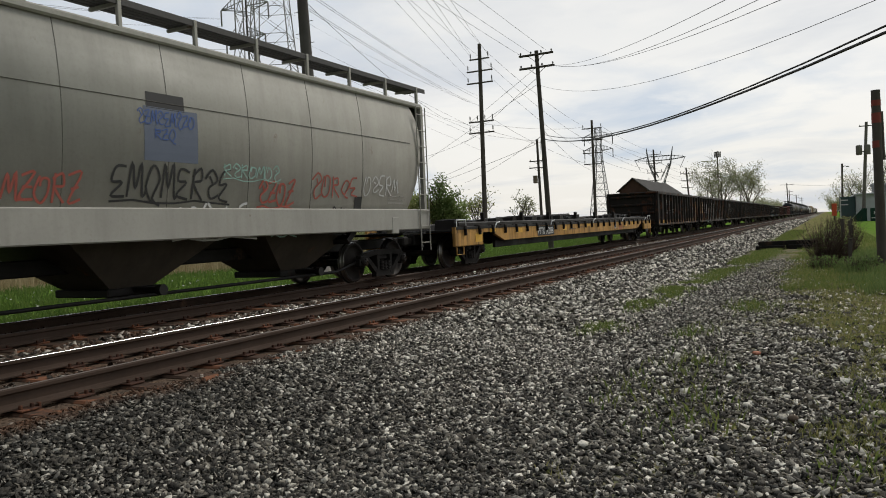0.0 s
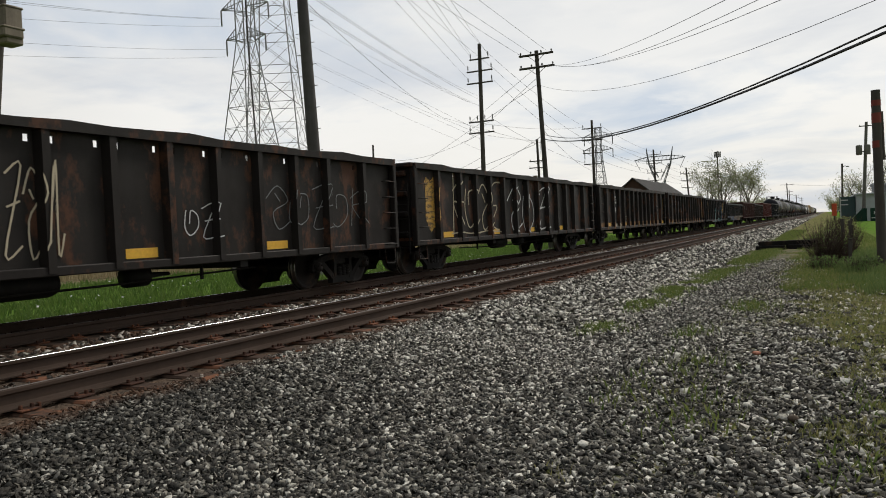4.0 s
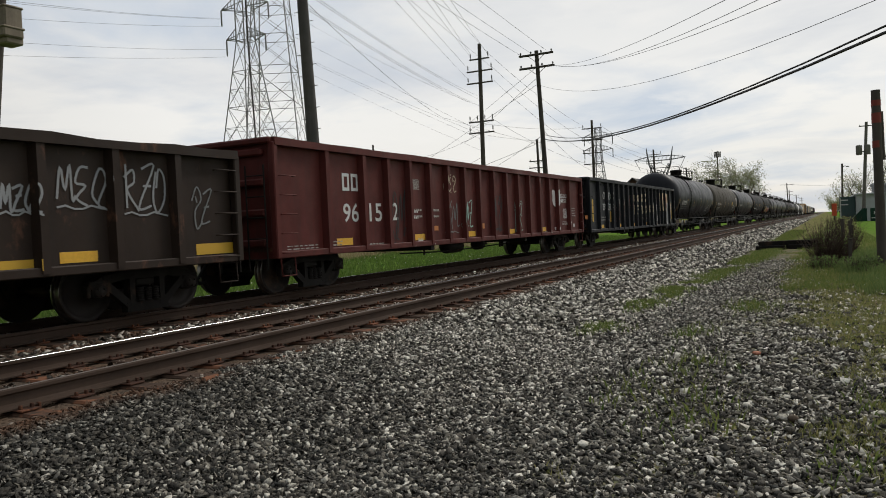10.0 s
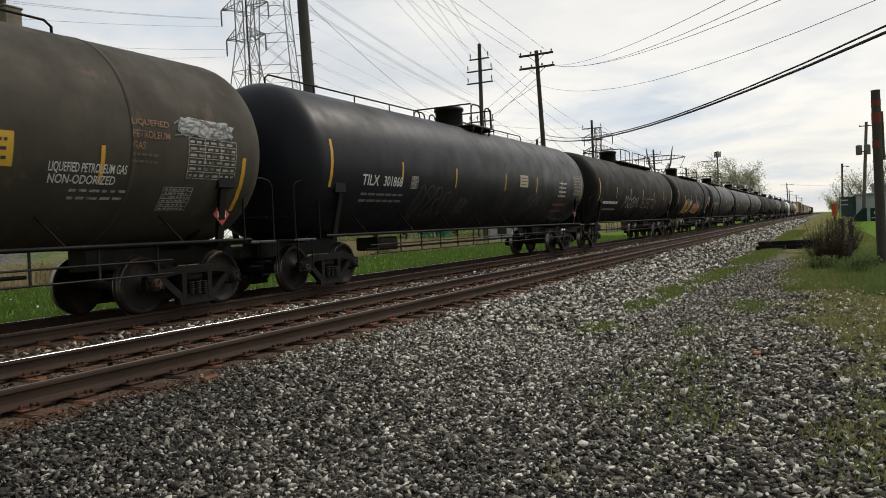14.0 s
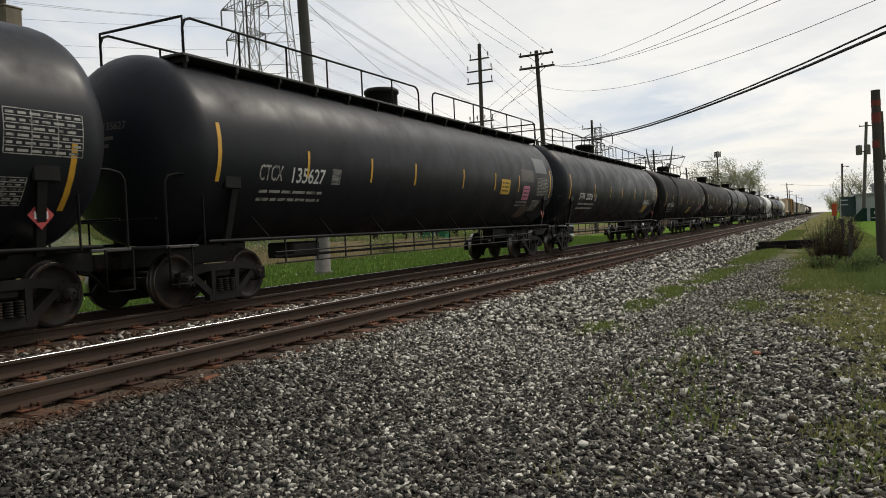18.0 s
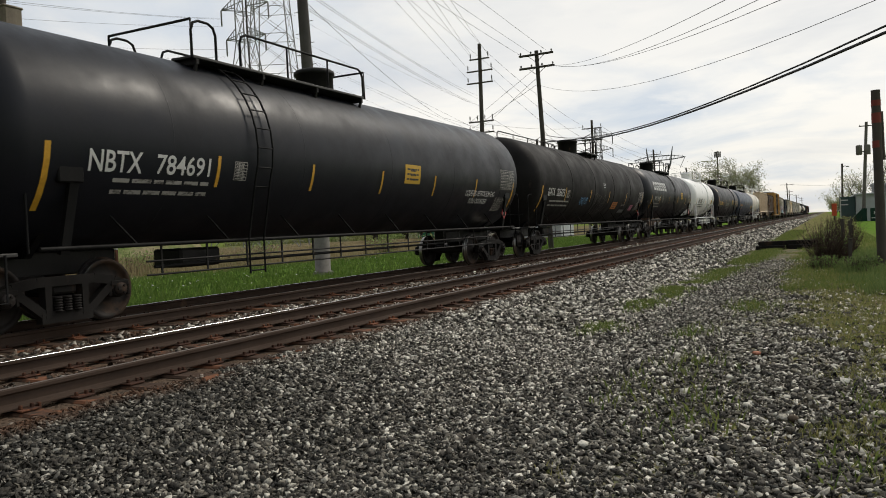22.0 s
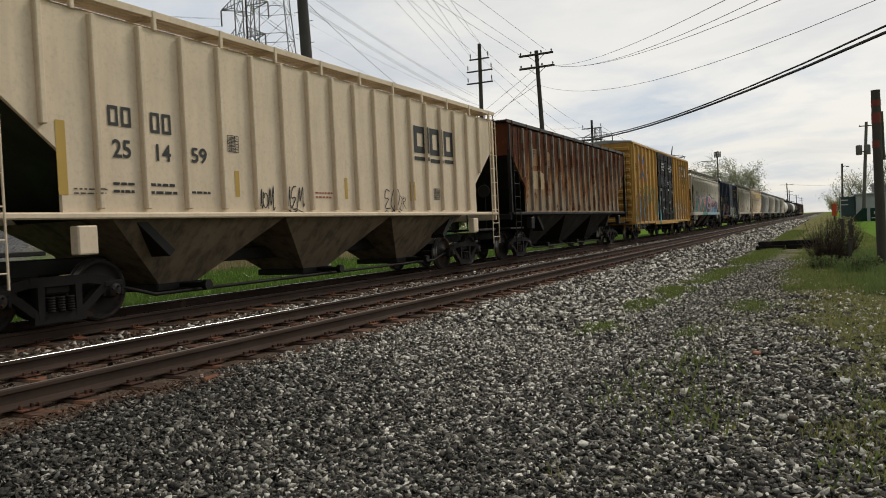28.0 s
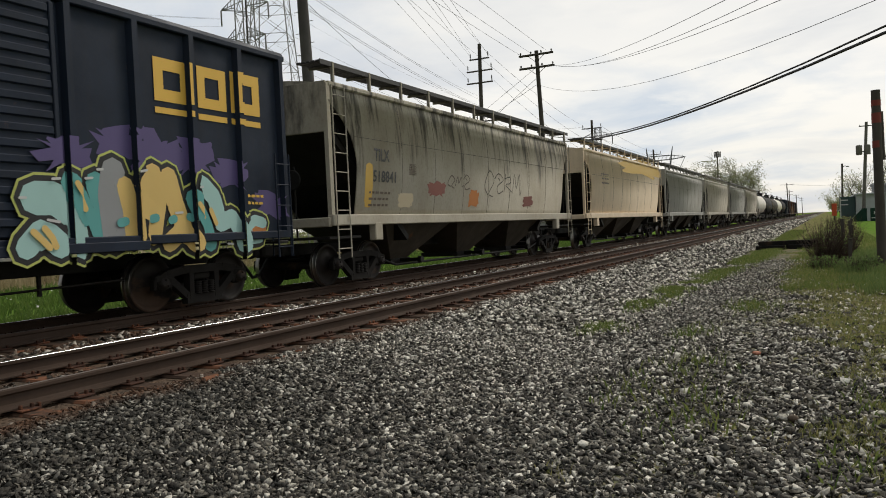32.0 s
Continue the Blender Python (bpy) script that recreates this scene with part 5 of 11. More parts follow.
    boxcar(611.9, 630.07, "yellow high box car with black plug doors and graffiti", "box_yellow", 5.28, 0.9, 19, (-2.55, 2.3), "box_door")
    hopper(631.7, 648.0, "pale beige covered hopper car with pink and green graffiti", "hopper_pale", "curved", 1.5, 4.3, 4.5)
    boxcar(649.3, 664.2, "navy blue box car with coloured graffiti along its sill", "box_navy", 4.5, 1.1, 14, (-0.4, 2.6), "box_navy", "box_navy", doorkind="slide")
    hopper(665.6, 682.0, "grey covered hopper car streaked with black", "hopper_soiled", "curved", 1.5, 4.25, 4.45)
    hopper(684.2, 700.8, "tan-grey covered hopper car with orange tint", "hopper_tan", "curved", 1.5, 4.25, 4.45)
    y = 702.6
    for k in range(4):
        hopper(y, y + 16.4, "pale grey covered hopper car", "hopper_pale" if k % 2 else "hopper_grey", "curved", 1.5, 4.25, 4.45)
        y += 18.3
    y += 0.9
    for k in range(5):
        tank(y, y + 14.5, "weathered tank car far down the train", ("tank_cream", "tank_sooty", "tank_olive", "tank_cream", "tank_sooty")[k])
        y += 17.2
    for k in range(5):
        boxcar(y, y + 15.5, "dark box car far down the train", ("box_navy", "gon_brown", "hopper_rust", "gon_brown", "box_navy")[k], 4.5, 1.0, 12, (-1.5, 1.5), "soot", "soot", doorkind="slide")
        y += 17.0


make_train()


# ---- poles, pylons and wires --------------------------------------------
MAT["pole_wood"] = paint("pole_wood", (0.10, 0.088, 0.077), 0.0, streak=0.5, dirt=(0.035, 0.028, 0.024), rough=0.9)
MAT["pole_steel"] = paint("pole_steel", (0.105, 0.097, 0.092), 0.1, (0.05, 0.042, 0.036), 0.3, rough=0.85)
MAT["pole_pale"] = paint("pole_pale", (0.20, 0.19, 0.17), 0.0, streak=0.4, dirt=(0.09, 0.08, 0.07), rough=0.9)
MAT["lattice"] = plain("lattice", (0.25, 0.25, 0.245), 0.6, 0.3)
MAT["lattice_far"] = plain("lattice_far", (0.16, 0.165, 0.17), 0.6, 0.4)
MAT["wire"] = plain("wire", (0.035, 0.035, 0.037), 0.6)
MAT["insulator"] = plain("insulator", (0.14, 0.13, 0.13), 0.4)
MAT["concrete"] = plain("concrete", (0.2, 0.185, 0.165), 0.9, 0.0, 0.3, 8.0)
MAT["drab_box"] = paint("drab_box", (0.24, 0.20, 0.15), 0.1, streak=0.4)


def utility_pole(base, top, r0, r1, label, arms=(), mat="pole_wood", post=0.0, brace=True, steps=False, n=12):
    """arms: (height, half length, insulators along it)."""
    base, top = Vector(base), Vector(top)
    p = root("utility_pole", base, label, "utility pole", "poles beside the railway")
    d = top - base
    part("shaft", Geo().tube([Vector((0, 0, -0.3))] + [d * k / 6 for k in range(7)], r0, n, r1), mat, p)
    for z, half, pins in arms:
        c = d * (z / d.z)
        a = part("cross_arm", Geo().box(c.x - half, c.x + half, c.y - 0.12 - 0.08, c.y - 0.12 + 0.04, z - 0.065, z + 0.065, 0.015), mat, p)
        if brace:
            g = Geo().beam((c.x - half * 0.5, c.y - 0.14, z - 0.03), (c.x, c.y - 0.12, z - 0.5), 0.03, 0.03)
            g.beam((c.x + half * 0.5, c.y - 0.14, z - 0.03), (c.x, c.y - 0.12, z - 0.5), 0.03, 0.03)
            part("brace", g, mat, a)
        for k in range(pins):
            x = c.x - half + 0.12 + k * (2 * half - 0.24) / max(pins - 1, 1)
            h = post or 0.16
            part("insulator", Geo().lathe([(0.02, 0.0), (0.03, h * 0.3), (0.065, h * 0.35), (0.05, h * 0.6), (0.065, h * 0.65), (0.045, h), (0.0, h + 0.02)], 2, (x, c.y - 0.14, z + 0.065), 8), "insulator", a)
    if steps:
        g = Geo()
        z = 2.0
        k = 0
        while z < d.z - 0.3:
            c = d * (z / d.z)
            s = 1 if k % 2 else -1
            g.tube([c, c + Vector((s * (r0 + 0.14), 0, 0.02))], 0.014, 5)
            z, k = z + 0.45, k + 1
        part("step_bolt", g, mat, p)
    return p


def box_on_pole(p, x, y, z0, z1, w, mat="drab_box", name="transformer"):
    t = part(name, Geo().box(x - w / 2, x + w / 2, y - w / 2, y + w / 2, z0, z1, 0.04), mat, p)
    part("lid", Geo().box(x - w / 2 - 0.02, x + w / 2 + 0.02, y - w / 2 - 0.02, y + w / 2 + 0.02, z1 - 0.03, z1 + 0.03, 0.02), mat, t)
    part("bracket", Geo().box(x - w * 0.8, x, y - 0.04, y + 0.04, (z0 + z1) / 2 - 0.06, (z0 + z1) / 2 + 0.06, 0.01), "insulator", t)


utility_pole((-29.87, 69.11, 0), (-29.65, 69.11, 19.43), 0.27, 0.17, "tall wooden pole with five crossarms", [(17.95, 1.05, 2), (16.8, 1.35, 2), (15.65, 1.37, 2), (11.9, 1.3, 4), (10.83, 1.33, 2)], post=0.55, brace=False)
utility_pole((-29.74, 109.03, 0), (-29.77, 109.03, 16.28), 0.25, 0.16, "tall wooden pole with four crossarms", [(15.1, 1.45, 2), (13.4, 1.5, 2), (11.57, 1.45, 4), (9.98, 1.33, 2)], post=0.5)
utility_pole((-29.34, 152.69, 0), (-29.75, 152.69, 15.2), 0.25, 0.16, "wooden pole with four crossarms", [(14.2, 1.45, 2), (12.5, 1.5, 2), (10.7, 1.45, 2), (9.2, 1.3, 2)], post=0.5)
utility_pole((-29.33, 193.94, 0), (-30.15, 193.94, 13.68), 0.25, 0.16, "wooden pole with crossarms, far off", [(12.4, 1.5, 2), (10.7, 1.5, 2), (9.0, 1.5, 2)], post=0.5)
utility_pole((-28.82, 236.14, 0), (-30.28, 236.14, 13.5), 0.25, 0.16, "wooden pole with crossarms, far off", [(12.2, 1.5, 2), (10.4, 1.5, 2)], post=0.5)
utility_pole((-16.13, 48, 0), (-16.58, 48, 12.95), 0.19, 0.125, "wooden pole with two crossarms carrying many wires", [(12.68, 1.17, 4), (11.85, 1.2, 4)])
p = utility_pole((-34.72, 100, 0), (-35.0, 100, 13.26), 0.22, 0.15, "wooden pole with crossarms and a transformer", [(10.3, 1.2, 3), (9.4, 1.3, 3)])
box_on_pole(p, -0.65, -0.2, 7.3, 8.3, 0.5)
utility_pole((-58.19, 95, 0), (-58.07, 95, 14.18), 0.2, 0.14, "bare wooden pole above trees", [(12.2, 0.35, 1), (9.6, 0.35, 1)], brace=False)
utility_pole((-102.31, 95, 0), (-103.23, 95, 13.93), 0.24, 0.17, "small wooden pole behind the embankment", [(13.3, 1.1, 3), (11.6, 1.0, 2)])
p = utility_pole((-19.0, 26.6, 0), (-19.5, 26.6, 15.4), 0.31, 0.2, "thick dark steel pole on a concrete foot", mat="pole_steel", steps=True, n=16)
part("foot", Geo().lathe([(0.42, -0.2), (0.42, 0.05), (0.39, 0.10), (0.33, 0.10), (0.33, 1.55), (0.32, 1.58)], 2, n=16), "concrete", p, "pale concrete sleeve round the foot")
p = utility_pole((-20.6, 13, 0), (-18.85, 13, 9.6), 0.24, 0.17, "dark wooden pole with a drab equipment box")
box_on_pole(p, 1.95, -0.1, 6.85, 7.8, 0.5, name="equipment_box")
box_on_pole(p, 1.99, -0.16, 7.0, 7.25, 0.56, name="equipment_door")
utility_pole((4.59, 122, 0), (5.32, 122, 13.76), 0.27, 0.19, "pale pole with transformers beside a metal shed", [(13.2, 0.9, 2)], mat="pole_pale", brace=False)
p = utility_pole((4.62, 121.8, 0), (4.64, 121.8, 1.0), 0.3, 0.29, "stump of a pale pole collar", mat="pole_pale")
tp = root("pole_transformer", (5.05, 121.5, 9.0), "grey pole transformers hung from a pole", "transformer")
part("can", Geo().lathe([(0.0, 0.0), (0.38, 0.03), (0.4, 0.1), (0.4, 1.25), (0.36, 1.35), (0.1, 1.4)], 2, (-0.75, 0, 0.2), 14), "pole_pale", tp)
part("can", Geo().lathe([(0.0, 0.0), (0.38, 0.03), (0.4, 0.1), (0.4, 1.25), (0.36, 1.35), (0.1, 1.4)], 2, (0.25, -0.2, 0.2), 14), "pole_pale", tp)
part("hanger", Geo().box(-0.9, 0.4, 0.1, 0.2, 0.6, 0.75, 0.02), "insulator", tp)
p = utility_pole((2.78, 165, 0), (2.93, 165, 10.55), 0.24, 0.17, "wooden pole with a street lamp")
part("lamp_arm", Geo().tube([(0.15, 0, 9.9), (0.6, 0, 10.1), (0.9, 0, 10.05)], 0.05).box(0.8, 1.3, -0.15, 0.15, 9.85, 10.05, 0.05), "pole_pale", p)
p = utility_pole((-27.07, 230, 0), (-27.11, 230, 20.05), 0.24, 0.16, "tall mast with antenna panels")
for k in range(6):
    a = k * 1.047
    part("antenna_panel", Geo().box(0.8 * math.cos(a) - 0.12, 0.8 * math.cos(a) + 0.12, 0.8 * math.sin(a) - 0.1, 0.8 * math.sin(a) + 0.1, 18.3, 19.9, 0.03), "pole_pale", p)
part("antenna_ring", Geo().lathe([(0.76, 18.7), (0.8, 18.75), (0.76, 18.8)], 2, n=12).beam((-0.76, 0, 18.75), (0.76, 0, 18.75), 0.1, 0.1), "pole_pale", p)
utility_pole((-13.03, 330, 0), (-13.58, 330, 13.28), 0.25, 0.18, "wooden pole far down the line", [(12.8, 2.4, 2)])
for y in (420, 520, 640):
    utility_pole((-16, y, 0), (-16.3, y, 13.0), 0.25, 0.18, "wooden pole far down the line", [(12.3, 1.6, 2), (10.8, 1.6, 2)])

# the cut-off post with red paint bands
stub = root("marker_post", (1.275, 23, 0), "cut-off wooden post with faded red paint bands", "post")
part("shaft", Geo().tube([(0, 0, -0.2), (-0.02, 0, 1.5), (-0.035, 0, 3.2), (-0.045, 0, 4.71)], 0.122, 16, 0.108), "pole_wood", stub)
part("second_stave", Geo().tube([(0.085, 0.05, 2.9), (0.07, 0.05, 3.2), (0.06, 0.05, 4.15)], 0.07, 12, 0.06), "pole_wood", stub)
MAT["red_band"] = decal("red_band", (0.24, 0.05, 0.04), 0.45, (0.10, 0.07, 0.055), 0.9)
for z0, z1 in ((4.30, 4.45), (3.86, 4.12), (3.22, 3.40)):
    part("painted_band", Geo().lathe([(0.1155, z0), (0.1145, z1)], 2, (-0.042, 0, 0), 16), "red_band", stub)


def lattice_tower(base, turn, side0, waist, top, label, mat="lattice", arms=(), riser=False):
    """Square steel lattice: four legs, belts and crossed braces."""
    t = root("transmission_tower", pose(*base, 0, 0, turn), label, "pylon", "pylons")
    zs = [0.0]
    step = side0 * 0.85
    while zs[-1] < top - 1.0:
        zs.append(min(zs[-1] + step, top))
        step = max(step * 0.87, 1.0)

    def half(z):
        return side0 / 2 + (waist / 2 - side0 / 2) * min(z / (top * 0.7), 1.0)

    corners = ((-1, -1), (1, -1), (1, 1), (-1, 1))
    for sx, sy in corners:
        g = Geo()
        for a, b in zip(zs, zs[1:]):
            g.beam((sx * half(a), sy * half(a), a), (sx * half(b), sy * half(b), b), 0.12, 0.12)
        part("leg", g, mat, t)
    for k in range(4):
        (ax, ay), (bx, by) = corners[k], corners[(k + 1) % 4]
        g = Geo()
        for i, (a, b) in enumerate(zip(zs, zs[1:])):
            ha, hb = half(a), half(b)
            g.beam((ax * ha, ay * ha, a), (bx * hb, by * hb, b), 0.045, 0.045)
            g.beam((bx * ha, by * ha, a), (ax * hb, ay * hb, b), 0.045, 0.045)
            g.beam((ax * hb, ay * hb, b), (bx * hb, by * hb, b), 0.07, 0.07)
            if i < 4:
                m = (a + b) / 2
                hm = half(m)
                g.beam((ax * hm, ay * hm, m), (bx * hm, by * hm, m), 0.045, 0.045)
                g.beam(((ax + bx) / 2 * ha, (ay + by) / 2 * ha, a), (ax * hm, ay * hm, m), 0.035, 0.035)
                g.beam(((ax + bx) / 2 * ha, (ay + by) / 2 * ha, a), (bx * hm, by * hm, m), 0.035, 0.035)
        part("bracing", g, mat, t)
    if riser:           # cables in a pipe up one leg
        g = Geo()
        for a, b in zip(zs, zs[1:]):
            g.beam((half(a) + 0.16, -half(a) - 0.16, a), (half(b) + 0.16, -half(b) - 0.16, b), 0.16, 0.16)
        part("riser_pipe", g, "pole_steel", t)
    for z, reach in arms:
        for s in (-1, 1):
            hz = half(z)
            g = Geo()
            tip = (s * reach, 0, z + 0.3)
            for sy in (-1, 1):
                g.beam((s * hz, sy * hz, z), tip, 0.1, 0.1)
                g.beam((s * hz, sy * hz, z + 1.3), tip, 0.08, 0.08)
                for k in range(1, 4):
                    u = k / 4
                    g.beam((s * (hz + (reach - hz) * u), sy * hz * (1 - u), z + 0.3 * u), (s * (hz + (reach - hz) * u), sy * hz * (1 - u), z + 1.3 - u), 0.05, 0.05)
            a = part("arm", g, mat, t)
            part("insulator_string", Geo().lathe([(0.05, -2.0), (0.10, -1.9), (0.10, -0.2), (0.05, 0.0)], 2, (tip[0], 0, tip[2]), 8), mat, a)
    return t


lattice_tower((-63.4, 75, 0), 4.2, 7.9, 1.65, 37, "grey lattice pylon with side arms", arms=((26.1, 2.9), (29.9, 3.5), (33.8, 3.0)), riser=True)
lattice_tower((-71.1, 90, 0), 26, 9.3, 3.4, 63, "grey lattice pylon standing close behind another", arms=((44.0, 6.0), (50.0, 5.0)))

lattice_tower((-45.1, 170, 0), 0, 4.6, 1.2, 23.5, "narrow lattice mast behind a wooden pole", "lattice_far", arms=((17.5, 3.2), (20.5, 3.2)))


def delta_tower(x, y, s, label):
    t = root("transmission_tower", (x, y, 0), label, "pylon", "pylons")
    g = Geo()
    W = 0.28
    for sx in (-1, 1):
        for sy in (-1, 1):
            g.beam((sx * 3.6 * s, sy * 3.6 * s, 0), (sx * 1.6 * s, sy * 1.2 * s, 16.2 * s), W, W)
            g.beam((sx * 1.6 * s, sy * 1.2 * s, 16.2 * s), (sx * 4.0 * s, sy * 0.8 * s, 22.6 * s), W, W)
            g.beam((sx * 4.0 * s, sy * 0.8 * s, 22.6 * s), (sx * 4.9 * s, 0, 28.9 * s), W * 0.8, W * 0.8)
            g.beam((sx * 0.6 * s, sy * 0.8 * s, 17.5 * s), (sx * 3.2 * s, sy * 0.8 * s, 22.6 * s), W * 0.7, W * 0.7)
        for k in range(5):
            z = 3.2 * k * s
            h0, h1 = (3.6 - 2 * k / 5) * s, (3.6 - 2 * (k + 1) / 5) * s
            g.beam((-h0, sx * h0, z), (h1, sx * h1, z + 3.2 * s), 0.14, 0.14).beam((h0, sx * h0, z), (-h1, sx * h1, z + 3.2 * s), 0.14, 0.14)
    part("body", g, "lattice_far", t)
    g = Geo()
    for sy in (-0.8, 0.8):
        g.beam((-9.5 * s, 0, 24.6 * s), (-4.2 * s, sy, 24.0 * s), W * 0.8, W * 0.8).beam((-4.2 * s, sy, 24.0 * s), (4.2 * s, sy, 24.0 * s), W * 0.8, W * 0.8).beam((4.2 * s, sy, 24.0 * s), (9.5 * s, 0, 24.6 * s), W * 0.8, W * 0.8)
        g.beam((-9.5 * s, 0, 24.6 * s), (-4.4 * s, sy, 25.6 * s), W * 0.7, W * 0.7).beam((-4.4 * s, sy, 25.6 * s), (4.4 * s, sy, 25.6 * s), W * 0.7, W * 0.7).beam((4.4 * s, sy, 25.6 * s), (9.5 * s, 0, 24.6 * s), W * 0.7, W * 0.7)
    for k in range(12):
        u = -8 + k * 1.45
        g.beam((u * s, 0, 24.1 * s), ((u + 0.7) * s, 0, 25.5 * s), 0.12, 0.12)
    part("cross_beam", g, "lattice_far", t)
    for x0 in (-9.3, -4.6, 4.6, 9.3):
        part("insulator_string", Geo().beam((x0 * s, 0, 24.5 * s), ((x0 + (1.9 if x0 < 0 else -1.9)) * s, 0, 20.6 * s), 0.16, 0.16), "lattice_far", t)


delta_tower(-56.2, 300, 1.0, "far lattice pylon with a wide cross beam")
delta_tower(-50, 560, 1.0, "distant lattice pylon in haze")


def wire(a, b, sag, r=0.014, label="thin overhead wire between poles", n=14):
    a, b = Vector(a), Vector(b)
    pts = []
    for i in range(n + 1):
        u = i / n
        q = a.lerp(b, u)
        q.z -= 4 * sag * u * (1 - u)
        pts.append(q)
    thing("overhead_wire", Geo().tube(pts, r, 5), "wire", label, "cable", "overhead wires")


def make_wires():
    def on(a, b, k):   # carry the line on past b
        a, b = Vector(a), Vector(b)
        return b + (b - a) * k
    wire((-16.22, 48, 7.15), (0.92, 14, 4.39), 0.68, 0.028, "thick black twisted cable sagging from a pole")
    wire((-16.21, 48, 7.45), (0.92, 14, 4.49), 0.8, 0.019, "thick black twisted cable sagging from a pole")
    wire((0.92, 14, 4.39), (6.5, 3, 4.85), 0.1, 0.028, "thick black twisted cable sagging from a pole")
    wire((0.92, 14, 4.49), (6.5, 3, 4.95), 0.1, 0.019, "thick black twisted cable sagging from a pole")
    for a, b, s in (((-15.52, 48, 11.87), (-1.64, 16, 5.82), 0.36), ((-15.45, 48, 11.87), (-1.05, 16, 5.72), 0.52), ((-15.58, 48, 11.87), (-0.66, 16, 5.65), 0.5), ((-16.45, 48, 10.7), (0.91, 16, 5.38), 0.9)):
        wire(a, b, s, 0.007)
        wire(b, on(a, b, 0.35), 0.0, 0.007)
    # from the two near poles to the viewer's side
    for a, b in (((-31.08, 69, 16.29), (-16.41, 26, 12.67)), ((-31.03, 69, 17.31), (-15.5, 26, 12.25)), ((-30.71, 69, 18.44), (-14.25, 26, 11.73)), ((-30.62, 69, 18.6), (-13.75, 26, 11.59)),
                 ((-28.67, 69, 18.32), (-13.63, 26, 11.57)), ((-28.67, 69, 18.15), (-13.08, 26, 11.5)), ((-28.51, 69, 17.09), (-15.88, 26, 12.29)),
                 ((-17.7, 48, 12.8), (-15.07, 26, 11.89)), ((-16.97, 48, 12.85), (-14.03, 26, 11.63)), ((-15.93, 48, 12.91), (-12.55, 26, 11.28))):
        wire(a, on(a, b, 0.5), 0.06, 0.009)
    # from the steel pole to the tall pole, and from the pylons behind it
    for a, b, s, r in (((-18.84, 26.6, 11.49), (-29.46, 69, 13.83), 0.25, 0.009), ((-18.59, 26.6, 11.42), (-29.45, 69, 14.15), 0.35, 0.009), ((-19.31, 26.6, 11.17), (-30.54, 69, 13.71), 0.25, 0.009),
                       ((-19.18, 26.6, 11.17), (-29.75, 69, 13.38), 0.25, 0.009), ((-19.26, 26.6, 11.43), (-33.88, 69, 12.72), 0.4, 0.012), ((-33.88, 69, 12.72), (-34.95, 100, 12.6), 0.0, 0.012), ((-62.95, 80, 31.81), (-31.2, 69, 14.03), 0.5, 0.008),
                       ((-63.15, 80, 28.79), (-29.87, 69, 10.96), 0.0, 0.01), ((-63.29, 80, 26.56), (-29.91, 69, 10.23), 0.15, 0.01), ((-63.27, 80, 26.88), (-29.62, 69, 10.57), 0.3, 0.01), ((-63.39, 80, 25.06), (-29.96, 69, 9.14), 0.2, 0.008)):
        wire(a, b, s, r)
    # from the near pylon's arms past the viewer's left
    for a, b in (((-67.12, 75, 29.31), (-55.7, 38, 20.6)), ((-67.12, 75, 29.2), (-59.8, 38, 21.44)), ((-66.91, 75, 28.29), (-59.93, 38, 20.14)), ((-66.65, 75, 25.36), (-60.12, 38, 18.27)), ((-66.72, 75, 24.45), (-60.23, 38, 17.14))):
        wire(a, b, 0.25, 0.013)
    for a, b in (((-28.66, 69.1, 18.3), (-30.98, 109, 15.5)), ((-28.48, 69.1, 17.1), (-30.97, 109, 13.7)), ((-28.48, 69.1, 15.9), (-30.96, 109, 11.9)), ((-28.66, 69.1, 12.1), (-30.95, 109, 10.2)), ((-31.1, 69.1, 12.1), (-31.1, 109, 15.4)), ((-31.1, 69.1, 11.0), (-31.0, 109, 13.6))):
        wire(a, b, 0.5, 0.014)
    for y0, y1 in ((109.0, 152.7), (152.7, 193.9), (193.9, 236.1)):
        k = 1.0 if y0 < 120 else 0.93
        for x in (-31.0, -28.4):
            for z in (15.3, 13.5, 11.7):
                wire((x, y0, z * k), (x - 0.4, y1, (z - 0.9) * k), 0.5, 0.016)
    for a, b, s in (((-16.59, 48, 11.9), (-27.64, 66, 12.7), 0.0), ((-16.7, 48, 11.14), (-28.0, 66, 11.17), 0.04), ((-16.64, 48, 10.76), (-32.18, 66, 9.45), 0.0), ((-16.4, 48, 7.43), (-28.08, 66, 6.99), 0.24), ((-16.42, 48, 7.06), (-40.61, 66, 5.68), 1.0),
                    ((-16.45, 48, 8.2), (-34.9, 100, 9.5), 0.6), ((-16.45, 48, 7.9), (-29.8, 109, 9.0), 0.5)):
        wire(a, b if b[1] > 90 else on(a, b, 0.7), s, 0.013)
    wire((-58.1, 95, 12.2), (-29.8, 69.1, 10.8), 1.2, 0.014)
    wire((-58.1, 95, 9.6), (-29.8, 69.1, 8.5), 1.6, 0.016)
    for z in (12.2, 11.0, 9.6):
        wire((-103, 95, z + 1.2), (-58.1, 95, z), 0.8, 0.02)
    wire((-13.5, 330, 12.9), (12, 330, 11.5), 0.5, 0.04)


make_wires()

# ---- embankment, buildings and odds and ends ----------------------------

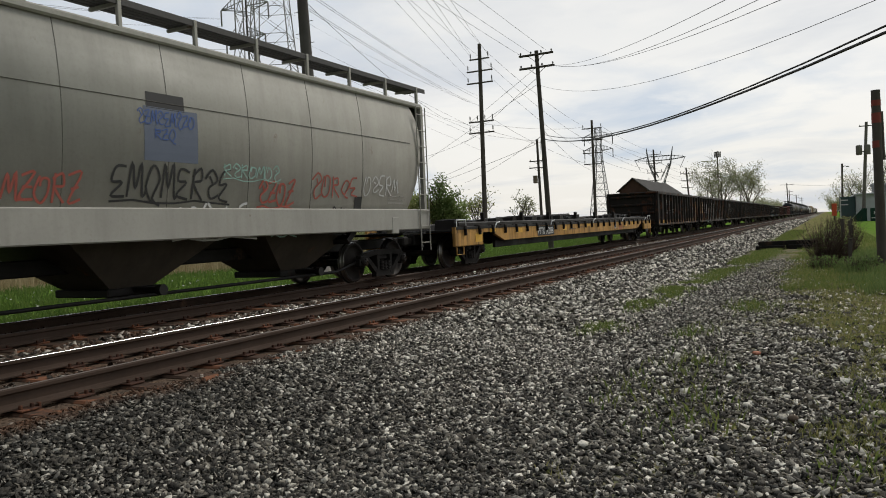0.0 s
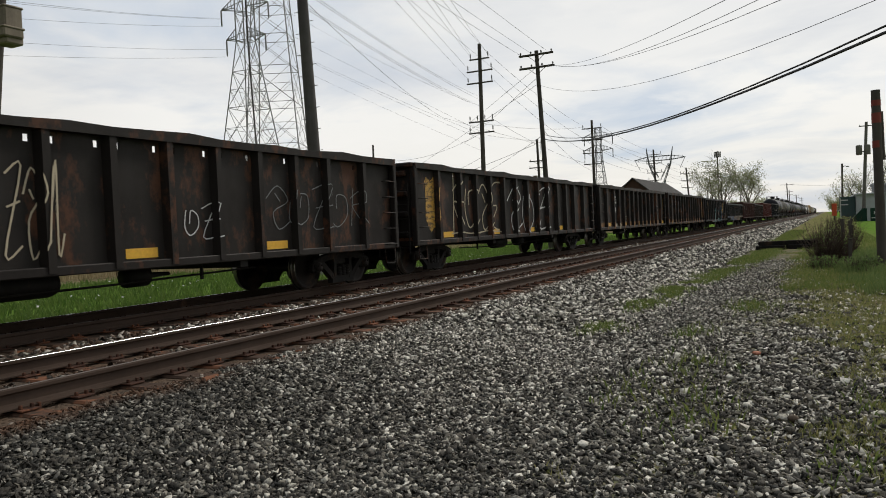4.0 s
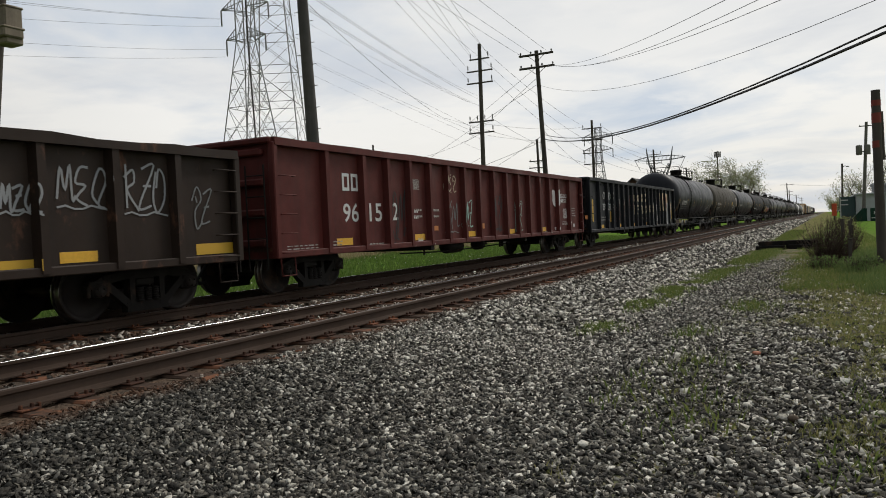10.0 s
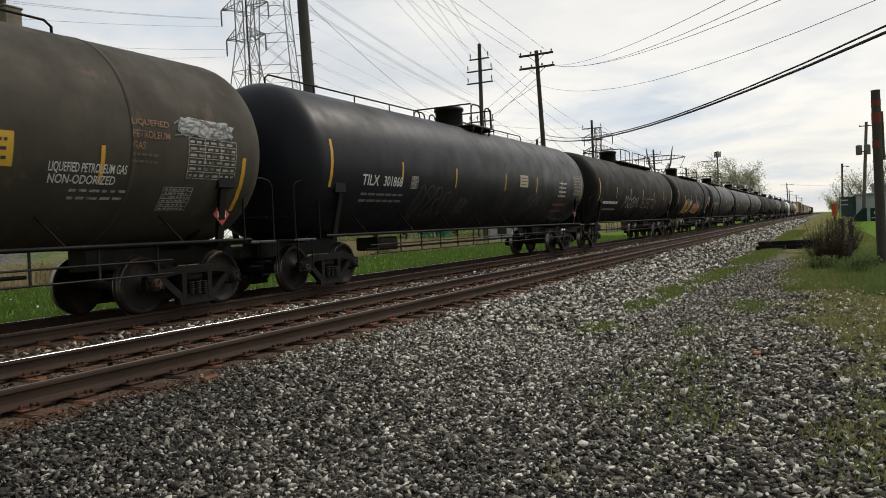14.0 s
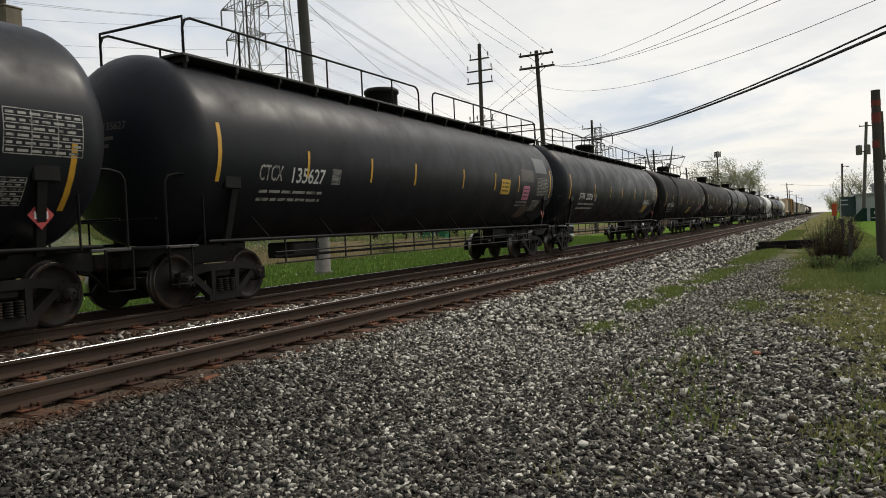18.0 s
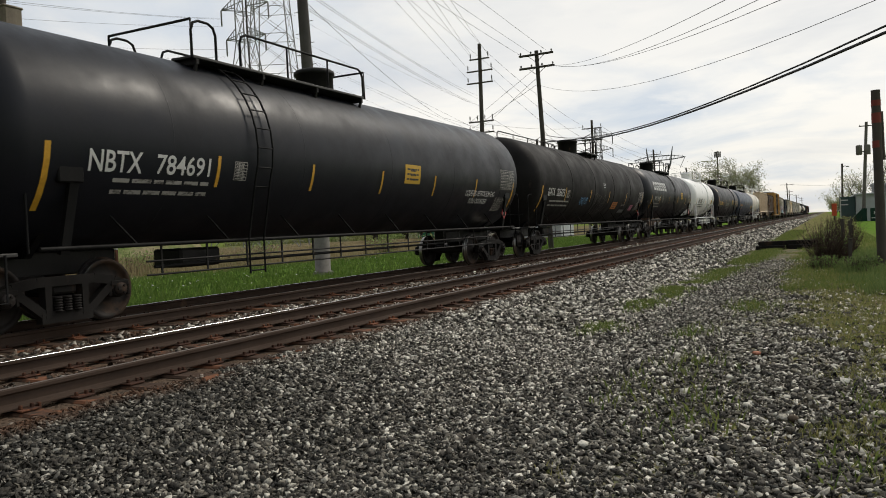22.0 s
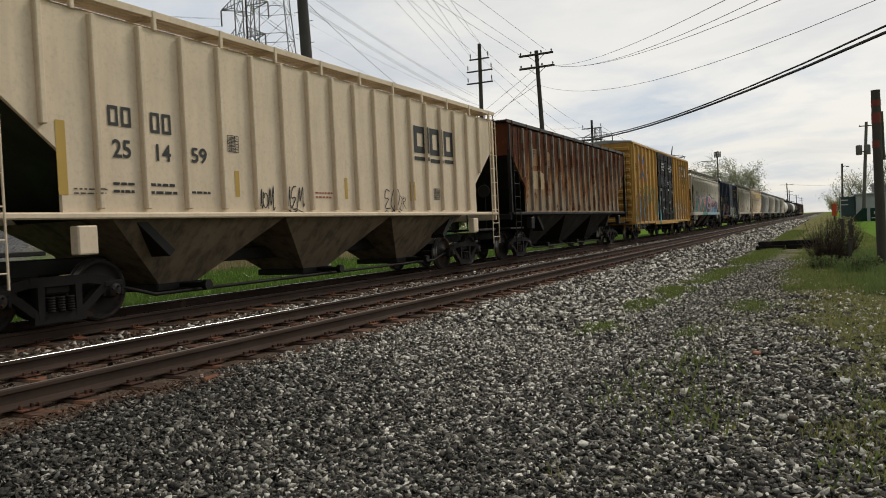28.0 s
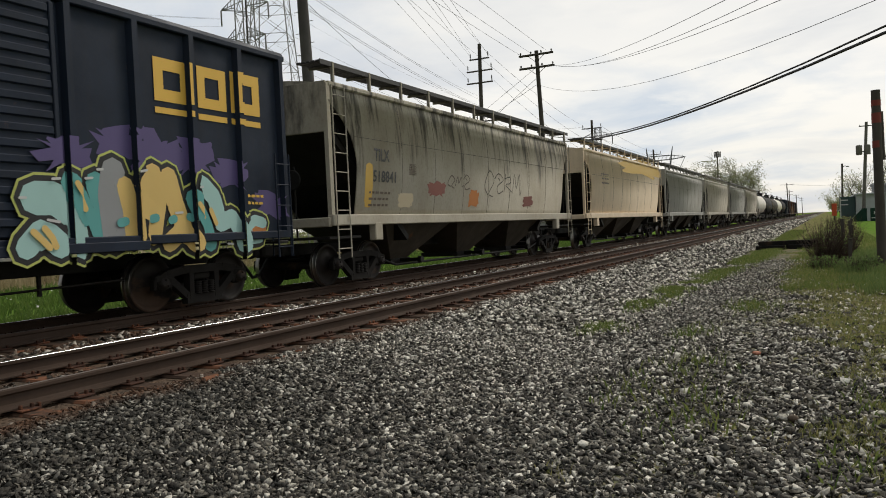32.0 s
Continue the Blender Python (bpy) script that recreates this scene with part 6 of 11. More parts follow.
def make_embankment():
    m, t, b = shader("embankment", 0.95, 0.0, 0.2)
    co = t.nodes.new("ShaderNodeTexCoord")
    pos = co.outputs["Object"]
    sep = t.nodes.new("ShaderNodeSeparateXYZ")
    link(t, pos, sep.inputs[0])
    n1, n2 = noise_of(t, pos, 0.35, 6), noise_of(t, pos, 2.5, 7)
    veg = blend(t, ranged(t, n2, 0.35, 0.65), (0.075, 0.125, 0.03), (0.16, 0.20, 0.06))
    veg = blend(t, ranged(t, n1, 0.45, 0.62), veg, (0.24, 0.21, 0.12))
    rock = blend(t, ranged(t, noise_of(t, pos, 5, 8), 0.3, 0.7), (0.06, 0.06, 0.06), (0.26, 0.25, 0.24))
    add = t.nodes.new("ShaderNodeMath")
    add.operation = "MULTIPLY_ADD"
    add.inputs[1].default_value = 3.0
    link(t, n1, add.inputs[0])
    link(t, sep.outputs["Z"], add.inputs[2])
    c = blend(t, ranged(t, add.outputs[0], 6.4, 7.4), rock, veg)
    sub = ranged(t, sep.outputs["X"], -55.0, -50.0)
    c = blend(t, sub, c, veg)
    link(t, c, b.inputs["Base Color"])
    bumped(t, b, n2, 0.8, 0.25)
    nx, ny = 90, 36
    xs, us = np.linspace(-150, -45.5, nx), np.linspace(0, 1, ny)
    rng = np.random.default_rng(4)
    crest = np.interp(xs, [-150, -90, -71.7, -63.6, -56.3, -51.7, -47.9, -46.5, -45.5], [16, 14.5, 11.5, 9.6, 7.5, 5.2, 3.0, 1.2, -0.2])
    verts = []
    for u in us:
        for x, c in zip(xs, crest):
            y = 30 + u * 44
            k = min(max((y - 32) / 16, 0), 1) if y < 50 else min(max((74 - y) / 18, 0), 1)
            k = k * k * (3 - 2 * k)
            z = c * k - 0.15 + rng.uniform(-0.12, 0.12) * (k > 0.02)
            verts.append((x * max(1.0, y / 48), y + rng.uniform(-0.2, 0.2), z))
    faces = [(j * nx + i, j * nx + i + 1, (j + 1) * nx + i + 1, (j + 1) * nx + i) for j in range(ny - 1) for i in range(nx - 1)]
    g = Geo().add(verts, faces, True)
    thing("embankment", g, m, "grassy embankment with loose grey rock on its flank", "embankment", kind="structure")


make_embankment()


def siding_mat(name, col, pitch=0.2):
    m, t, b = shader(name, 0.5, 0.0)
    v = coords(t)
    w = t.nodes.new("ShaderNodeTexWave")
    w.inputs["Scale"].default_value = 1.0 / pitch / 2
    w.inputs["Distortion"].default_value = 0.0
    link(t, v, w.inputs["Vector"])
    n = noise_of(t, v, 1.5, 6)
    c = blend(t, ranged(t, n, 0.3, 0.7), col, tuple(k * 0.8 for k in col))
    link(t, c, b.inputs["Base Color"])
    bumped(t, b, w.outputs["Color"], 0.6, 0.03)
    return m


MAT["shed_white"] = siding_mat("shed_white", (0.50, 0.52, 0.55))
MAT["shed_teal"] = siding_mat("shed_teal", (0.05, 0.095, 0.10))
MAT["dark_brick"] = paint("dark_brick", (0.085, 0.045, 0.035), 0.1, streak=0.3)
MAT["shingle"] = paint("shingle", (0.075, 0.07, 0.066), 0.0, streak=0.4, rough=0.9)
MAT["dump_green"] = paint("dump_green", (0.012, 0.05, 0.035), 0.1)
MAT["bin_green"] = paint("bin_green", (0.03, 0.22, 0.12), 0.05)
MAT["dark_glass"] = plain("dark_glass", (0.03, 0.035, 0.04), 0.15)
MAT["orange_sign"] = plain("orange_sign", (0.62, 0.09, 0.03), 0.6)

shed = root("metal_shed", (3.85, 125, 0), "pale grey corrugated metal shed", "shed")
part("wall", Geo().box(0, 36, 0, 0.2, 0, 3.75, 0.02).box(0, 0.2, 0.2, 26, 0, 3.75, 0.02).box(35.8, 36, 0.2, 26, 0, 3.75, 0.02), "shed_white", shed)
part("roof", Geo().box(-0.2, 36.2, -0.25, 26.2, 3.75, 3.98, 0.03), "shed_white", shed)
for x in (2.6, 4.2, 7.0):
    part("roof_vent", Geo().lathe([(0.35, 3.95), (0.35, 4.9), (0.55, 4.95), (0.55, 5.3), (0.2, 5.5)], 2, (x, 6, 0), 12), "galvanised", shed)
part("upper_block", Geo().box(4.2, 14, 4, 16, 3.9, 5.6, 0.03), "shed_white", shed)
part("door", Geo().box(4.5, 7.5, -0.05, 0.02, 0, 3.0, 0.02), "shed_teal", shed)
annex = root("shed_annex", (1.95, 126, 0), "dark teal lean-to beside a metal shed", "shed")
part("wall", Geo().box(0, 1.86, 0, 0.2, 0, 3.45, 0.02).box(0, 0.2, 0.2, 14, 0, 3.45, 0.02), "shed_teal", annex)
part("roof", Geo().box(-0.1, 1.86, -0.15, 14, 3.45, 3.6, 0.02), "shed_teal", annex)
part("trim", Geo().box(-0.12, -0.02, -0.05, 0.1, 0.3, 3.4, 0.01).box(-0.12, 0.9, -0.06, 0.0, 2.4, 2.55, 0.01).box(-0.12, 0.9, -0.06, 0.0, 3.05, 3.2, 0.01), "white_rail", annex)
dump = root("dumpster", (3.05, 119.5, 0), "dark green steel rubbish skip on grass", "dumpster")
part("body", Geo().prism([(0, 0.05), (1.9, 0.05), (1.9, 1.75), (1.35, 1.75), (0, 0.35)], 1, 0, 1.7), "dump_green", dump)
part("lid", Geo().box(1.3, 1.95, -0.03, 1.73, 1.75, 1.82, 0.02), "dump_green", dump)
bx = root("meter_cabinet", (5.35, 119, 0), "dark green cabinet with a white notice", "cabinet")
part("body", Geo().box(0, 1.3, 0, 0.9, 0, 1.8, 0.03), "dump_green", bx)
part("notice", Geo().box(0.4, 0.95, -0.02, -0.004, 1.0, 1.35, 0.004), "white_letter", bx)
part("sill_plate", Geo().box(0.1, 1.2, -0.02, -0.004, 0.42, 0.52, 0.004), "white_letter", bx)

house = root("gabled_building", (-28.9, 130, 0), "dark brick building with a grey shingled hip roof", "building")
part("wall", Geo().prism([(-2.3, 0), (2.3, 0), (2.3, 6.7), (0, 8.5), (-2.3, 6.7)], 1, 0, 30), "dark_brick", house)
part("roof", Geo().add([(-2.75, -0.4, 6.5), (-2.75, 34, 6.5), (0, 31, 8.75), (0, -0.4, 8.75)], [(0, 1, 2, 3)]).add([(2.75, -0.4, 6.5), (2.75, 34, 6.5), (0, 31, 8.75), (0, -0.4, 8.75)], [(0, 3, 2, 1)])
     .add([(-2.75, 34, 6.5), (2.75, 34, 6.5), (0, 31, 8.75)], [(0, 1, 2)]).add([(-2.75, -0.4, 6.35), (-2.75, -0.4, 6.55), (0, -0.4, 8.8), (2.75, -0.4, 6.55), (2.75, -0.4, 6.35), (0, -0.4, 8.6)], [(0, 5, 2, 1), (5, 4, 3, 2)]), "shingle", house)
for x in (-1.2, 1.2):
    w = part("window", Geo().box(x - 0.45, x + 0.45, -0.06, 0.0, 4.2, 5.8, 0.02), "white_rail", house)
    part("pane", Geo().box(x - 0.36, x + 0.36, -0.075, -0.064, 4.3, 5.7, 0.003), "dark_glass", w)

white = root("white_shed", (-36.6, 86, -0.2), "low white shed beyond the tracks", "shed")
part("wall", Geo().box(0, 9, 0, 5, 0, 2.1, 0.02), "shed_white", white)
part("roof", Geo().prism([(-0.2, 2.1), (5.2, 2.1), (2.5, 3.0)], 0, -0.2, 9.2), "shingle", white)
for k in range(3):
    part("window", Geo().box(1.0 + 2.6 * k, 2.2 + 2.6 * k, -0.04, 0.0, 0.9, 1.7, 0.01), "dark_glass", white)
for k, x in enumerate((-59.6, -56.9)):
    bn = root("waste_container", (x, 110, -0.1), "bright green waste container on grass", "container", "green containers")
    part("body", Geo().prism([(0.1, 0.05), (2.3, 0.05), (2.4, 1.5), (0, 1.5)], 1, 0, 1.8), "bin_green", bn)
    part("lid", Geo().box(-0.05, 2.45, -0.05, 1.85, 1.5, 1.62, 0.03), "bin_green", bn)
    part("notice", Geo().box(0.3, 0.8, -0.015, -0.003, 0.7, 1.3, 0.003), "white_letter", bn)
sign = root("orange_marker", (0.5, 60, 0), "orange warning board on a post", "sign")
part("post", Geo().box(-0.04, 0.04, -0.04, 0.04, -0.1, 1.6, 0.01), "pole_wood", sign)
part("board", Geo().box(-0.16, 0.16, -0.06, -0.04, 1.3, 2.15, 0.01), "orange_sign", sign)
for x, y, h, tilt in ((0.58, 25.6, 0.78, 2), (0.47, 26.6, 1.35, -2), (0.75, 30.5, 1.1, 1), (0.9, 36.0, 1.2, -3), (1.05, 43.0, 1.2, 2)):
    fp = root("fence_post", pose(x, y, 0, 0, tilt, 0), "dark weathered fence post in weeds", "post", "fence posts")
    part("shaft", Geo().box(-0.05, 0.05, -0.05, 0.05, -0.2, h, 0.012), "pole_wood", fp)
    part("cap", Geo().box(-0.055, 0.055, -0.055, 0.055, h - 0.02, h + 0.02, 0.01), "pole_wood", fp)
for x, y, rz, dz in ((-2.3, 37.6, 5, 0), (-1.05, 37.9, -4, 0), (-2.2, 37.75, 7, 0.2), (-1.0, 38.1, -2, 0.2)):
    thing("old_sleeper", Geo().box(-0.62, 0.62, -0.13, 0.13, 0, 0.2, 0.02), "running_gear", "blackened old timber sleeper dumped on gravel", "timber", "dumped timbers", at=pose(x, y, dz, 0, 0, rz))
post = root("rusty_stake", (-30.0, 25.5, 0), "rusty steel stake in dry grass", "post")
part("shaft", Geo().box(-0.06, 0.06, -0.06, 0.06, -0.2, 1.35, 0.01), "rust_deep", post)
part("cap", Geo().box(-0.07, 0.07, -0.07, 0.07, 1.35, 1.42, 0.01), "galvanised", post)


# ---- trees, weeds, stones ----------------------------------------------
def leaf_mat(name, a, b):
    m, t, bs = shader(name, 0.7, 0.0, 0.2)
    g = t.nodes.new("ShaderNodeNewGeometry")
    c = blend(t, g.outputs["Random Per Island"], a, b)
    link(t, c, bs.inputs["Base Color"])
    thin, mix = t.nodes.new("ShaderNodeBsdfTranslucent"), t.nodes.new("ShaderNodeMixShader")
    link(t, c, thin.inputs["Color"])
    mix.inputs["Fac"].default_value = 0.45
    link(t, bs.outputs[0], mix.inputs[1])
    link(t, thin.outputs[0], mix.inputs[2])
    link(t, mix.outputs[0], t.nodes["Material Output"].inputs["Surface"])
    return m


MAT["leaf_spring"] = leaf_mat("leaf_spring", (0.19, 0.27, 0.085), (0.33, 0.4, 0.16))
MAT["leaf_young"] = leaf_mat("leaf_young", (0.21, 0.25, 0.085), (0.35, 0.35, 0.16))
MAT["leaf_dark"] = leaf_mat("leaf_dark", (0.095, 0.15, 0.045), (0.18, 0.23, 0.085))
# leaves lightened and greyed: distance haze put into the colour
MAT["leaf_haze"] = leaf_mat("leaf_haze", (0.26, 0.29, 0.17), (0.4, 0.4, 0.26))
MAT["bark"] = paint("bark", (0.075, 0.06, 0.05), 0.0, streak=0.4, rough=0.95)
# bark of far trees, paled in colour to stand for haze
MAT["bark_haze"] = paint("bark_haze", (0.21, 0.18, 0.145), 0.0, streak=0.3, dirt=(0.11, 0.095, 0.08), rough=0.95)
MAT["twig"] = leaf_mat("twig", (0.06, 0.04, 0.032), (0.12, 0.085, 0.065))
MAT["grass_dull"] = leaf_mat("grass_dull", (0.135, 0.17, 0.045), (0.34, 0.31, 0.14))
MAT["grass_meadow"] = leaf_mat("grass_meadow", (0.06, 0.12, 0.02), (0.145, 0.205, 0.05))
MAT["grass_strip"] = leaf_mat("grass_strip", (0.085, 0.145, 0.028), (0.235, 0.255, 0.085))
MAT["grass_rank"] = leaf_mat("grass_rank", (0.13, 0.2, 0.045), (0.3, 0.28, 0.12))
MAT["grass_dry"] = leaf_mat("grass_dry", (0.24, 0.19, 0.1), (0.42, 0.35, 0.21))
MAT["petal"] = plain("petal", (0.75, 0.75, 0.7), 0.7)


def fast_mesh(name, verts, faces, mat, smooth=False):
    """A big mesh from arrays; faces all have the same number of corners."""
    me = bpy.data.meshes.new(name)
    nv, (nf, k) = len(verts), faces.shape
    me.vertices.add(nv)
    me.vertices.foreach_set("co", np.ascontiguousarray(verts, dtype=np.float32).ravel())
    me.loops.add(nf * k)
    me.loops.foreach_set("vertex_index", np.ascontiguousarray(faces, dtype=np.int32).ravel())
    me.polygons.add(nf)
    me.polygons.foreach_set("loop_start", np.arange(0, nf * k, k, dtype=np.int32))
    if smooth:
        me.polygons.foreach_set("use_smooth", np.ones(nf, dtype=bool))
    me.update(calc_edges=True)
    me.materials.append(MAT[mat])
    return me


def leaves(centres, size, rng):
    """Small four-cornered leaves, turned every way."""
    n = len(centres)
    a = rng.normal(size=(n, 3))
    a /= np.linalg.norm(a, axis=1)[:, None]
    b = np.cross(a, rng.normal(size=(n, 3)))
    b /= np.linalg.norm(b, axis=1)[:, None]
    s = (size * rng.uniform(0.6, 1.4, n))[:, None]
    v = np.stack([centres - a * s, centres - b * s * 0.55, centres + a * s, centres + b * s * 0.55], 1)
    return v.reshape(-1, 3), np.arange(4 * n).reshape(-1, 4)


def tree(x, y, height, spread, label, mat="leaf_spring", count=2600, leaf=0.16, seed=1, trunk=0.16, bare=0.0, upright=False, depth=3, name="tree", fork=0.28, bark="bark"):
    rng = np.random.default_rng(seed)
    pr = random.Random(seed)
    t = root(name, (x, y, float(ground_height(np.array([x]), np.array([y]))[0])), label, "tree", "trees")
    g = Geo()
    tips = []

    def limb(p, d, length, r, level):
        pts, q, dd = [p], p, d.normalized()
        for i in range(3):
            dd = (dd + Vector((pr.uniform(-0.22, 0.22), pr.uniform(-0.22, 0.22), pr.uniform(-0.05, 0.16)))).normalized()
            q = q + dd * length / 3
            pts.append(q)
        g.tube(pts, r, 6 if level < 2 else 4, r * 0.62)
        tips.append((pts[2], length))
        tips.append((pts[3], length))
        if level < depth:
            for k in range(pr.randint(3, 4)):
                a = pr.uniform(0, 6.283)
                out = Vector((math.cos(a), math.sin(a), pr.uniform(0.25, 0.9) + (0.7 if upright else 0)))
                limb(pts[pr.randint(1, 3)], dd * 0.7 + out, length * pr.uniform(0.55, 0.75), r * 0.52, level + 1)

    base = Vector((0, 0, -0.1))
    crown0 = height * fork
    g.tube([base, Vector((0.03 * height * pr.uniform(-1, 1), 0, crown0 * 0.6)), Vector((0.04 * height * pr.uniform(-1, 1), 0, crown0))], trunk, 9, trunk * 0.75)
    for k in range(5 if not upright else 7):
        a = k * 1.256 + pr.uniform(-0.4, 0.4)
        out = Vector((math.cos(a) * spread / height * 1.6, math.sin(a) * spread / height * 1.6, pr.uniform(0.7, 1.1)))
        limb(Vector((0, 0, crown0 * pr.uniform(0.75, 1.0))), out, height * pr.uniform(0.28, 0.4), trunk * 0.5, 1)
    limb(Vector((0, 0, crown0)), Vector((0, 0, 1)), height * 0.42, trunk * 0.6, 1)
    part("trunk", g, bark, t)
    c = np.array([tuple(p) for p, _ in tips])
    l = np.array([k for _, k in tips])
    pick = rng.integers(0, len(c), count)
    pos = c[pick] + rng.normal(size=(count, 3)) * (l[pick, None] * 0.28)
    pos[:, 2] = np.clip(pos[:, 2], crown0 * 0.6, height)
    v, f = leaves(pos, leaf, rng)
    part("crown", fast_mesh("crown", v, f, mat), mat, t)
    return t


def make_trees():
    tree(-58.6, 95, 7.2, 3.4, "bushy green tree in young leaf", "leaf_spring", 5200, 0.2, 1, fork=0.12)
    tree(-54.6, 97, 8.0, 4.2, "bushy green tree in young leaf", "leaf_spring", 5600, 0.2, 2, fork=0.12)
    tree(-51.4, 96, 7.7, 3.8, "bushy tree in young leaf", "leaf_young", 4600, 0.2, 3, fork=0.12)
    tree(-48.3, 95, 9.2, 2.7, "dense dark tree with a pointed crown", "leaf_dark", 5200, 0.17, 4, upright=True, fork=0.14)
    tree(-46.4, 97, 6.0, 2.6, "low bushy tree in green leaf", "leaf_spring", 2600, 0.2, 5, fork=0.12)
    tree(-42.6, 96, 7.2, 2.6, "sparse pale tree just coming into leaf", "leaf_young", 700, 0.14, 6)
    tree(-35.6, 95, 6.3, 2.2, "sparse pale tree just coming into leaf", "leaf_haze", 500, 0.14, 7)
    tree(-22.6, 200, 15.3, 5.0, "tall bare tree with a few new leaves", "leaf_haze", 3600, 0.16, 8, 0.28, depth=4, bark="bark_haze")
    tree(-17.0, 203, 15.8, 5.6, "tall bare tree with a few new leaves", "leaf_haze", 3600, 0.16, 9, 0.28, depth=4, bark="bark_haze")
    tree(-26.5, 206, 13.0, 4.0, "tall bare tree with a few new leaves", "leaf_haze", 1800, 0.16, 10, 0.2, depth=4, bark="bark_haze")
    tree(5.0, 158, 9.5, 4.2, "leafless tree behind a metal shed", "leaf_haze", 1800, 0.11, 11, 0.17)
    tree(9.6, 162, 10.5, 4.6, "leafless tree behind a metal shed", "leaf_haze", 1800, 0.11, 12, 0.17)
    tree(15.0, 165, 10.0, 4.6, "leafless tree behind a metal shed", "leaf_young", 1800, 0.11, 13, 0.17)
    tree(3.0, 200, 9.0, 3.6, "scrubby tree beside the railway", "leaf_haze", 1500, 0.13, 14, 0.15, fork=0.12)
    tree(2.2, 250, 8.0, 3.4, "scrubby tree beside the railway", "leaf_young", 1500, 0.14, 15, 0.15, fork=0.12)
    rng = random.Random(9)
    for k in range(16):
        y = 300 + k * 34 + rng.uniform(-10, 10)
        tree(rng.uniform(-36, -20) - k * 0.8, y, rng.uniform(8, 14), 4.0, "hazy tree far down the line", "leaf_haze", 420, 0.45, 30 + k, 0.25, depth=2)
        if k % 2 == 0:
            tree(rng.uniform(4, 12), y, rng.uniform(7, 11), 3.6, "hazy tree far down the line", "leaf_haze", 420, 0.42, 60 + k, 0.22, depth=2)


def shrub(x, y, r, h, label, seed, twigs=240, count=900, mat="leaf_dark", leaf=0.035):
    """A tangle of thin stems with leaves low down."""
    pr, rng = random.Random(seed), np.random.default_rng(seed)
    t = root("shrub", (x, y, float(ground_height(np.array([x]), np.array([y]))[0])), label, "shrub", "shrubs")
    g = Geo()
    for k in range(twigs):
        a, d = pr.uniform(0, 6.283), r * math.sqrt(pr.random()) * 0.8
        p = Vector((math.cos(a) * d, math.sin(a) * d, -0.03))
        dd = Vector((pr.uniform(-0.5, 0.5), pr.uniform(-0.5, 0.5), 1)).normalized()
        hh = h * pr.uniform(0.5, 1.05)
        pts = [p]
        for i in range(4):
            dd = (dd + Vector((pr.uniform(-0.3, 0.3), pr.uniform(-0.3, 0.3), pr.uniform(-0.1, 0.15)))).normalized()
            pts.append(pts[-1] + dd * hh / 4)
        g.tube(pts, 0.008, 3, 0.003)
    part("stem_tangle", g, "twig", t)["kind"] = "stuff"
    n = count
    ang, d = rng.uniform(0, 6.283, n), r * np.sqrt(rng.random(n))
    pos = np.stack([np.cos(ang) * d, np.sin(ang) * d, h * rng.random(n) ** 1.7 * 0.8], 1)
    v, f = leaves(pos, leaf, rng)
    part("foliage", fast_mesh("foliage", v, f, mat), mat, t)


def make_shrubs():
    shrub(-0.12, 25.6, 0.26, 1.55, "leafless brown shrub tangled beside an old fence", 1, 190, 160)
    shrub(0.28, 26.4, 0.3, 1.25, "leafless brown shrub tangled beside an old fence", 2, 170, 160)
    shrub(-0.1, 24.0, 0.45, 0.5, "low green weeds below a shrub", 3, 120, 500, "leaf_dark", 0.035)
    shrub(0.4, 29.5, 0.4, 1.0, "leafless brown shrub tangled beside an old fence", 4, 130, 200)
    shrub(0.65, 33.0, 0.5, 1.1, "leafless brown shrub tangled beside an old fence", 5, 150, 200)
    shrub(-0.75, 38.6, 0.75, 0.5, "low brown brush on a heap of soil", 6, 260, 200)
    shrub(0.75, 22.4, 0.5, 0.55, "low weeds round a fence post", 7, 160, 1200, "leaf_dark", 0.035)
    for k in range(8):
        shrub(0.4 + 0.12 * k, 37 + 5.5 * k, 0.9, 1.1 + 0.2 * (k % 3), "leafless brown shrub along the fence line", 10 + k, 200, 500, "leaf_young", 0.05)
    for k in range(14):
        shrub(-100 + 4.7 * k, 114 + (k % 3), 3.4, 2.5 + 0.5 * (k % 3), "hedge of green and brown bushes behind the sheds", 70 + k, 60, 1500, ("leaf_young", "leaf_spring", "leaf_haze")[k % 3], 0.17)
    for k in range(9):
        shrub(-31 + 1.2 * (k % 3), 22 + 5 * k, 1.2, 1.0 + 0.4 * (k % 2), "dry brown brush beyond the tracks", 30 + k, 160, 500, "leaf_spring" if k % 2 else "leaf_young", 0.07)


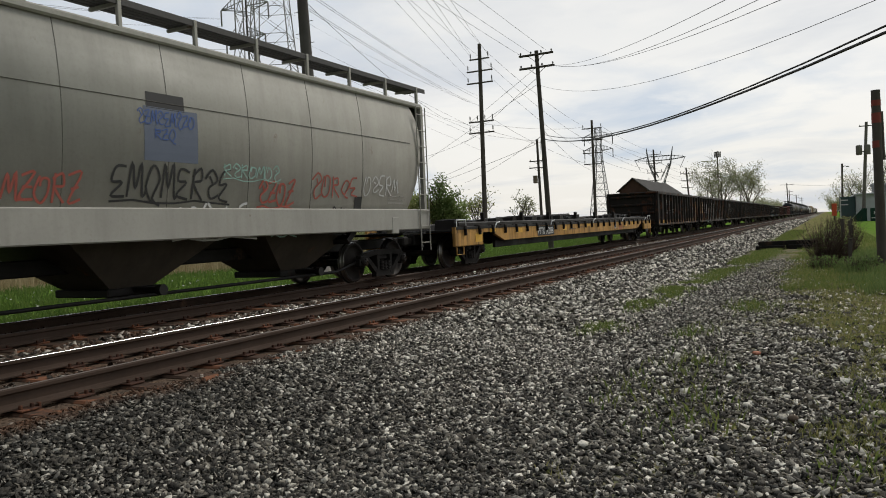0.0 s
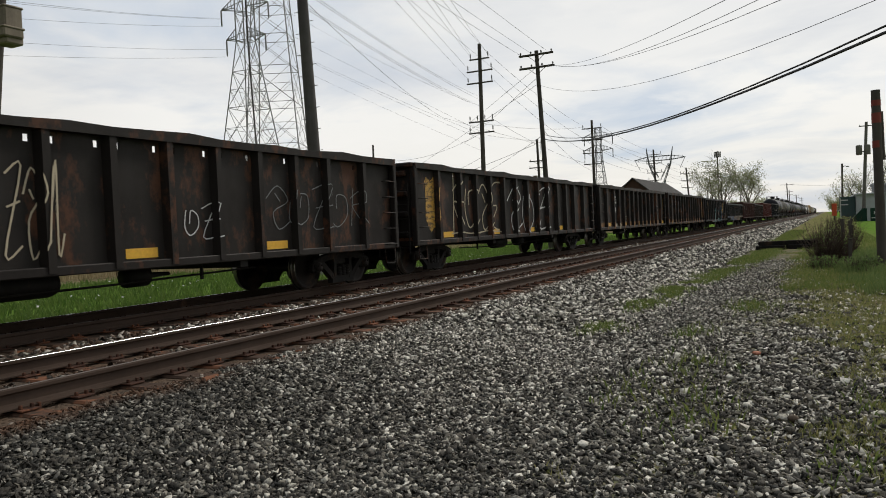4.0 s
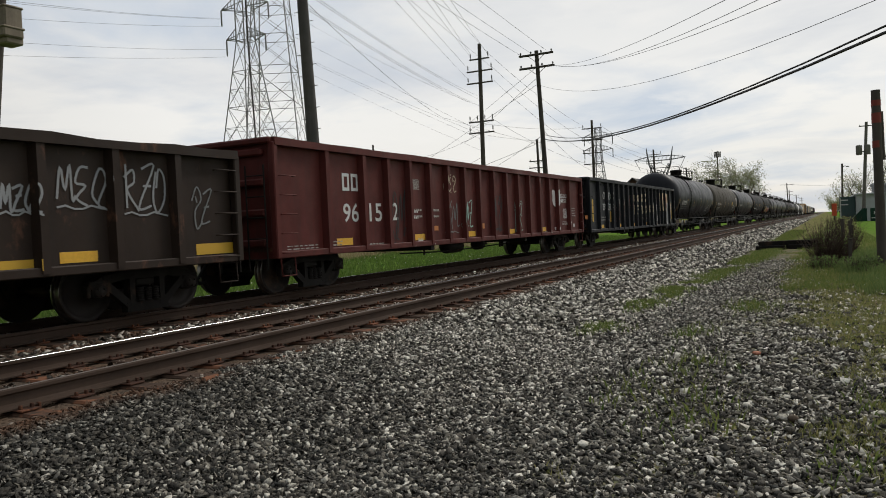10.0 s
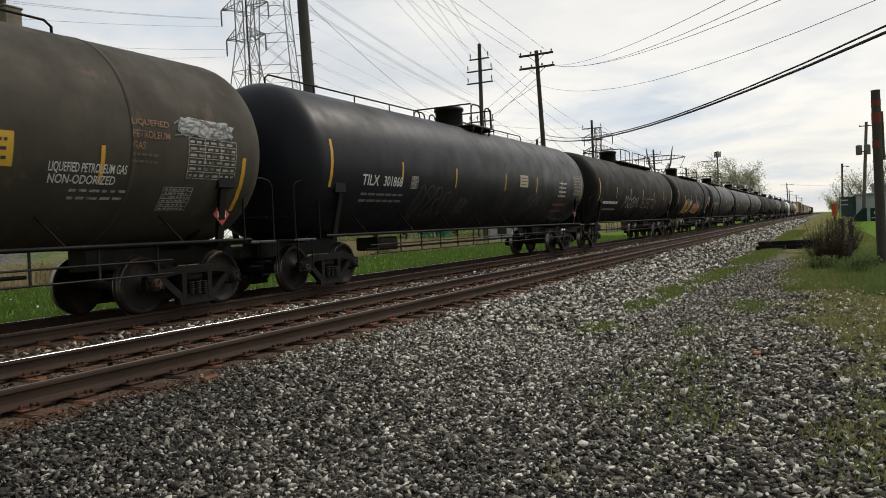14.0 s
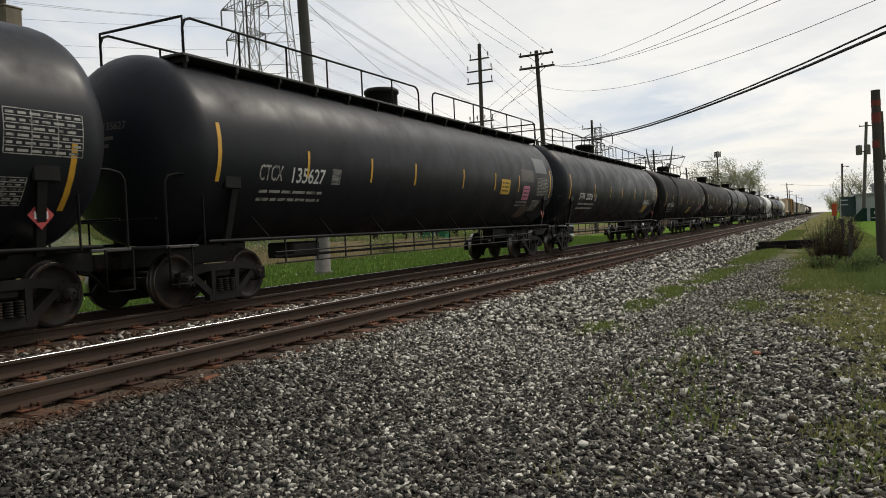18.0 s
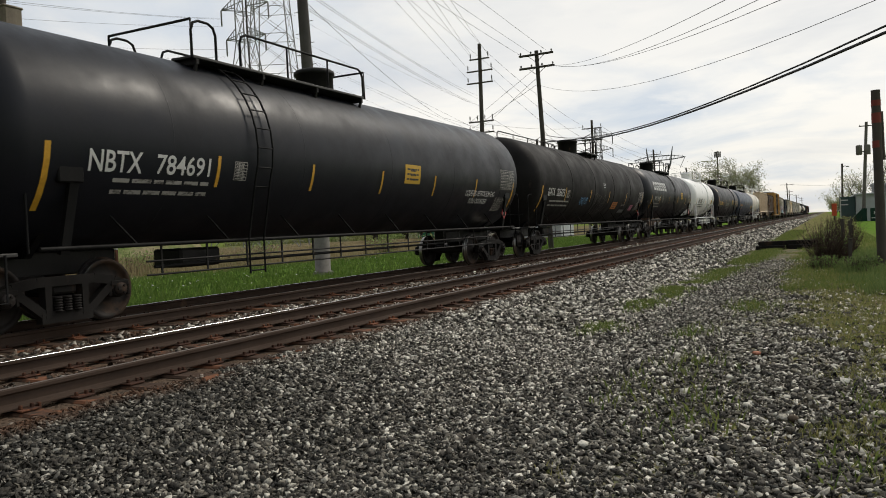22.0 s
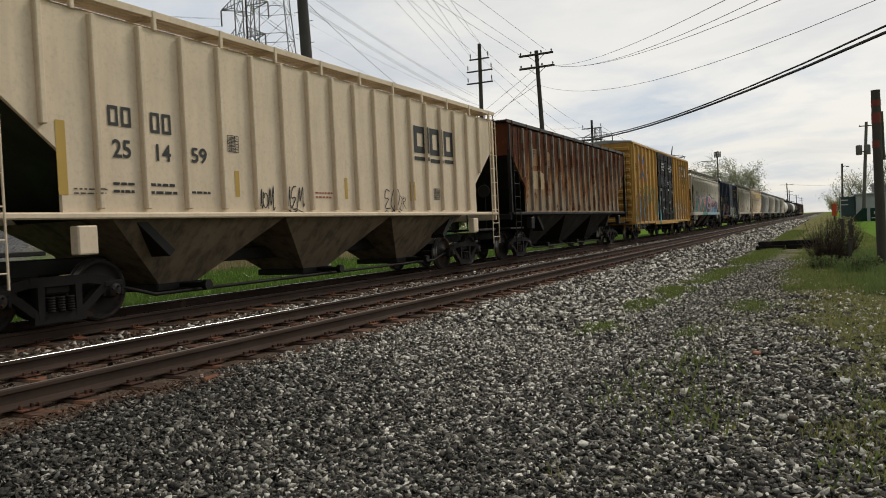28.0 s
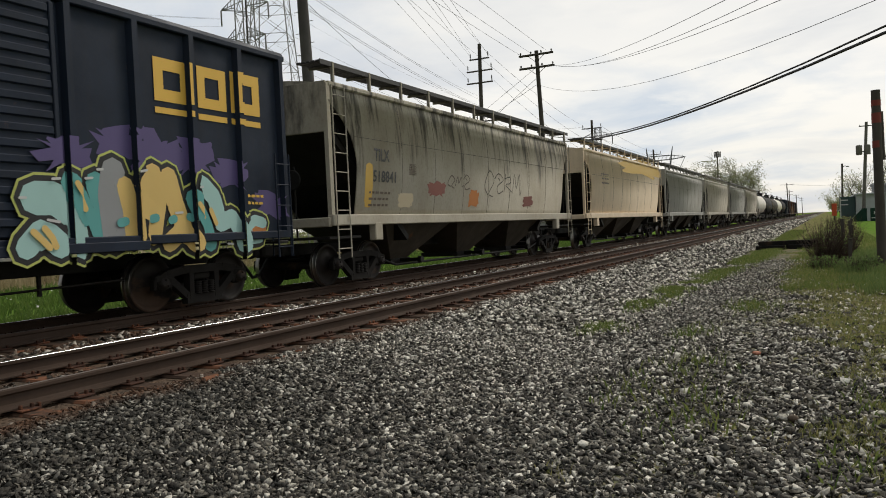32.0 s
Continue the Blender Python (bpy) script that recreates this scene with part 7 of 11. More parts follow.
def blades(x, y, height, mat, rng, name, label, lean=0.35, width=0.006, z=None):
    n = len(x)
    z = ground_height(x, y) if z is None else z
    h = height * rng.uniform(0.5, 1.3, n)
    a = rng.uniform(0, 6.283, n)
    dx, dy = np.cos(a), np.sin(a)
    w = width * rng.uniform(0.7, 1.5, n)
    b = rng.uniform(0, 6.283, n)
    lx, ly = np.cos(b) * lean * h, np.sin(b) * lean * h
    root_l = np.stack([x - dx * w, y - dy * w, z - 0.01], 1)
    root_r = np.stack([x + dx * w, y + dy * w, z - 0.01], 1)
    mid_l = np.stack([x + lx * 0.35 - dx * w * 0.8, y + ly * 0.35 - dy * w * 0.8, z + h * 0.6], 1)
    mid_r = np.stack([x + lx * 0.35 + dx * w * 0.8, y + ly * 0.35 + dy * w * 0.8, z + h * 0.6], 1)
    tip = np.stack([x + lx, y + ly, z + h], 1)
    v = np.stack([root_l, root_r, mid_r, mid_l, tip], 1).reshape(-1, 3)
    k = np.arange(n)[:, None] * 5
    f = np.concatenate([k + [0, 1, 2], k + [0, 2, 3], k + [3, 2, 4]], 1).reshape(-1, 3)
    tagged(new(name, fast_mesh(name, v, f, mat)), label, "grass", kind="stuff")


def soft_noise(x, y, s, seed):
    out = np.zeros_like(x)
    rng = np.random.default_rng(seed)
    for k in range(7):
        a, f, p = rng.uniform(0, 6.283), s * rng.uniform(0.5, 2.2), rng.uniform(0, 6.283)
        out += np.sin((x * np.cos(a) + y * np.sin(a)) * f + p)
    return out / 7 ** 0.5


def make_grass():
    rng = np.random.default_rng(21)
    # verge on the viewer's side: small clumps in the gravel, closing to turf further on
    n = 170000
    x, y = rng.uniform(-2.2, 3.6, n), 3.0 + 32 * rng.random(n) ** 1.4
    edge = np.interp(y, [3, 5, 8, 12, 17, 20, 35], [0.75, 0.25, 0.05, -0.35, -0.75, -1.1, -1.0])
    cover = np.clip((x - edge) * 1.1, -0.75, 1.2)
    keep = soft_noise(x, y, 5.5, 2) * 0.42 + soft_noise(x, y, 1.7, 6) * 0.3 + cover + rng.normal(size=n) * 0.12 - np.clip(4.4 - y, 0, 1.4) > 0.33
    blades(x[keep], y[keep], 0.062, "grass_dull", rng, "verge_grass", "short patchy grass growing through gravel", 0.6, 0.005)
    # green strip along the foot of the ballast, narrowing towards the viewer
    n = 30000
    y = 15.5 + 62 * rng.random(n) ** 1.5
    mid = np.interp(y, [15, 18, 25, 34, 80], [-3.05, -3.0, -2.75, -2.3, -2.4])
    x = mid + rng.normal(size=n) * np.interp(y, [15, 18, 30, 80], [0.12, 0.2, 0.3, 0.4])
    keep = soft_noise(x, y, 1.8, 5) > np.interp(y, [15, 22], [0.1, -0.7])
    blades(x[keep], y[keep], 0.1, "grass_strip", rng, "strip_grass", "green grass strip between ballast and track", 0.45, 0.006)
    # turf beside the fence
    n = 26000
    x, y = rng.uniform(-1.4, 2.4, n), 17.5 + 45 * rng.random(n) ** 1.5
    keep = soft_noise(x, y, 1.6, 9) * 0.5 + (x + 1.1) * 0.8 > 0.2
    blades(x[keep], y[keep], 0.12, "grass_strip", rng, "turf", "green turf between gravel track and fence", 0.45, 0.006)
    # single tufts
    tufts = ((-2.98, 11.1, 0.16, 0.3, 420), (-3.05, 14.3, 0.17, 0.5, 900), (-1.22, 14.4, 0.2, 0.5, 330), (-1.7, 11.2, 0.16, 0.4, 130), (-1.05, 6.6, 0.22, 0.45, 120), (-1.35, 8.6, 0.25, 0.5, 130), (0.1, 5.3, 0.14, 0.3, 80), (0.3, 7.1, 0.2, 0.5, 100), (-1.75, 7.2, 0.15, 0.4, 60))
    spots = np.concatenate([np.stack([cx + rng.normal(size=m) * sx, cy + rng.normal(size=m) * sy], 1) for cx, cy, sx, sy, m in tufts])
    blades(spots[:, 0], spots[:, 1], 0.1, "grass_strip", rng, "weed_tuft", "leafy green weeds in the ballast", 0.7, 0.007)
    n = 17000
    x, y = rng.uniform(-0.4, 3.2, n), rng.uniform(15, 32, n)
    keep = soft_noise(x, y, 1.2, 8) * 0.5 + (x - 0.4) * 0.5 + np.interp(y, [15, 22], [-0.5, 0.25]) > 0
    blades(x[keep], y[keep], 0.27, "leaf_dark", rng, "tall_weeds", "rough knee-high weeds beside the fence", 0.4, 0.006)
    # beyond the tracks
    n = 52000
    x, y = rng.uniform(-27, -13.3, n), 9 + 75 * rng.random(n) ** 1.5
    blades(x, y, 0.2, "grass_meadow", rng, "meadow_grass", "lush green grass beyond the tracks", 0.5, 0.012)
    n = 24000
    x, y = rng.uniform(-38, -25, n), 14 + 50 * rng.random(n) ** 1.3
    keep = soft_noise(x, y, 0.6, 3) * 0.5 + (-x - 26) * 0.12 > 0
    blades(x[keep], y[keep], 0.75, "grass_dry", rng, "dry_reeds", "tall straw-coloured dry grass", 0.25, 0.011)
    # rough grass on the embankment
    n = 60000
    x, y = rng.uniform(-84, -46.2, n), rng.uniform(40.5, 49.5, n)
    crest = np.interp(x, [-90, -71.7, -63.6, -56.3, -51.7, -47.9, -46.5, -45.5], [14.5, 11.5, 9.6, 7.5, 5.2, 3.0, 1.2, -0.2])
    k = np.clip((y - 32) / 16, 0, 1)
    z = crest * k * k * (3 - 2 * k) - 0.2
    keep = z + soft_noise(x, y, 0.5, 12) * 1.2 > 4.7 - (x > -58) * 3.4
    blades(x[keep] * np.maximum(1.0, y[keep] / 48), y[keep], 0.42, "grass_rank", rng, "embankment_grass", "rough grass and dry stems on the embankment", 0.4, 0.018, z[keep])
    n = 2600
    x, y = rng.uniform(-80, -46.5, n), rng.uniform(46.5, 48.5, n)
    z = np.interp(x, [-90, -71.7, -63.6, -56.3, -51.7, -47.9, -46.5], [14.5, 11.5, 9.6, 7.5, 5.2, 3.0, 1.2]) - 0.3
    keep = soft_noise(x, y, 0.7, 14) > -0.1
    blades(x[keep], y[keep], 1.1, "grass_dry", rng, "dry_stems", "tall dry stems along the embankment crest", 0.25, 0.012, z[keep])
    n = 130
    x, y = rng.uniform(-24, -15, n), rng.uniform(12, 40, n)
    pos = np.stack([x, y, ground_height(x, y) + 0.25], 1)
    v, f = leaves(pos, 0.035, rng)
    tagged(new("wild_flowers", fast_mesh("wild_flowers", v, f, "petal")), "small white flower heads in grass", "flowers", kind="stuff")


def stone_mat():
    """Broken limestone and slate, each stone of its own tone: mostly dark, some nearly white."""
    m, t, b = shader("ballast_stone", 0.9, 0.0, 0.2)
    g = t.nodes.new("ShaderNodeNewGeometry")
    r = t.nodes.new("ShaderNodeValToRGB")
    c = r.color_ramp
    c.elements[0].color, c.elements[1].color = (0.026, 0.027, 0.024, 1), (0.86, 0.82, 0.72, 1)
    for at, col in ((0.28, (0.057, 0.052, 0.045, 1)), (0.50, (0.112, 0.102, 0.086, 1)), (0.66, (0.19, 0.172, 0.138, 1)), (0.77, (0.31, 0.29, 0.245, 1)), (0.88, (0.60, 0.565, 0.48, 1))):
        c.elements.new(at).color = col
    co = t.nodes.new("ShaderNodeTexCoord")
    place = t.nodes.new("ShaderNodeSeparateXYZ")
    link(t, co.outputs["Object"], place.inputs[0])
    paler = t.nodes.new("ShaderNodeMath")          # new limestone by the track, older grit beside it; paler further off
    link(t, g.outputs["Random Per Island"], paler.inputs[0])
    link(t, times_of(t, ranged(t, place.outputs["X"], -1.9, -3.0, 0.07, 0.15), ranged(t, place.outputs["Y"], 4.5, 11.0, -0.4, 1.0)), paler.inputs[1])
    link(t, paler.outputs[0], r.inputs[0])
    n = noise_of(t, co.outputs["Object"], 55, 5)
    c = blend(t, times_of(t, ranged(t, n, 0.42, 0.72), 0.28), r.outputs["Color"], (0.055, 0.050, 0.043))
    # rust washed off the sleeper ends
    patchy = ranged(t, noise_of(t, co.outputs["Object"], 1.6, 5), 0.38, 0.6)
    brake = times_of(t, times_of(t, ranged(t, place.outputs["X"], -5.15, -5.45), patchy), 0.8)
    # darker towards the track, only close to the viewer
    near_dark = times_of(t, times_of(t, ranged(t, place.outputs["X"], -3.6, -4.8), ranged(t, place.outputs["Y"], 8.0, 4.5)), 0.5)
    c = blend(t, near_dark, c, (0.034, 0.031, 0.026))
    link(t, blend(t, brake, c, (0.105, 0.052, 0.028)), b.inputs["Base Color"])
    bumped(t, b, n, 0.9, 0.01)
    return m


MAT["ballast_stone"] = stone_mat()


def stones(x, y, size, rng, name, label, sink=0.25):
    """Broken stones: jittered blocks with sharp facets, flattened and turned at random."""
    base = np.array([(i, j, k) for i in (-0.72, 0.72) for j in (-0.72, 0.72) for k in (-0.72, 0.72)])
    tri = np.array([(0, 1, 3), (0, 3, 2), (4, 6, 7), (4, 7, 5), (0, 4, 5), (0, 5, 1), (2, 3, 7), (2, 7, 6), (1, 5, 7), (1, 7, 3)])
    n = len(x)
    v = base[None] * rng.uniform(0.25, 1.35, (n, 8, 3)) * (size[:, None, None] / 2)
    v = v * np.stack([rng.uniform(0.95, 1.75, n), rng.uniform(0.8, 1.25, n), rng.uniform(0.32, 0.75, n)], 1)[:, None, :]
    q = rng.normal(size=(n, 4)) * np.array([1.0, 0.28, 0.28, 1.0])
    q /= np.linalg.norm(q, axis=1)[:, None]
    w, a, b, c = q.T
    R = np.stack([1 - 2 * (b * b + c * c), 2 * (a * b - c * w), 2 * (a * c + b * w), 2 * (a * b + c * w), 1 - 2 * (a * a + c * c), 2 * (b * c - a * w), 2 * (a * c - b * w), 2 * (b * c + a * w), 1 - 2 * (a * a + b * b)], 1).reshape(n, 3, 3)
    v = np.einsum("nij,nkj->nki", R, v)
    v[:, :, 0] += x[:, None]
    v[:, :, 1] += y[:, None]
    v[:, :, 2] += (ground_height(x, y) + size * (0.5 - sink) * 0.6 + rng.uniform(-0.35, 0.45, n) * size)[:, None]
    f = (np.arange(n)[:, None, None] * 8 + tri[None]).reshape(-1, 3)
    tagged(new(name, fast_mesh(name, v.reshape(-1, 3), f, "ballast_stone")), label, "gravel", kind="stuff")


def make_stones():
    rng = np.random.default_rng(77)

    def field(n, x0, x1, y0, y1, power=1.0):
        return rng.uniform(x0, x1, n), y0 + (y1 - y0) * rng.random(n) ** power

    def lay(n, box, lo, hi, name, label, test=None):
        x, y = field(n, *box)
        if test is not None:
            k = test(x, y)
            x, y = x[k], y[k]
        stones(x, y, rng.uniform(lo, hi, len(x)) * rng.choice([0.8, 1.0, 1.0, 1.25], len(x)), rng, name, label)

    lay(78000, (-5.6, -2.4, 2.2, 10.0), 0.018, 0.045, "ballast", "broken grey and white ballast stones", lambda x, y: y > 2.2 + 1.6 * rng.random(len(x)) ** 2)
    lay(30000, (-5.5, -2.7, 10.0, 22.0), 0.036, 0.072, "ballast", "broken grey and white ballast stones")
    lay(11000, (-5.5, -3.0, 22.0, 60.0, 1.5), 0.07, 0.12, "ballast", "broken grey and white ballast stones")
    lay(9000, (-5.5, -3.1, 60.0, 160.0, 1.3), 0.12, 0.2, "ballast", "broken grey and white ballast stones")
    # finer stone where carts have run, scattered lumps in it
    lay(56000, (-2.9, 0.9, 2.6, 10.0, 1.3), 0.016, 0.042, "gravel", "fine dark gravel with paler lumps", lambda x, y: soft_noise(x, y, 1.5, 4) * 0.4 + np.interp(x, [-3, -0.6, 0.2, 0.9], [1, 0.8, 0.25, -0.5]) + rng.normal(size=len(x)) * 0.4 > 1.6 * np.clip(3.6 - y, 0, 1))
    lay(32000, (-2.9, 0.9, 10.0, 30.0, 1.5), 0.024, 0.045, "gravel", "fine dark gravel with paler lumps", lambda x, y: soft_noise(x, y, 1.5, 4) * 0.4 + np.interp(x, [-3, -1.0, -0.4, 0.6], [1, 0.8, 0.1, -0.6]) + rng.normal(size=len(x)) * 0.4 > 0)
    lay(1500, (-2.6, 1.0, 3.2, 11.0), 0.04, 0.065, "loose_stones", "larger loose stones on the gravel")
    lay(14000, (-0.7, 2.6, 4.5, 20.0, 1.3), 0.025, 0.06, "loose_stones", "pale stones half sunk in short grass", lambda x, y: soft_noise(x, y, 2.2, 15) + rng.normal(size=len(x)) * 0.5 > np.interp(x, [-0.7, 0.8, 2.6], [-0.9, -0.6, 0.3]))
    # between and under the tracks
    lay(9000, (-9.1, -8.15, 4.0, 48.0, 1.6), 0.05, 0.08, "ballast", "pale ballast between the two tracks")
    lay(3600, (-7.25, -6.2, 3.0, 22.0, 1.4), 0.03, 0.055, "ballast", "oil-stained ballast between the rails")
    lay(2500, (-13.6, -11.9, 8.0, 50.0, 1.5), 0.05, 0.09, "ballast", "ballast shoulder beyond the far track")
    thing("brick_fragment", Geo().box(-0.045, 0.045, -0.035, 0.035, 0, 0.035, 0.012), plain("brick_red", (0.5, 0.2, 0.12), 0.9), "broken salmon-coloured brick on gravel", "brick", at=pose(-0.77, 9.5, 0.012, 8, 5, 40))
    thing("round_stone", Geo().lathe([(0.0, 0.0), (0.034, 0.01), (0.043, 0.03), (0.034, 0.05), (0.0, 0.06)], 2, n=10), plain("stone_brown", (0.10, 0.07, 0.045), 0.9), "rounded brown stone on gravel", "stone", at=pose(-0.28, 6.5, 0.0, 12, 8, 0))


make_trees()
make_shrubs()
make_grass()
make_stones()


# ---- paint on the cars: stencils, notices, graffiti ----------------------
for name, col, wear in (("teal", (0.08, 0.42, 0.46), 0.15), ("sky", (0.30, 0.58, 0.66), 0.15), ("mint", (0.38, 0.62, 0.55), 0.3), ("pink", (0.62, 0.20, 0.30), 0.1), ("salmon", (0.72, 0.17, 0.13), 0.1),
                        ("magenta", (0.50, 0.07, 0.26), 0.1), ("violet", (0.10, 0.07, 0.22), 0.2), ("green", (0.03, 0.26, 0.19), 0.15), ("lime", (0.42, 0.55, 0.10), 0.15), ("gold", (0.66, 0.42, 0.08), 0.2),
                        ("orange", (0.62, 0.22, 0.05), 0.2), ("brick", (0.45, 0.10, 0.07), 0.2), ("cobalt", (0.05, 0.12, 0.38), 0.2), ("azure", (0.13, 0.32, 0.55), 0.2), ("white", (0.70, 0.70, 0.69), 0.2), ("silver", (0.34, 0.35, 0.36), 0.2),
                        ("grey", (0.20, 0.21, 0.21), 0.4), ("sage", (0.16, 0.20, 0.17), 0.4), ("bone", (0.60, 0.51, 0.35), 0.25), ("rose", (0.28, 0.09, 0.07), 0.3), ("scuffed", (0.50, 0.50, 0.48), 0.75), ("old_aqua", (0.25, 0.30, 0.28), 0.62), ("old_bone", (0.56, 0.53, 0.46), 0.56), ("old_silver", (0.50, 0.50, 0.49), 0.6), ("old_rust", (0.26, 0.10, 0.055), 0.6), ("cream", (0.84, 0.66, 0.42), 0.12), ("ice", (0.46, 0.74, 0.70), 0.1), ("jade", (0.12, 0.46, 0.44), 0.12), ("honey", (0.90, 0.62, 0.20), 0.1), ("blush", (0.80, 0.30, 0.26), 0.2), ("ash", (0.36, 0.37, 0.38), 0.2), ("lemon", (0.62, 0.66, 0.16), 0.15), ("wine", (0.16, 0.025, 0.045), 0.15), ("plum", (0.13, 0.035, 0.09), 0.2), ("ink", (0.012, 0.012, 0.013), 0.1), ("slate", (0.14, 0.17, 0.24), 0.15),
                        ("amber", (0.72, 0.43, 0.03), 0.05), ("faint", (0.13, 0.11, 0.10), 0.5), ("faint_orange", (0.20, 0.10, 0.05), 0.5), ("mud", (0.12, 0.085, 0.06), 0.4), ("umber", (0.30, 0.14, 0.07), 0.55)):
    MAT["spray_" + name] = decal("spray_" + name, tuple(0.74 * k for k in col), wear)


def clip_half(poly, axis, bound, keep_above):
    out = []
    for i, a in enumerate(poly):
        b = poly[(i + 1) % len(poly)]
        ia = a[axis] >= bound if keep_above else a[axis] <= bound
        ib = b[axis] >= bound if keep_above else b[axis] <= bound
        if ia:
            out.append(a)
        if ia != ib:
            u = (bound - a[axis]) / (b[axis] - a[axis])
            out.append((a[0] + (b[0] - a[0]) * u, a[1] + (b[1] - a[1]) * u))
    return out


def clip_band(polys, axis, lo, hi):
    out = []
    for p in polys:
        l, h = min(q[axis] for q in p), max(q[axis] for q in p)
        if h <= lo or l >= hi:
            continue
        if l < lo:
            p = clip_half(p, axis, lo, True)
        if len(p) > 2 and h > hi:
            p = clip_half(p, axis, hi, False)
        if len(p) > 2:
            out.append(p)
    return out


def skin_flat(x):
    return {"x": lambda z: x, "ribs": (), "bands": 0}


def skin_ribbed(x, xr, ribs, half):
    return {"x": lambda z: x, "ribs": tuple((r - half, r + half, xr) for r in ribs), "bands": 0}


def skin_tank(r, zc):
    return {"x": lambda z: math.sqrt(max(r * r - (z - zc) ** 2, 0.01)), "ribs": (), "bands": 0.09, "r": r, "zc": zc}


def skin_curved(sill, eave):
    return {"x": lambda z: 1.30 + 0.24 * math.sin(math.pi * (0.12 + 0.72 * min(max((z - sill) / (eave - sill), -0.1), 1.05))), "ribs": (), "bands": 0.16}


def drape(polys, skin, lift):
    """Lay flat outlines, in metres along and up the side, on a car's skin."""
    g = Geo()
    pieces = []
    y0, y1 = min(q[0] for p in polys for q in p), max(q[0] for p in polys for q in p)
    ribs = [r for r in skin["ribs"] if r[1] > y0 and r[0] < y1]
    at = y0 - 1
    for lo, hi, x in ribs:
        pieces.append((clip_band(polys, 0, at, lo), None))
        pieces.append((clip_band(polys, 0, lo, hi), x))
        at = hi
    pieces.append((clip_band(polys, 0, at, y1 + 1) if ribs else polys, None))
    for ps, x in pieces:
        if skin["bands"] and ps:
            z0, z1 = min(q[1] for p in ps for q in p), max(q[1] for p in ps for q in p)
            n = max(1, math.ceil((z1 - z0) / skin["bands"]))
            ps = [q for k in range(n) for q in clip_band(ps, 1, z0 + (z1 - z0) * k / n, z0 + (z1 - z0) * (k + 1) / n)]
        at = {}
        for p in ps:
            face = []
            for y, z in p:
                q = (round((x if x is not None else skin["x"](z)) + lift, 5), round(y, 5), round(z, 5))
                if q not in at:
                    at[q] = len(g.v)
                    g.v.append(q)
                if not face or face[-1] != at[q]:
                    face.append(at[q])
            if len(set(face)) > 2 and len(set(face)) == len(face):
                g.f.append(tuple(face))
                g.s.append(False)
    return g


def split_at_ribs(polys, skin):
    """The outlines cut where the side steps out over a rib."""
    y0, y1 = min(q[0] for p in polys for q in p), max(q[0] for p in polys for q in p)
    cuts = sorted({c for r in skin["ribs"] for c in r[:2] if y0 < c < y1})
    ends = [y0 - 1] + cuts + [y1 + 1]
    return [q for q in (clip_band(polys, 0, a, b) for a, b in zip(ends, ends[1:])) if q]


TRAIN = {}


def name_cars():
    keys = ["H0", "F"] + ["G%d" % k for k in range(12)] + ["T%d" % k for k in range(1, 18)] + ["H18", "H19", "B20", "H21", "B22", "H23", "H24"]
    for key, (car, (kind, *a)) in zip(keys, BUILT):
        if kind == "door":
            skin = skin_ribbed(*a[:4])
            d0, d1 = a[4]
            skin["ribs"] = tuple(sorted([r for r in skin["ribs"] if not d0 - 0.1 < (r[0] + r[1]) / 2 < d1 + 0.1] + [(d0, d1, a[0] + 0.145)]))
        else:
            skin = {"ribbed": skin_ribbed, "tank": skin_tank, "curved": skin_curved, "flat": skin_flat}[kind](*a)
        TRAIN[key] = (car, skin)


name_cars()
GLYPHS = {}


def text_outline(body, bold=0.0):
    """The faces of a line of text, scaled to a unit box."""
    key = (body, bold)
    if key not in GLYPHS:
        c = bpy.data.curves.new("text", "FONT")
        c.body, c.offset, c.resolution_u = body, bold, 3
        ob = bpy.data.objects.new("text", c)
        me = bpy.data.meshes.new_from_object(ob)
        co = [(v.co.x, v.co.y) for v in me.vertices]
        x0, x1 = min(q[0] for q in co), max(q[0] for q in co)
        y0, y1 = min(q[1] for q in co), max(q[1] for q in co)
        GLYPHS[key] = [[((co[i][0] - x0) / (x1 - x0), (co[i][1] - y0) / (y1 - y0)) for i in p.vertices] for p in me.polygons]
        bpy.data.objects.remove(ob)
        bpy.data.meshes.remove(me)
        bpy.data.curves.remove(c)
    return GLYPHS[key]


def letters(key, body, y0, y1, z0, z1, mat="white_letter", bold=0.012):
    car, skin = TRAIN[key]
    ps = [[(y0 + u * (y1 - y0), z0 + w * (z1 - z0)) for u, w in p] for p in text_outline(body, bold)]
    ob = part("lettering", drape(ps, skin, 0.011), mat, car)
    ob["kind"] = "stuff"


def head_letters(key, body, x0, x1, z0, z1, mat="spray_faint"):
    """Small letters on the dished head at the front of a tank car."""
    car, skin = TRAIN[key]
    start, deep = HEADS[car.name]
    r, zc = skin["r"], skin["zc"]
    g = Geo()
    lines = [[(x0 + u * (x1 - x0), z0 + w * (z1 - z0)) for u, w in p] for p in text_outline(body, 0.012)]
    lines += [quad(x0 + k, x0 + k + 0.2, z0 - 0.16, z0 - 0.10) for k in (0.0, 0.27, 0.5)] + [quad(x0 + k, x0 + k + 0.24, z0 - 0.28, z0 - 0.22) for k in (0.05, 0.36)]
    for p in lines:
        n = len(g.v)
        for x, z in p:
            g.v.append((x, -start - deep * math.sqrt(max(1 - (x * x + (z - zc) ** 2) / (r * r), 0.0)) - 0.008, z))
        g.f.append(tuple(range(n, len(g.v))))
        g.s.append(False)
    part("head_lettering", g, mat, car)["kind"] = "stuff"


def quad(y0, y1, z0, z1):
    return [(y0, z0), (y1, z0), (y1, z1), (y0, z1)]


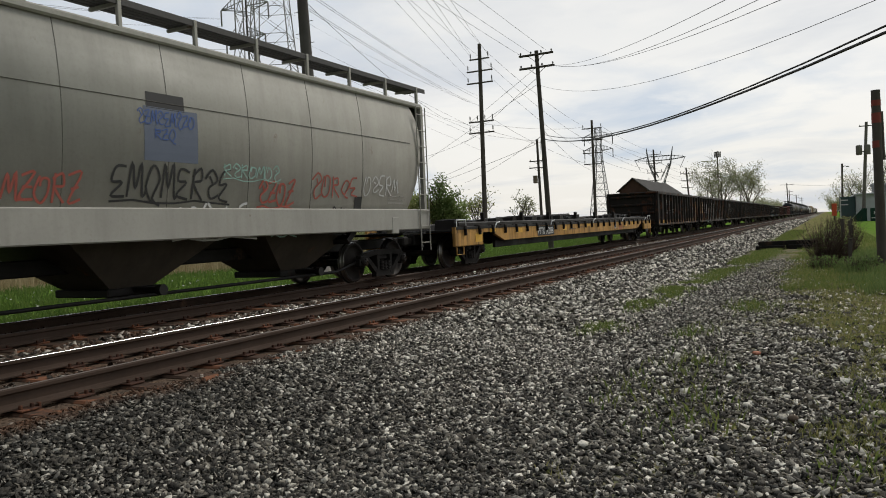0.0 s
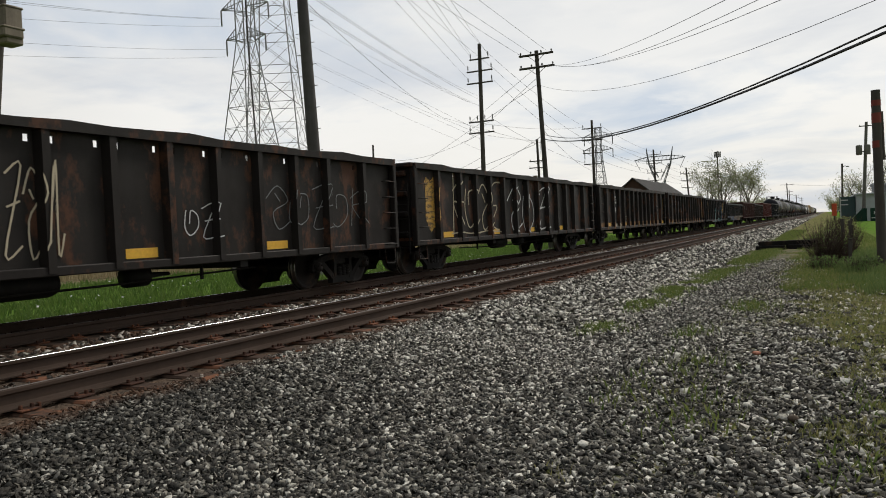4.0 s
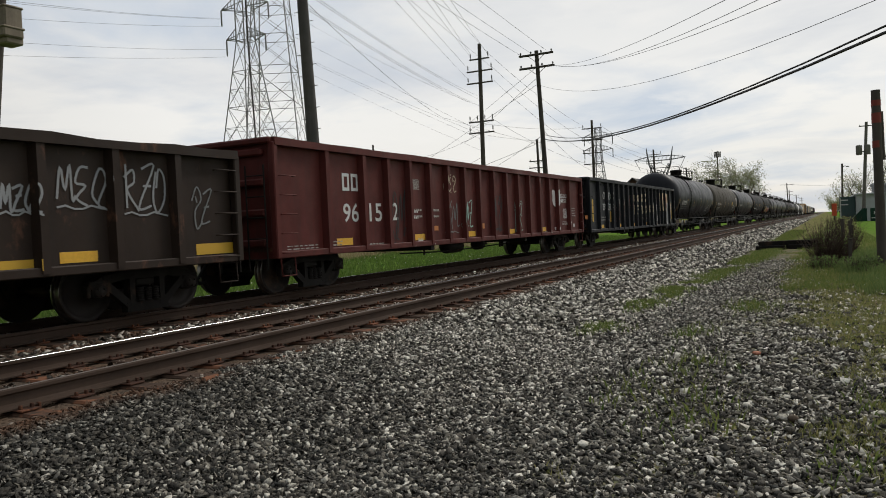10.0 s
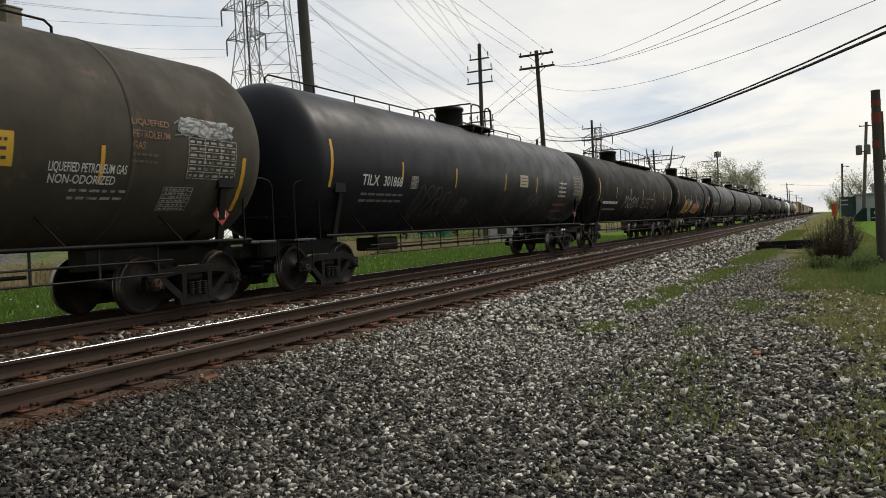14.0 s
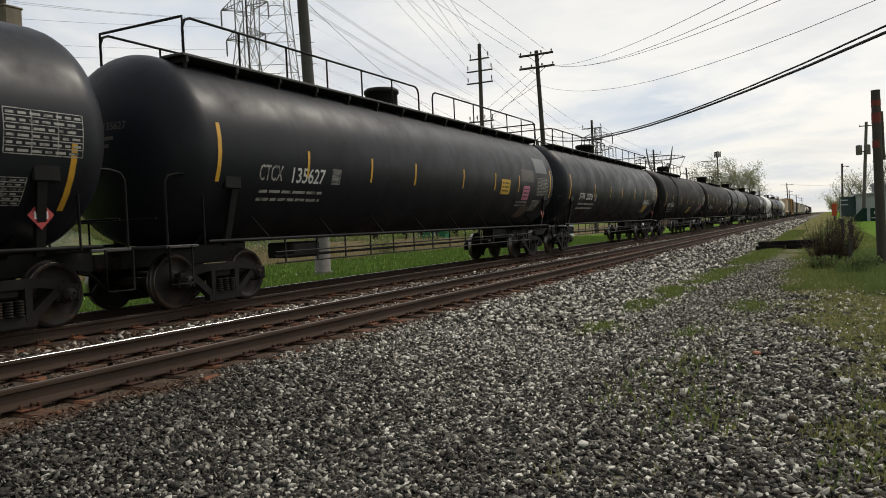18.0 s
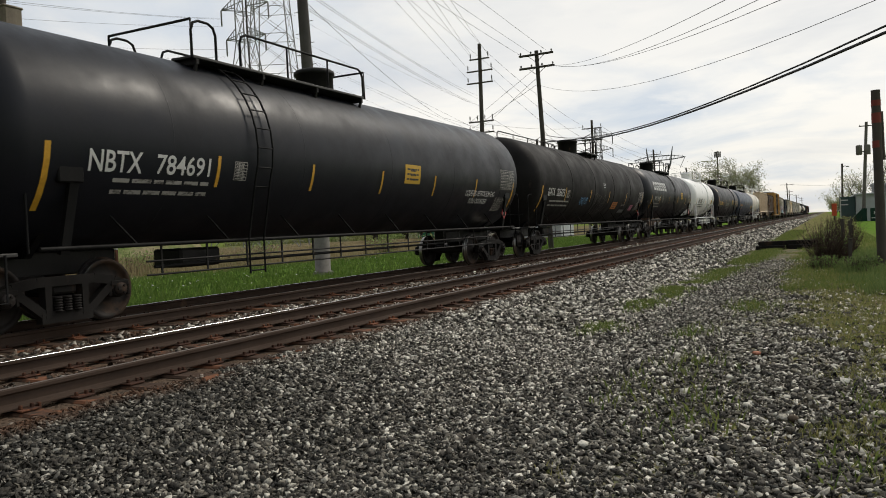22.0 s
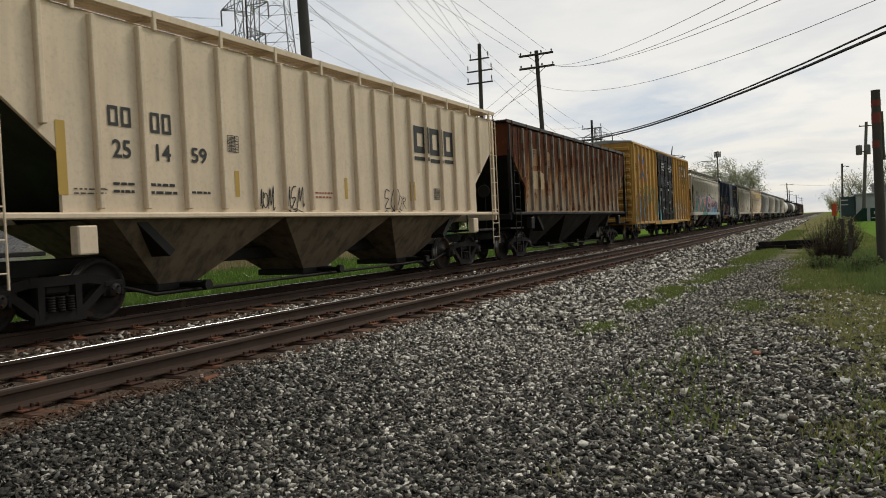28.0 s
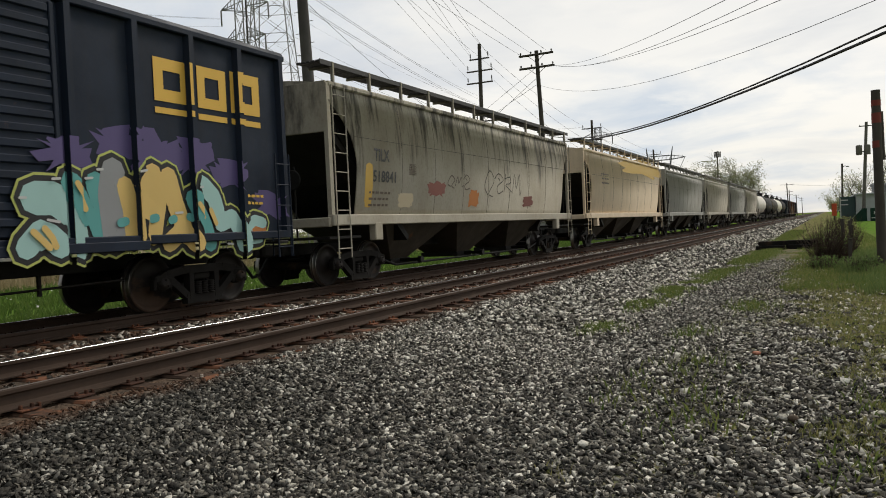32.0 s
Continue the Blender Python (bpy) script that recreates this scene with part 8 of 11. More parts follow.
def bars(key, y0, y1, z0, z1, rows=2, mat="faded_letter", seed=1, words=3):
    """Small print too fine to read."""
    car, skin = TRAIN[key]
    pr = random.Random(seed * 31 + int(abs(y0) * 100))
    ps, dz = [], (z1 - z0) / rows
    for k in range(rows):
        y = y0
        while y < y1 - 0.04:
            w = (y1 - y0) / words * pr.uniform(0.25, 0.6)
            ps.append(quad(y, min(y + w, y1), z0 + k * dz + dz * 0.26, z0 + k * dz + dz * 0.62))
            y += w + min((y1 - y0) * 0.05, 0.05)
    part("stencil", drape(ps, skin, 0.010), mat, car)["kind"] = "stuff"


def blocks(key, y0, y1, z0, z1, n, mat="white_letter", line=False, gap=0.28):
    """A mark drawn as plain upright blocks, with a line under each if wanted."""
    car, skin = TRAIN[key]
    ps, w = [], (y1 - y0) / (n + (n - 1) * gap)
    h = z1 - z0
    for k in range(n):
        a = y0 + k * w * (1 + gap)
        base = z0 + (0.22 * h if line else 0)
        t = 0.26 * w
        ps += [quad(a, a + t, base, z1), quad(a + w - t, a + w, base, z1), quad(a + t, a + w - t, z1 - t, z1), quad(a + t, a + w - t, base, base + t)]
        if line:
            ps.append(quad(a, a + w, z0, z0 + 0.11 * h))
    part("mark", drape(ps, skin, 0.011), mat, car)["kind"] = "stuff"


def patch(key, y0, y1, z0, z1, mat, ragged=0.0, lift=0.006, skew=0.0, name="painted_panel"):
    car, skin = TRAIN[key]
    if ragged:
        pr = random.Random(int(y0 * 977 + z0 * 131))
        n, ps = 28, []
        for k in range(n):
            a = 2 * math.pi * k / n
            c, s = math.cos(a), math.sin(a)
            e = 0.42
            u, w = math.copysign(abs(c) ** e, c), math.copysign(abs(s) ** e, s)
            r = 1 - ragged * pr.random()
            ps.append(((y0 + y1) / 2 + u * r * (y1 - y0) / 2, (z0 + z1) / 2 + w * r * (z1 - z0) / 2))
        polys = [ps]
    else:
        polys = [[(y0, z0), (y1, z0), (y1 + skew, z1), (y0 + skew, z1)]]
    for ps in split_at_ribs(polys, skin):
        part(name, drape(ps, skin, lift), mat, car)


def ribbon(pts, w):
    """A flat stroke of paint along a path."""
    out = []
    side = []
    for i, p in enumerate(pts):
        a, b = pts[max(i - 1, 0)], pts[min(i + 1, len(pts) - 1)]
        dx, dz = b[0] - a[0], b[1] - a[1]
        l = math.hypot(dx, dz) or 1
        side.append((-dz / l * w / 2, dx / l * w / 2))
    for i in range(len(pts) - 1):
        (a, b), (c, d), (e, f), (g, h) = pts[i], pts[i + 1], side[i], side[i + 1]
        out.append([(a - e, b - f), (c - g, d - h), (c + g, d + h), (a + e, b + f)])
    return out


# hooks, loops and arcs of quick handwriting that are no letters
FLICKS = ([[(0.1, 0.9), (0.0, 0.3), (0.35, 0.0), (0.8, 0.25), (0.75, 0.75), (0.3, 0.85), (0.25, 0.5)]],
          [[(0.0, 0.1), (0.2, 0.95), (0.45, 0.3), (0.7, 1.0), (0.85, 0.1), (1.1, 0.2)]],
          [[(0.75, 0.95), (0.2, 0.9), (0.05, 0.5), (0.6, 0.5), (0.15, 0.1), (0.9, 0.0)]],
          [[(0.1, 1.0), (0.15, 0.0)], [(0.0, 0.75), (0.6, 0.95), (0.7, 0.6), (0.15, 0.5), (0.9, 0.0)]],
          [[(0.0, 0.7), (0.4, 1.0), (0.85, 0.7), (0.3, 0.35), (0.5, 0.0), (1.0, 0.15)], [(0.3, 0.75), (0.55, 0.6)]],
          [[(0.45, 0.0), (0.05, 0.35), (0.4, 0.95), (0.85, 0.6), (0.5, 0.05), (0.95, -0.1)]],
          [[(0.0, 0.9), (0.8, 1.0), (0.1, 0.05), (0.95, 0.1)], [(0.2, 0.5), (0.75, 0.55)]])


def smooth_path(pts, n=4):
    """A curve through the points."""
    out = []
    for i in range(len(pts) - 1):
        p0, p1, p2, p3 = pts[max(i - 1, 0)], pts[i], pts[i + 1], pts[min(i + 2, len(pts) - 1)]
        for k in range(n):
            u = k / n
            out.append(tuple(0.5 * (2 * b + (c - a) * u + (2 * a - 5 * b + 4 * c - d) * u * u + (3 * b - a - 3 * c + d) * u ** 3) for a, b, c, d in zip(p0, p1, p2, p3)))
    return out + [pts[-1]]


def scrawl(key, y0, y1, z0, z1, mat, n=4, w=0.03, seed=1, lift=0.013):
    """A sprayed tag: quick looping strokes that spell nothing."""
    car, skin = TRAIN[key]
    pr = random.Random(seed * 7919 + int(y0 * 100))
    ps, h = [], z1 - z0
    cw = (y1 - y0) / n
    last = None
    for k in range(n):
        pick = pr.choice([i for i in range(len(FLICKS)) if i != last])
        last, lean, size = pick, pr.uniform(0.02, 0.2), pr.uniform(0.75, 1.08)
        for line in FLICKS[pick]:
            pts = []
            for u, v in line:
                v = 0.5 + (v - 0.5) * size + pr.uniform(-0.06, 0.06)
                pts.append((y0 + cw * (k + 0.05 + (u + pr.uniform(-0.06, 0.06)) * 1.02) + lean * h * (v - 0.5), z0 + h * v))
            ps += ribbon(smooth_path(pts), w * 0.72)
    if pr.random() < 0.5:
        ps += ribbon([(y0 + (y1 - y0) * i / 6, z0 - 0.02 + 0.03 * math.sin(i * 1.9)) for i in range(7)], w * 0.55)
    part("tag", drape(ps, skin, lift), mat, car)["kind"] = "stuff"


def blob(cy, cz, ry, rz, pr, n=18, rough=0.16, power=0.7):
    ps = []
    k1, k2 = pr.uniform(0, 6.28), pr.uniform(0, 6.28)
    for i in range(n):
        a = 2 * math.pi * i / n
        c, s = math.cos(a), math.sin(a)
        r = 1 + rough * (math.sin(3 * a + k1) * 0.6 + math.sin(5 * a + k2) * 0.4)
        ps.append((cy + ry * r * math.copysign(abs(c) ** power, c), cz + rz * r * math.copysign(abs(s) ** power, s)))
    return ps


# strokes of a piece: hooks, arcs, forks and zigzags that are no letters
STROKES = ([[(0.0, 0.15), (0.35, 0.0), (0.75, 0.3), (0.55, 0.7), (0.95, 1.0)], [(0.1, 0.8), (0.45, 0.55)]],
           [[(0.15, 1.0), (0.0, 0.55), (0.4, 0.3), (0.95, 0.45)], [(0.6, 0.9), (0.75, 0.1)]],
           [[(0.05, 0.9), (0.5, 0.75), (0.3, 0.35), (0.7, 0.05), (1.05, 0.2)], [(0.75, 0.95), (0.95, 0.55)]],
           [[(0.9, 0.95), (0.4, 1.0), (0.2, 0.6), (0.6, 0.45), (0.5, 0.0)], [(0.0, 0.1), (0.3, 0.2)]],
           [[(0.0, 0.4), (0.3, 0.85), (0.7, 0.9), (0.6, 0.35), (1.0, 0.05)]],
           [[(0.1, 0.05), (0.2, 0.6), (0.65, 1.0)], [(0.45, 0.0), (0.6, 0.4), (1.0, 0.6)]])


def thick(pts, w):
    """A sprayed stroke: pieces of one width with full, round joints."""
    out = []
    for (a, b), (c, d) in zip(pts, pts[1:]):
        out += ribbon([(a, b), (c, d)], w)
    for a, b in pts:
        out.append([(a + w / 2 * math.cos(k * 0.785), b + w / 2 * math.sin(k * 0.785)) for k in range(8)])
    return out


def mural(key, y0, y1, z0, z1, n, fills, edge="spray_ink", cloud=None, seed=1, shine="spray_white", slant=0.12):
    """A big graffiti piece: fat interlocking strokes with outline, two-coloured fill, drips and highlights."""
    car, skin = TRAIN[key]
    pr = random.Random(seed)
    h, cw = z1 - z0, (y1 - y0) / n
    if cloud:
        ps = [blob(y0 + (y1 - y0) * (k + 0.5) / (n + 2), z0 + h * pr.uniform(0.5, 0.8), cw * 0.7, h * pr.uniform(0.3, 0.5), pr, 16, 0.2, 0.9) for k in range(n + 2)]
        part("paint_cloud", drape(ps, skin, 0.005), cloud, car)["kind"] = "stuff"
    t = min(cw * 0.36, h * 0.24)
    rim = max(0.035, t * 0.16)
    outer, glints, drips = [], [], []
    layers = [[] for _ in fills]
    order = list(range(n))
    pr.shuffle(order)
    for k in order:
        i = k % len(fills)
        lean, tip, grow = slant * pr.uniform(-0.6, 1.4), pr.uniform(-0.08, 0.1) * h, pr.uniform(0.95, 1.12)

        def place(u, v):
            z = z0 + t / 2 + (h - t) * v * grow + tip * (1 if k % 2 else -0.5)
            return (y0 + cw * (k + 0.06 + 0.88 * u) + lean * (z - z0 - h / 2), min(max(z, z0), z1 + 0.05 * h))

        for stroke in pr.choice(STROKES):
            pts = [place(u + pr.uniform(-0.06, 0.06), v + pr.uniform(-0.04, 0.04)) for u, v in stroke]
            outer += thick(pts, t + 2 * rim)
            body = thick(pts, t)
            layers[i] += body
            zc = z0 + h * pr.uniform(0.3, 0.5)
            low = [q for q in (clip_half(p, 1, zc, False) for p in body) if len(q) > 2]
            layers[(i + 1) % len(fills)] += low
            if shine:
                glints += ribbon([(a - t * 0.28, b + t * 0.24) for a, b in pts[:2]], t * 0.12)
            if pr.random() < 0.6:
                a, b = pr.choice(pts)
                drips += ribbon([(a, b - t * 0.4), (a + t * 0.5, b), (a + t * 0.9, b - t * 0.2)], rim * 0.9)
        if pr.random() < 0.5:
            a, b = place(0.5, 1.0)
            outer.append([(a - t * 0.7, b), (a + t * 0.6, b - t * 0.1), (a + t * 0.2, b + t * 1.1)])
            layers[i].append([(a - t * 0.4, b), (a + t * 0.4, b - t * 0.1), (a + t * 0.14, b + t * 0.75)])
    for name, ps, mat, lift in (("outline", outer, edge, 0.008), *[("fill", l, f, 0.011 + 0.002 * i) for i, (l, f) in enumerate(zip(layers, fills))], ("cut_out", drips, edge, 0.021), ("highlight", glints, shine, 0.023)):
        if ps and mat:
            part(name, drape(ps, skin, lift), mat, car)["kind"] = "stuff"


def piece(key, strokes, ink="spray_ink", halo=None, rim=0.07, glow=0.06):
    """A piece in fat strokes, each (colour, width, path): one dark outline round all of it and a bright line round that."""
    car, skin = TRAIN[key]

    def lay(name, ps, mat, lift):
        part(name, drape(ps, skin, lift), mat, car)["kind"] = "stuff"

    if halo:
        lay("halo", [q for _, w, l in strokes for q in thick(list(l), w + 2 * (rim + glow))], halo, 0.006)
    if ink:
        lay("outline", [q for _, w, l in strokes for q in thick(list(l), w + 2 * rim)], ink, 0.009)
    for i, (mat, w, l) in enumerate(strokes):
        lay("fill", [q for q in thick(list(l), w)], mat, 0.012 + 0.0012 * i)


def slab(key, outline, high, low, split, edge="spray_ink", lift=0.009):
    """A block letter's body: one outline, painted in two colours above and below a line."""
    car, skin = TRAIN[key]
    shapes = [("fill", [q for q in (clip_half(outline, 1, split, True),) if len(q) > 2], high, lift), ("fill", [q for q in (clip_half(outline, 1, split, False),) if len(q) > 2], low, lift)]
    if edge:
        shapes.append(("outline", ribbon(outline + outline[:1], 0.05), edge, lift + 0.003))
    for name, ps, mat, up in shapes:
        if ps:
            part(name, drape(ps, skin, up), mat, car)["kind"] = "stuff"


def stroke_mark(key, lines, w, mat, lift):
    car, skin = TRAIN[key]
    part("spray_mark", drape([q for l in lines for q in thick(list(l), w)], skin, lift), mat, car)["kind"] = "stuff"


def dotted_piece(key):
    """Four fat block letters in pink, wine and blue over a white block and a dotted violet cloud."""
    car, skin = TRAIN[key]
    pr = random.Random(5)

    def lay(name, ps, mat, lift):
        ps = [q for q in ps if len(q) > 2]
        part(name, drape(ps, skin, lift), mat, car)["kind"] = "stuff"

    glyphs = (
        (((0.22, 1.66), (0.5, 2.66), (1.5, 2.58)), ((0.4, 2.16), (1.28, 2.08)), ((0.22, 1.68), (1.5, 1.66))),
        (((1.98, 2.55), (2.2, 1.72), (2.72, 2.5)),),
        (((3.62, 1.66), (3.15, 1.72), (3.12, 2.42), (3.58, 2.44), (3.6, 2.08), (3.2, 2.06)),),
        (((3.98, 1.64), (4.06, 2.44), (4.5, 2.36), (4.6, 1.64)),),
    )
    disc = lambda y, z, r: [(y + r * math.cos(k * 0.628), z + r * 1.15 * math.sin(k * 0.628)) for k in range(10)]
    violet = [blob(y, z, ry, rz, pr, 14, 0.12, 0.95) for y, z, ry, rz in ((-3.0, 2.45, 0.55, 0.4), (-1.55, 2.2, 0.5, 0.5), (-0.75, 2.3, 0.55, 0.62), (-0.35, 2.05, 0.4, 0.6), (5.1, 2.15, 0.45, 0.42), (5.8, 2.05, 0.5, 0.45), (6.4, 2.05, 0.35, 0.4))]
    lay("paint_cloud", violet, "spray_violet", 0.005)
    shade = [blob(y, z, 0.55, 0.34, pr, 14, 0.1, 0.95) for y, z in ((0.3, 2.72), (1.0, 2.78), (1.7, 2.62), (2.5, 2.52), (3.3, 2.52), (4.1, 2.48), (4.6, 2.3))]
    lay("paint_shadow", shade, "spray_ink", 0.0065)
    teal = [blob(y, z, ry, rz, pr, 14, 0.1, 0.95) for y, z, ry, rz in ((-2.6, 1.85, 0.7, 0.5), (-1.9, 1.85, 0.6, 0.42), (-1.2, 1.7, 0.6, 0.33))]
    lay("fill", teal, "spray_green", 0.008)
    lay("cut_out", [q for k in range(4) for q in ribbon([(-3.1, 2.1 - 0.16 * k), (-2.6, 2.22 - 0.17 * k), (-2.1, 2.08 - 0.16 * k), (-1.7, 2.02 - 0.15 * k), (-1.2, 1.8 - 0.1 * k), (-0.9, 1.62 - 0.04 * k)], 0.04)], "spray_ink", 0.011)
    lay("spot", [disc(pr.uniform(a, b), pr.uniform(c, d), pr.uniform(0.05, 0.1)) for a, b, c, d in ((-1.9, -0.2, 2.1, 2.7),) * 9 + ((4.9, 6.6, 1.95, 2.4),) * 7 + ((-3.3, -2.7, 2.4, 2.7),) * 3], "spray_silver", 0.008)
    lines = [l for gl in glyphs for l in gl]
    lay("block_edge", [q for l in lines for q in thick([(y - 0.1, z + 0.03) for y, z in l], 0.56)], "spray_white", 0.011)
    body = [(i, q) for i, gl in enumerate(glyphs) for l in gl for q in thick(list(l), 0.36)]
    cut = lambda lo, hi, test: [clip_half(clip_half(q, 1, lo, True) or [(0, 0)], 1, hi, False) if max(z for y, z in q) > lo and min(z for y, z in q) < hi else [] for i, q in body if test(i)]
    lay("fill", cut(2.36, 3.2, lambda i: True), "spray_pink", 0.014)
    lay("fill", cut(1.98, 2.36, lambda i: True), "spray_wine", 0.014)
    lay("fill", cut(1.3, 1.98, lambda i: i < 1), "spray_plum", 0.014)
    lay("fill", cut(1.3, 1.98, lambda i: i >= 1), "spray_azure", 0.014)
    lay("spot", [disc(y, z, r) for y, z, r in ((0.85, 2.68, 0.07), (1.25, 2.58, 0.09), (2.0, 2.5, 0.06), (2.62, 2.5, 0.05), (3.2, 2.48, 0.06), (3.45, 2.5, 0.05), (4.1, 2.45, 0.05), (4.4, 2.4, 0.06))], "spray_rose", 0.017)
    lay("highlight", [q for y in (1.9, 2.35, 2.9, 3.4, 4.1, 4.5) for q in ribbon([(y, 1.62), (y + 0.12, 1.8), (y + 0.2, 1.6)], 0.035)], "spray_sky", 0.018)
    for y0, y1, mat in ((-0.3, 6.4, "spray_sky"), (-2.9, -0.55, "spray_green"), (-0.55, -0.3, "spray_ink")):
        part("sill_paint", Geo().box(1.5285, 1.536, y0, y1, 1.315, 1.515), mat, car)
    lay("base_wash", [blob(y, 1.66, 0.45, 0.16, pr, 12, 0.12, 0.95) for y in (5.0, 5.5, 6.0, 6.4)], "spray_azure", 0.010)


def notice(key, y0, y1, z0, z1, mat="spray_amber", ink="black_letter", skew=0.0, rows=3):
    patch(key, y0, y1, z0, z1, mat, 0.0, 0.007, skew, "notice")
    m = (y1 - y0) * 0.12
    bars(key, y0 + m, y1 - m, z0 + (z1 - z0) * 0.12, z1 - (z1 - z0) * 0.1, rows, ink, 3, 2)


def data_panel(key, y0, y1, z0, z1, mat="faded_letter"):
    """A framed table of test dates."""
    car, skin = TRAIN[key]
    ps = []
    for k in range(7):
        z = z0 + (z1 - z0) * k / 6
        ps.append(quad(y0, y1, z - 0.006, z + 0.006))
    for k in range(4):
        y = y0 + (y1 - y0) * k / 3
        ps.append(quad(y - 0.006, y + 0.006, z0, z1))
    part("data_panel", drape(ps, skin, 0.010), mat, car)["kind"] = "stuff"
    bars(key, y0 + 0.03, y1 - 0.03, z0, z1, 6, mat, 5, 4)


def shield(key, y0, y1, z0, z1, mat="white_letter"):
    car, skin = TRAIN[key]
    c, w, h = (y0 + y1) / 2, (y1 - y0) / 2, z1 - z0
    ps = [[(c - w, z1 - 0.12 * h), (c - 0.6 * w, z1 - 0.02 * h), (c, z1 - 0.1 * h), (c + 0.6 * w, z1 - 0.02 * h), (c + w, z1 - 0.12 * h), (c + 0.85 * w, z1 - 0.4 * h), (c + w, z0 + 0.35 * h), (c + 0.6 * w, z0 + 0.1 * h), (c, z0), (c - 0.6 * w, z0 + 0.1 * h), (c - w, z0 + 0.35 * h), (c - 0.85 * w, z1 - 0.4 * h)][::-1]]
    part("emblem", drape(ps, skin, 0.010), mat, car)


def paint_cars():
    """Everything lettered or sprayed on the cars, along and up each side."""
    # car H0
    patch("H0", -0.48, 0.61, 2.36, 3.17, "spray_slate")
    patch("H0", -0.42, 0.34, 3.15, 3.39, "spray_ink")
    scrawl("H0", -0.61, 0.54, 2.88, 3.14, "spray_cobalt", 9, 0.025, 2)
    scrawl("H0", -0.29, 0.14, 2.67, 2.87, "spray_cobalt", 3, 0.025, 3)
    scrawl("H0", -2.70, -1.55, 1.70, 2.12, "spray_brick", 5, 0.05, 4)
    scrawl("H0", -1.09, 1.39, 1.76, 2.33, "spray_ink", 8, 0.055, 5)
    scrawl("H0", 2.10, 3.17, 1.69, 2.19, "spray_brick", 4, 0.06, 6)
    scrawl("H0", 3.69, 5.38, 1.88, 2.35, "spray_brick", 5, 0.05, 7)
    scrawl("H0", 5.61, 7.11, 1.97, 2.40, "spray_white", 5, 0.04, 8)
    scrawl("H0", 1.19, 2.69, 2.16, 2.42, "spray_mint", 7, 0.03, 9)
    scrawl("H0", 0.13, 2.14, 1.16, 1.73, "spray_white", 7, 0.06, 10)
    scrawl("H0", 2.53, 3.30, 1.16, 1.48, "spray_mint", 4, 0.05, 11)
    scrawl("H0", 4.36, 5.03, 1.15, 1.71, "spray_ink", 2, 0.05, 12)
    scrawl("H0", -0.86, -0.06, 1.17, 1.50, "spray_brick", 4, 0.04, 13)
    patch("H0", -0.54, -0.05, 1.39, 1.51, "spray_orange")
    bars("H0", 6.68, 7.49, 1.76, 1.99, 3)
    patch("H0", 5.28, 5.57, 1.59, 1.92, "spray_ink")
    # car F
    patch("F", -6.45, -4.59, 0.74, 1.08, "spray_ink")
    letters("F", "PTTX 142898", -6.37, -4.71, 0.78, 1.03)
    patch("F", -11.78, -11.31, 0.71, 0.95, "reflector")
    patch("F", -10.67, -10.22, 0.98, 1.15, "reflector")
    patch("F", -8.43, -7.93, 0.90, 1.05, "reflector")
    patch("F", -3.47, -3.04, 0.88, 1.03, "reflector")
    patch("F", -0.16, 0.31, 0.96, 1.07, "reflector")
    scrawl("F", -4.28, -3.95, 0.85, 1.12, "spray_mud", 2, 0.03, 2)
    bars("F", -2.73, -1.87, 0.85, 0.96, 1, "spray_mud")
    bars("F", -1.45, -0.59, 0.89, 1.00, 2, "spray_mud")
    patch("F", 8.19, 8.65, 0.91, 1.05, "reflector")
    patch("F", 6.73, 7.11, 0.87, 0.98, "reflector")
    blocks("F", 5.44, 6.04, 0.74, 0.97, 3, "spray_brick")
    patch("F", 4.50, 4.85, 0.78, 1.10, "spray_white")
    patch("F", 4.52, 4.80, 0.82, 1.05, "spray_ink", lift=0.008)
    bars("F", 6.24, 6.64, 0.77, 0.93, 1, "spray_mud")
    # car G0
    patch("G0", -7.88, -7.22, 2.14, 2.55, "yellow_worn", 0.3)
    patch("G0", -7.76, -7.23, 1.63, 2.07, "yellow_worn", 0.35)
    patch("G0", -7.72, -7.25, 1.07, 1.32, "spray_amber")
    patch("G0", -7.74, -6.81, 0.74, 0.99, "yellow_worn", 0.25)
    blocks("G0", -4.86, -4.35, 2.03, 2.33, 2)
    blocks("G0", -3.72, -3.30, 2.02, 2.29, 2)
    letters("G0", "70", -4.79, -4.27, 1.42, 1.71)
    letters("G0", "88", -3.73, -3.33, 1.46, 1.72)
    letters("G0", "51", -2.72, -2.24, 1.48, 1.75)
    patch("G0", -1.73, -1.15, 1.58, 2.26, "spray_faint_orange", 0.15)
    patch("G0", -0.78, -0.09, 1.58, 2.25, "spray_faint_orange", 0.15)
    patch("G0", 0.14, 0.86, 1.58, 2.39, "spray_faint_orange", 0.15)
    scrawl("G0", -7.32, -6.65, 1.40, 2.02, "spray_faint", 4, 0.04, 1)
    patch("G0", 7.22, 7.99, 0.81, 2.54, "yellow_worn", 0.3)
    patch("G0", -6.51, -4.48, 0.77, 1.11, "yellow_worn", 0.3)
    letters("G0", "nationwide", 3.60, 5.33, 1.99, 2.24, "spray_umber")
    letters("G0", "gondola", 5.76, 6.94, 1.97, 2.24, "spray_umber")
    letters("G0", "pool", 7.19, 7.77, 1.97, 2.20, "spray_umber")
    bars("G0", 2.05, 3.36, 1.59, 1.87, 1, "spray_faint_orange", 2, 3)
    scrawl("G0", 6.52, 7.79, 0.72, 2.01, "spray_grey", 4, 0.05, 2)
    data_panel("G0", 6.16, 6.65, 1.52, 1.89)
    patch("G0", 7.79, 8.23, 1.08, 1.48, "spray_amber")
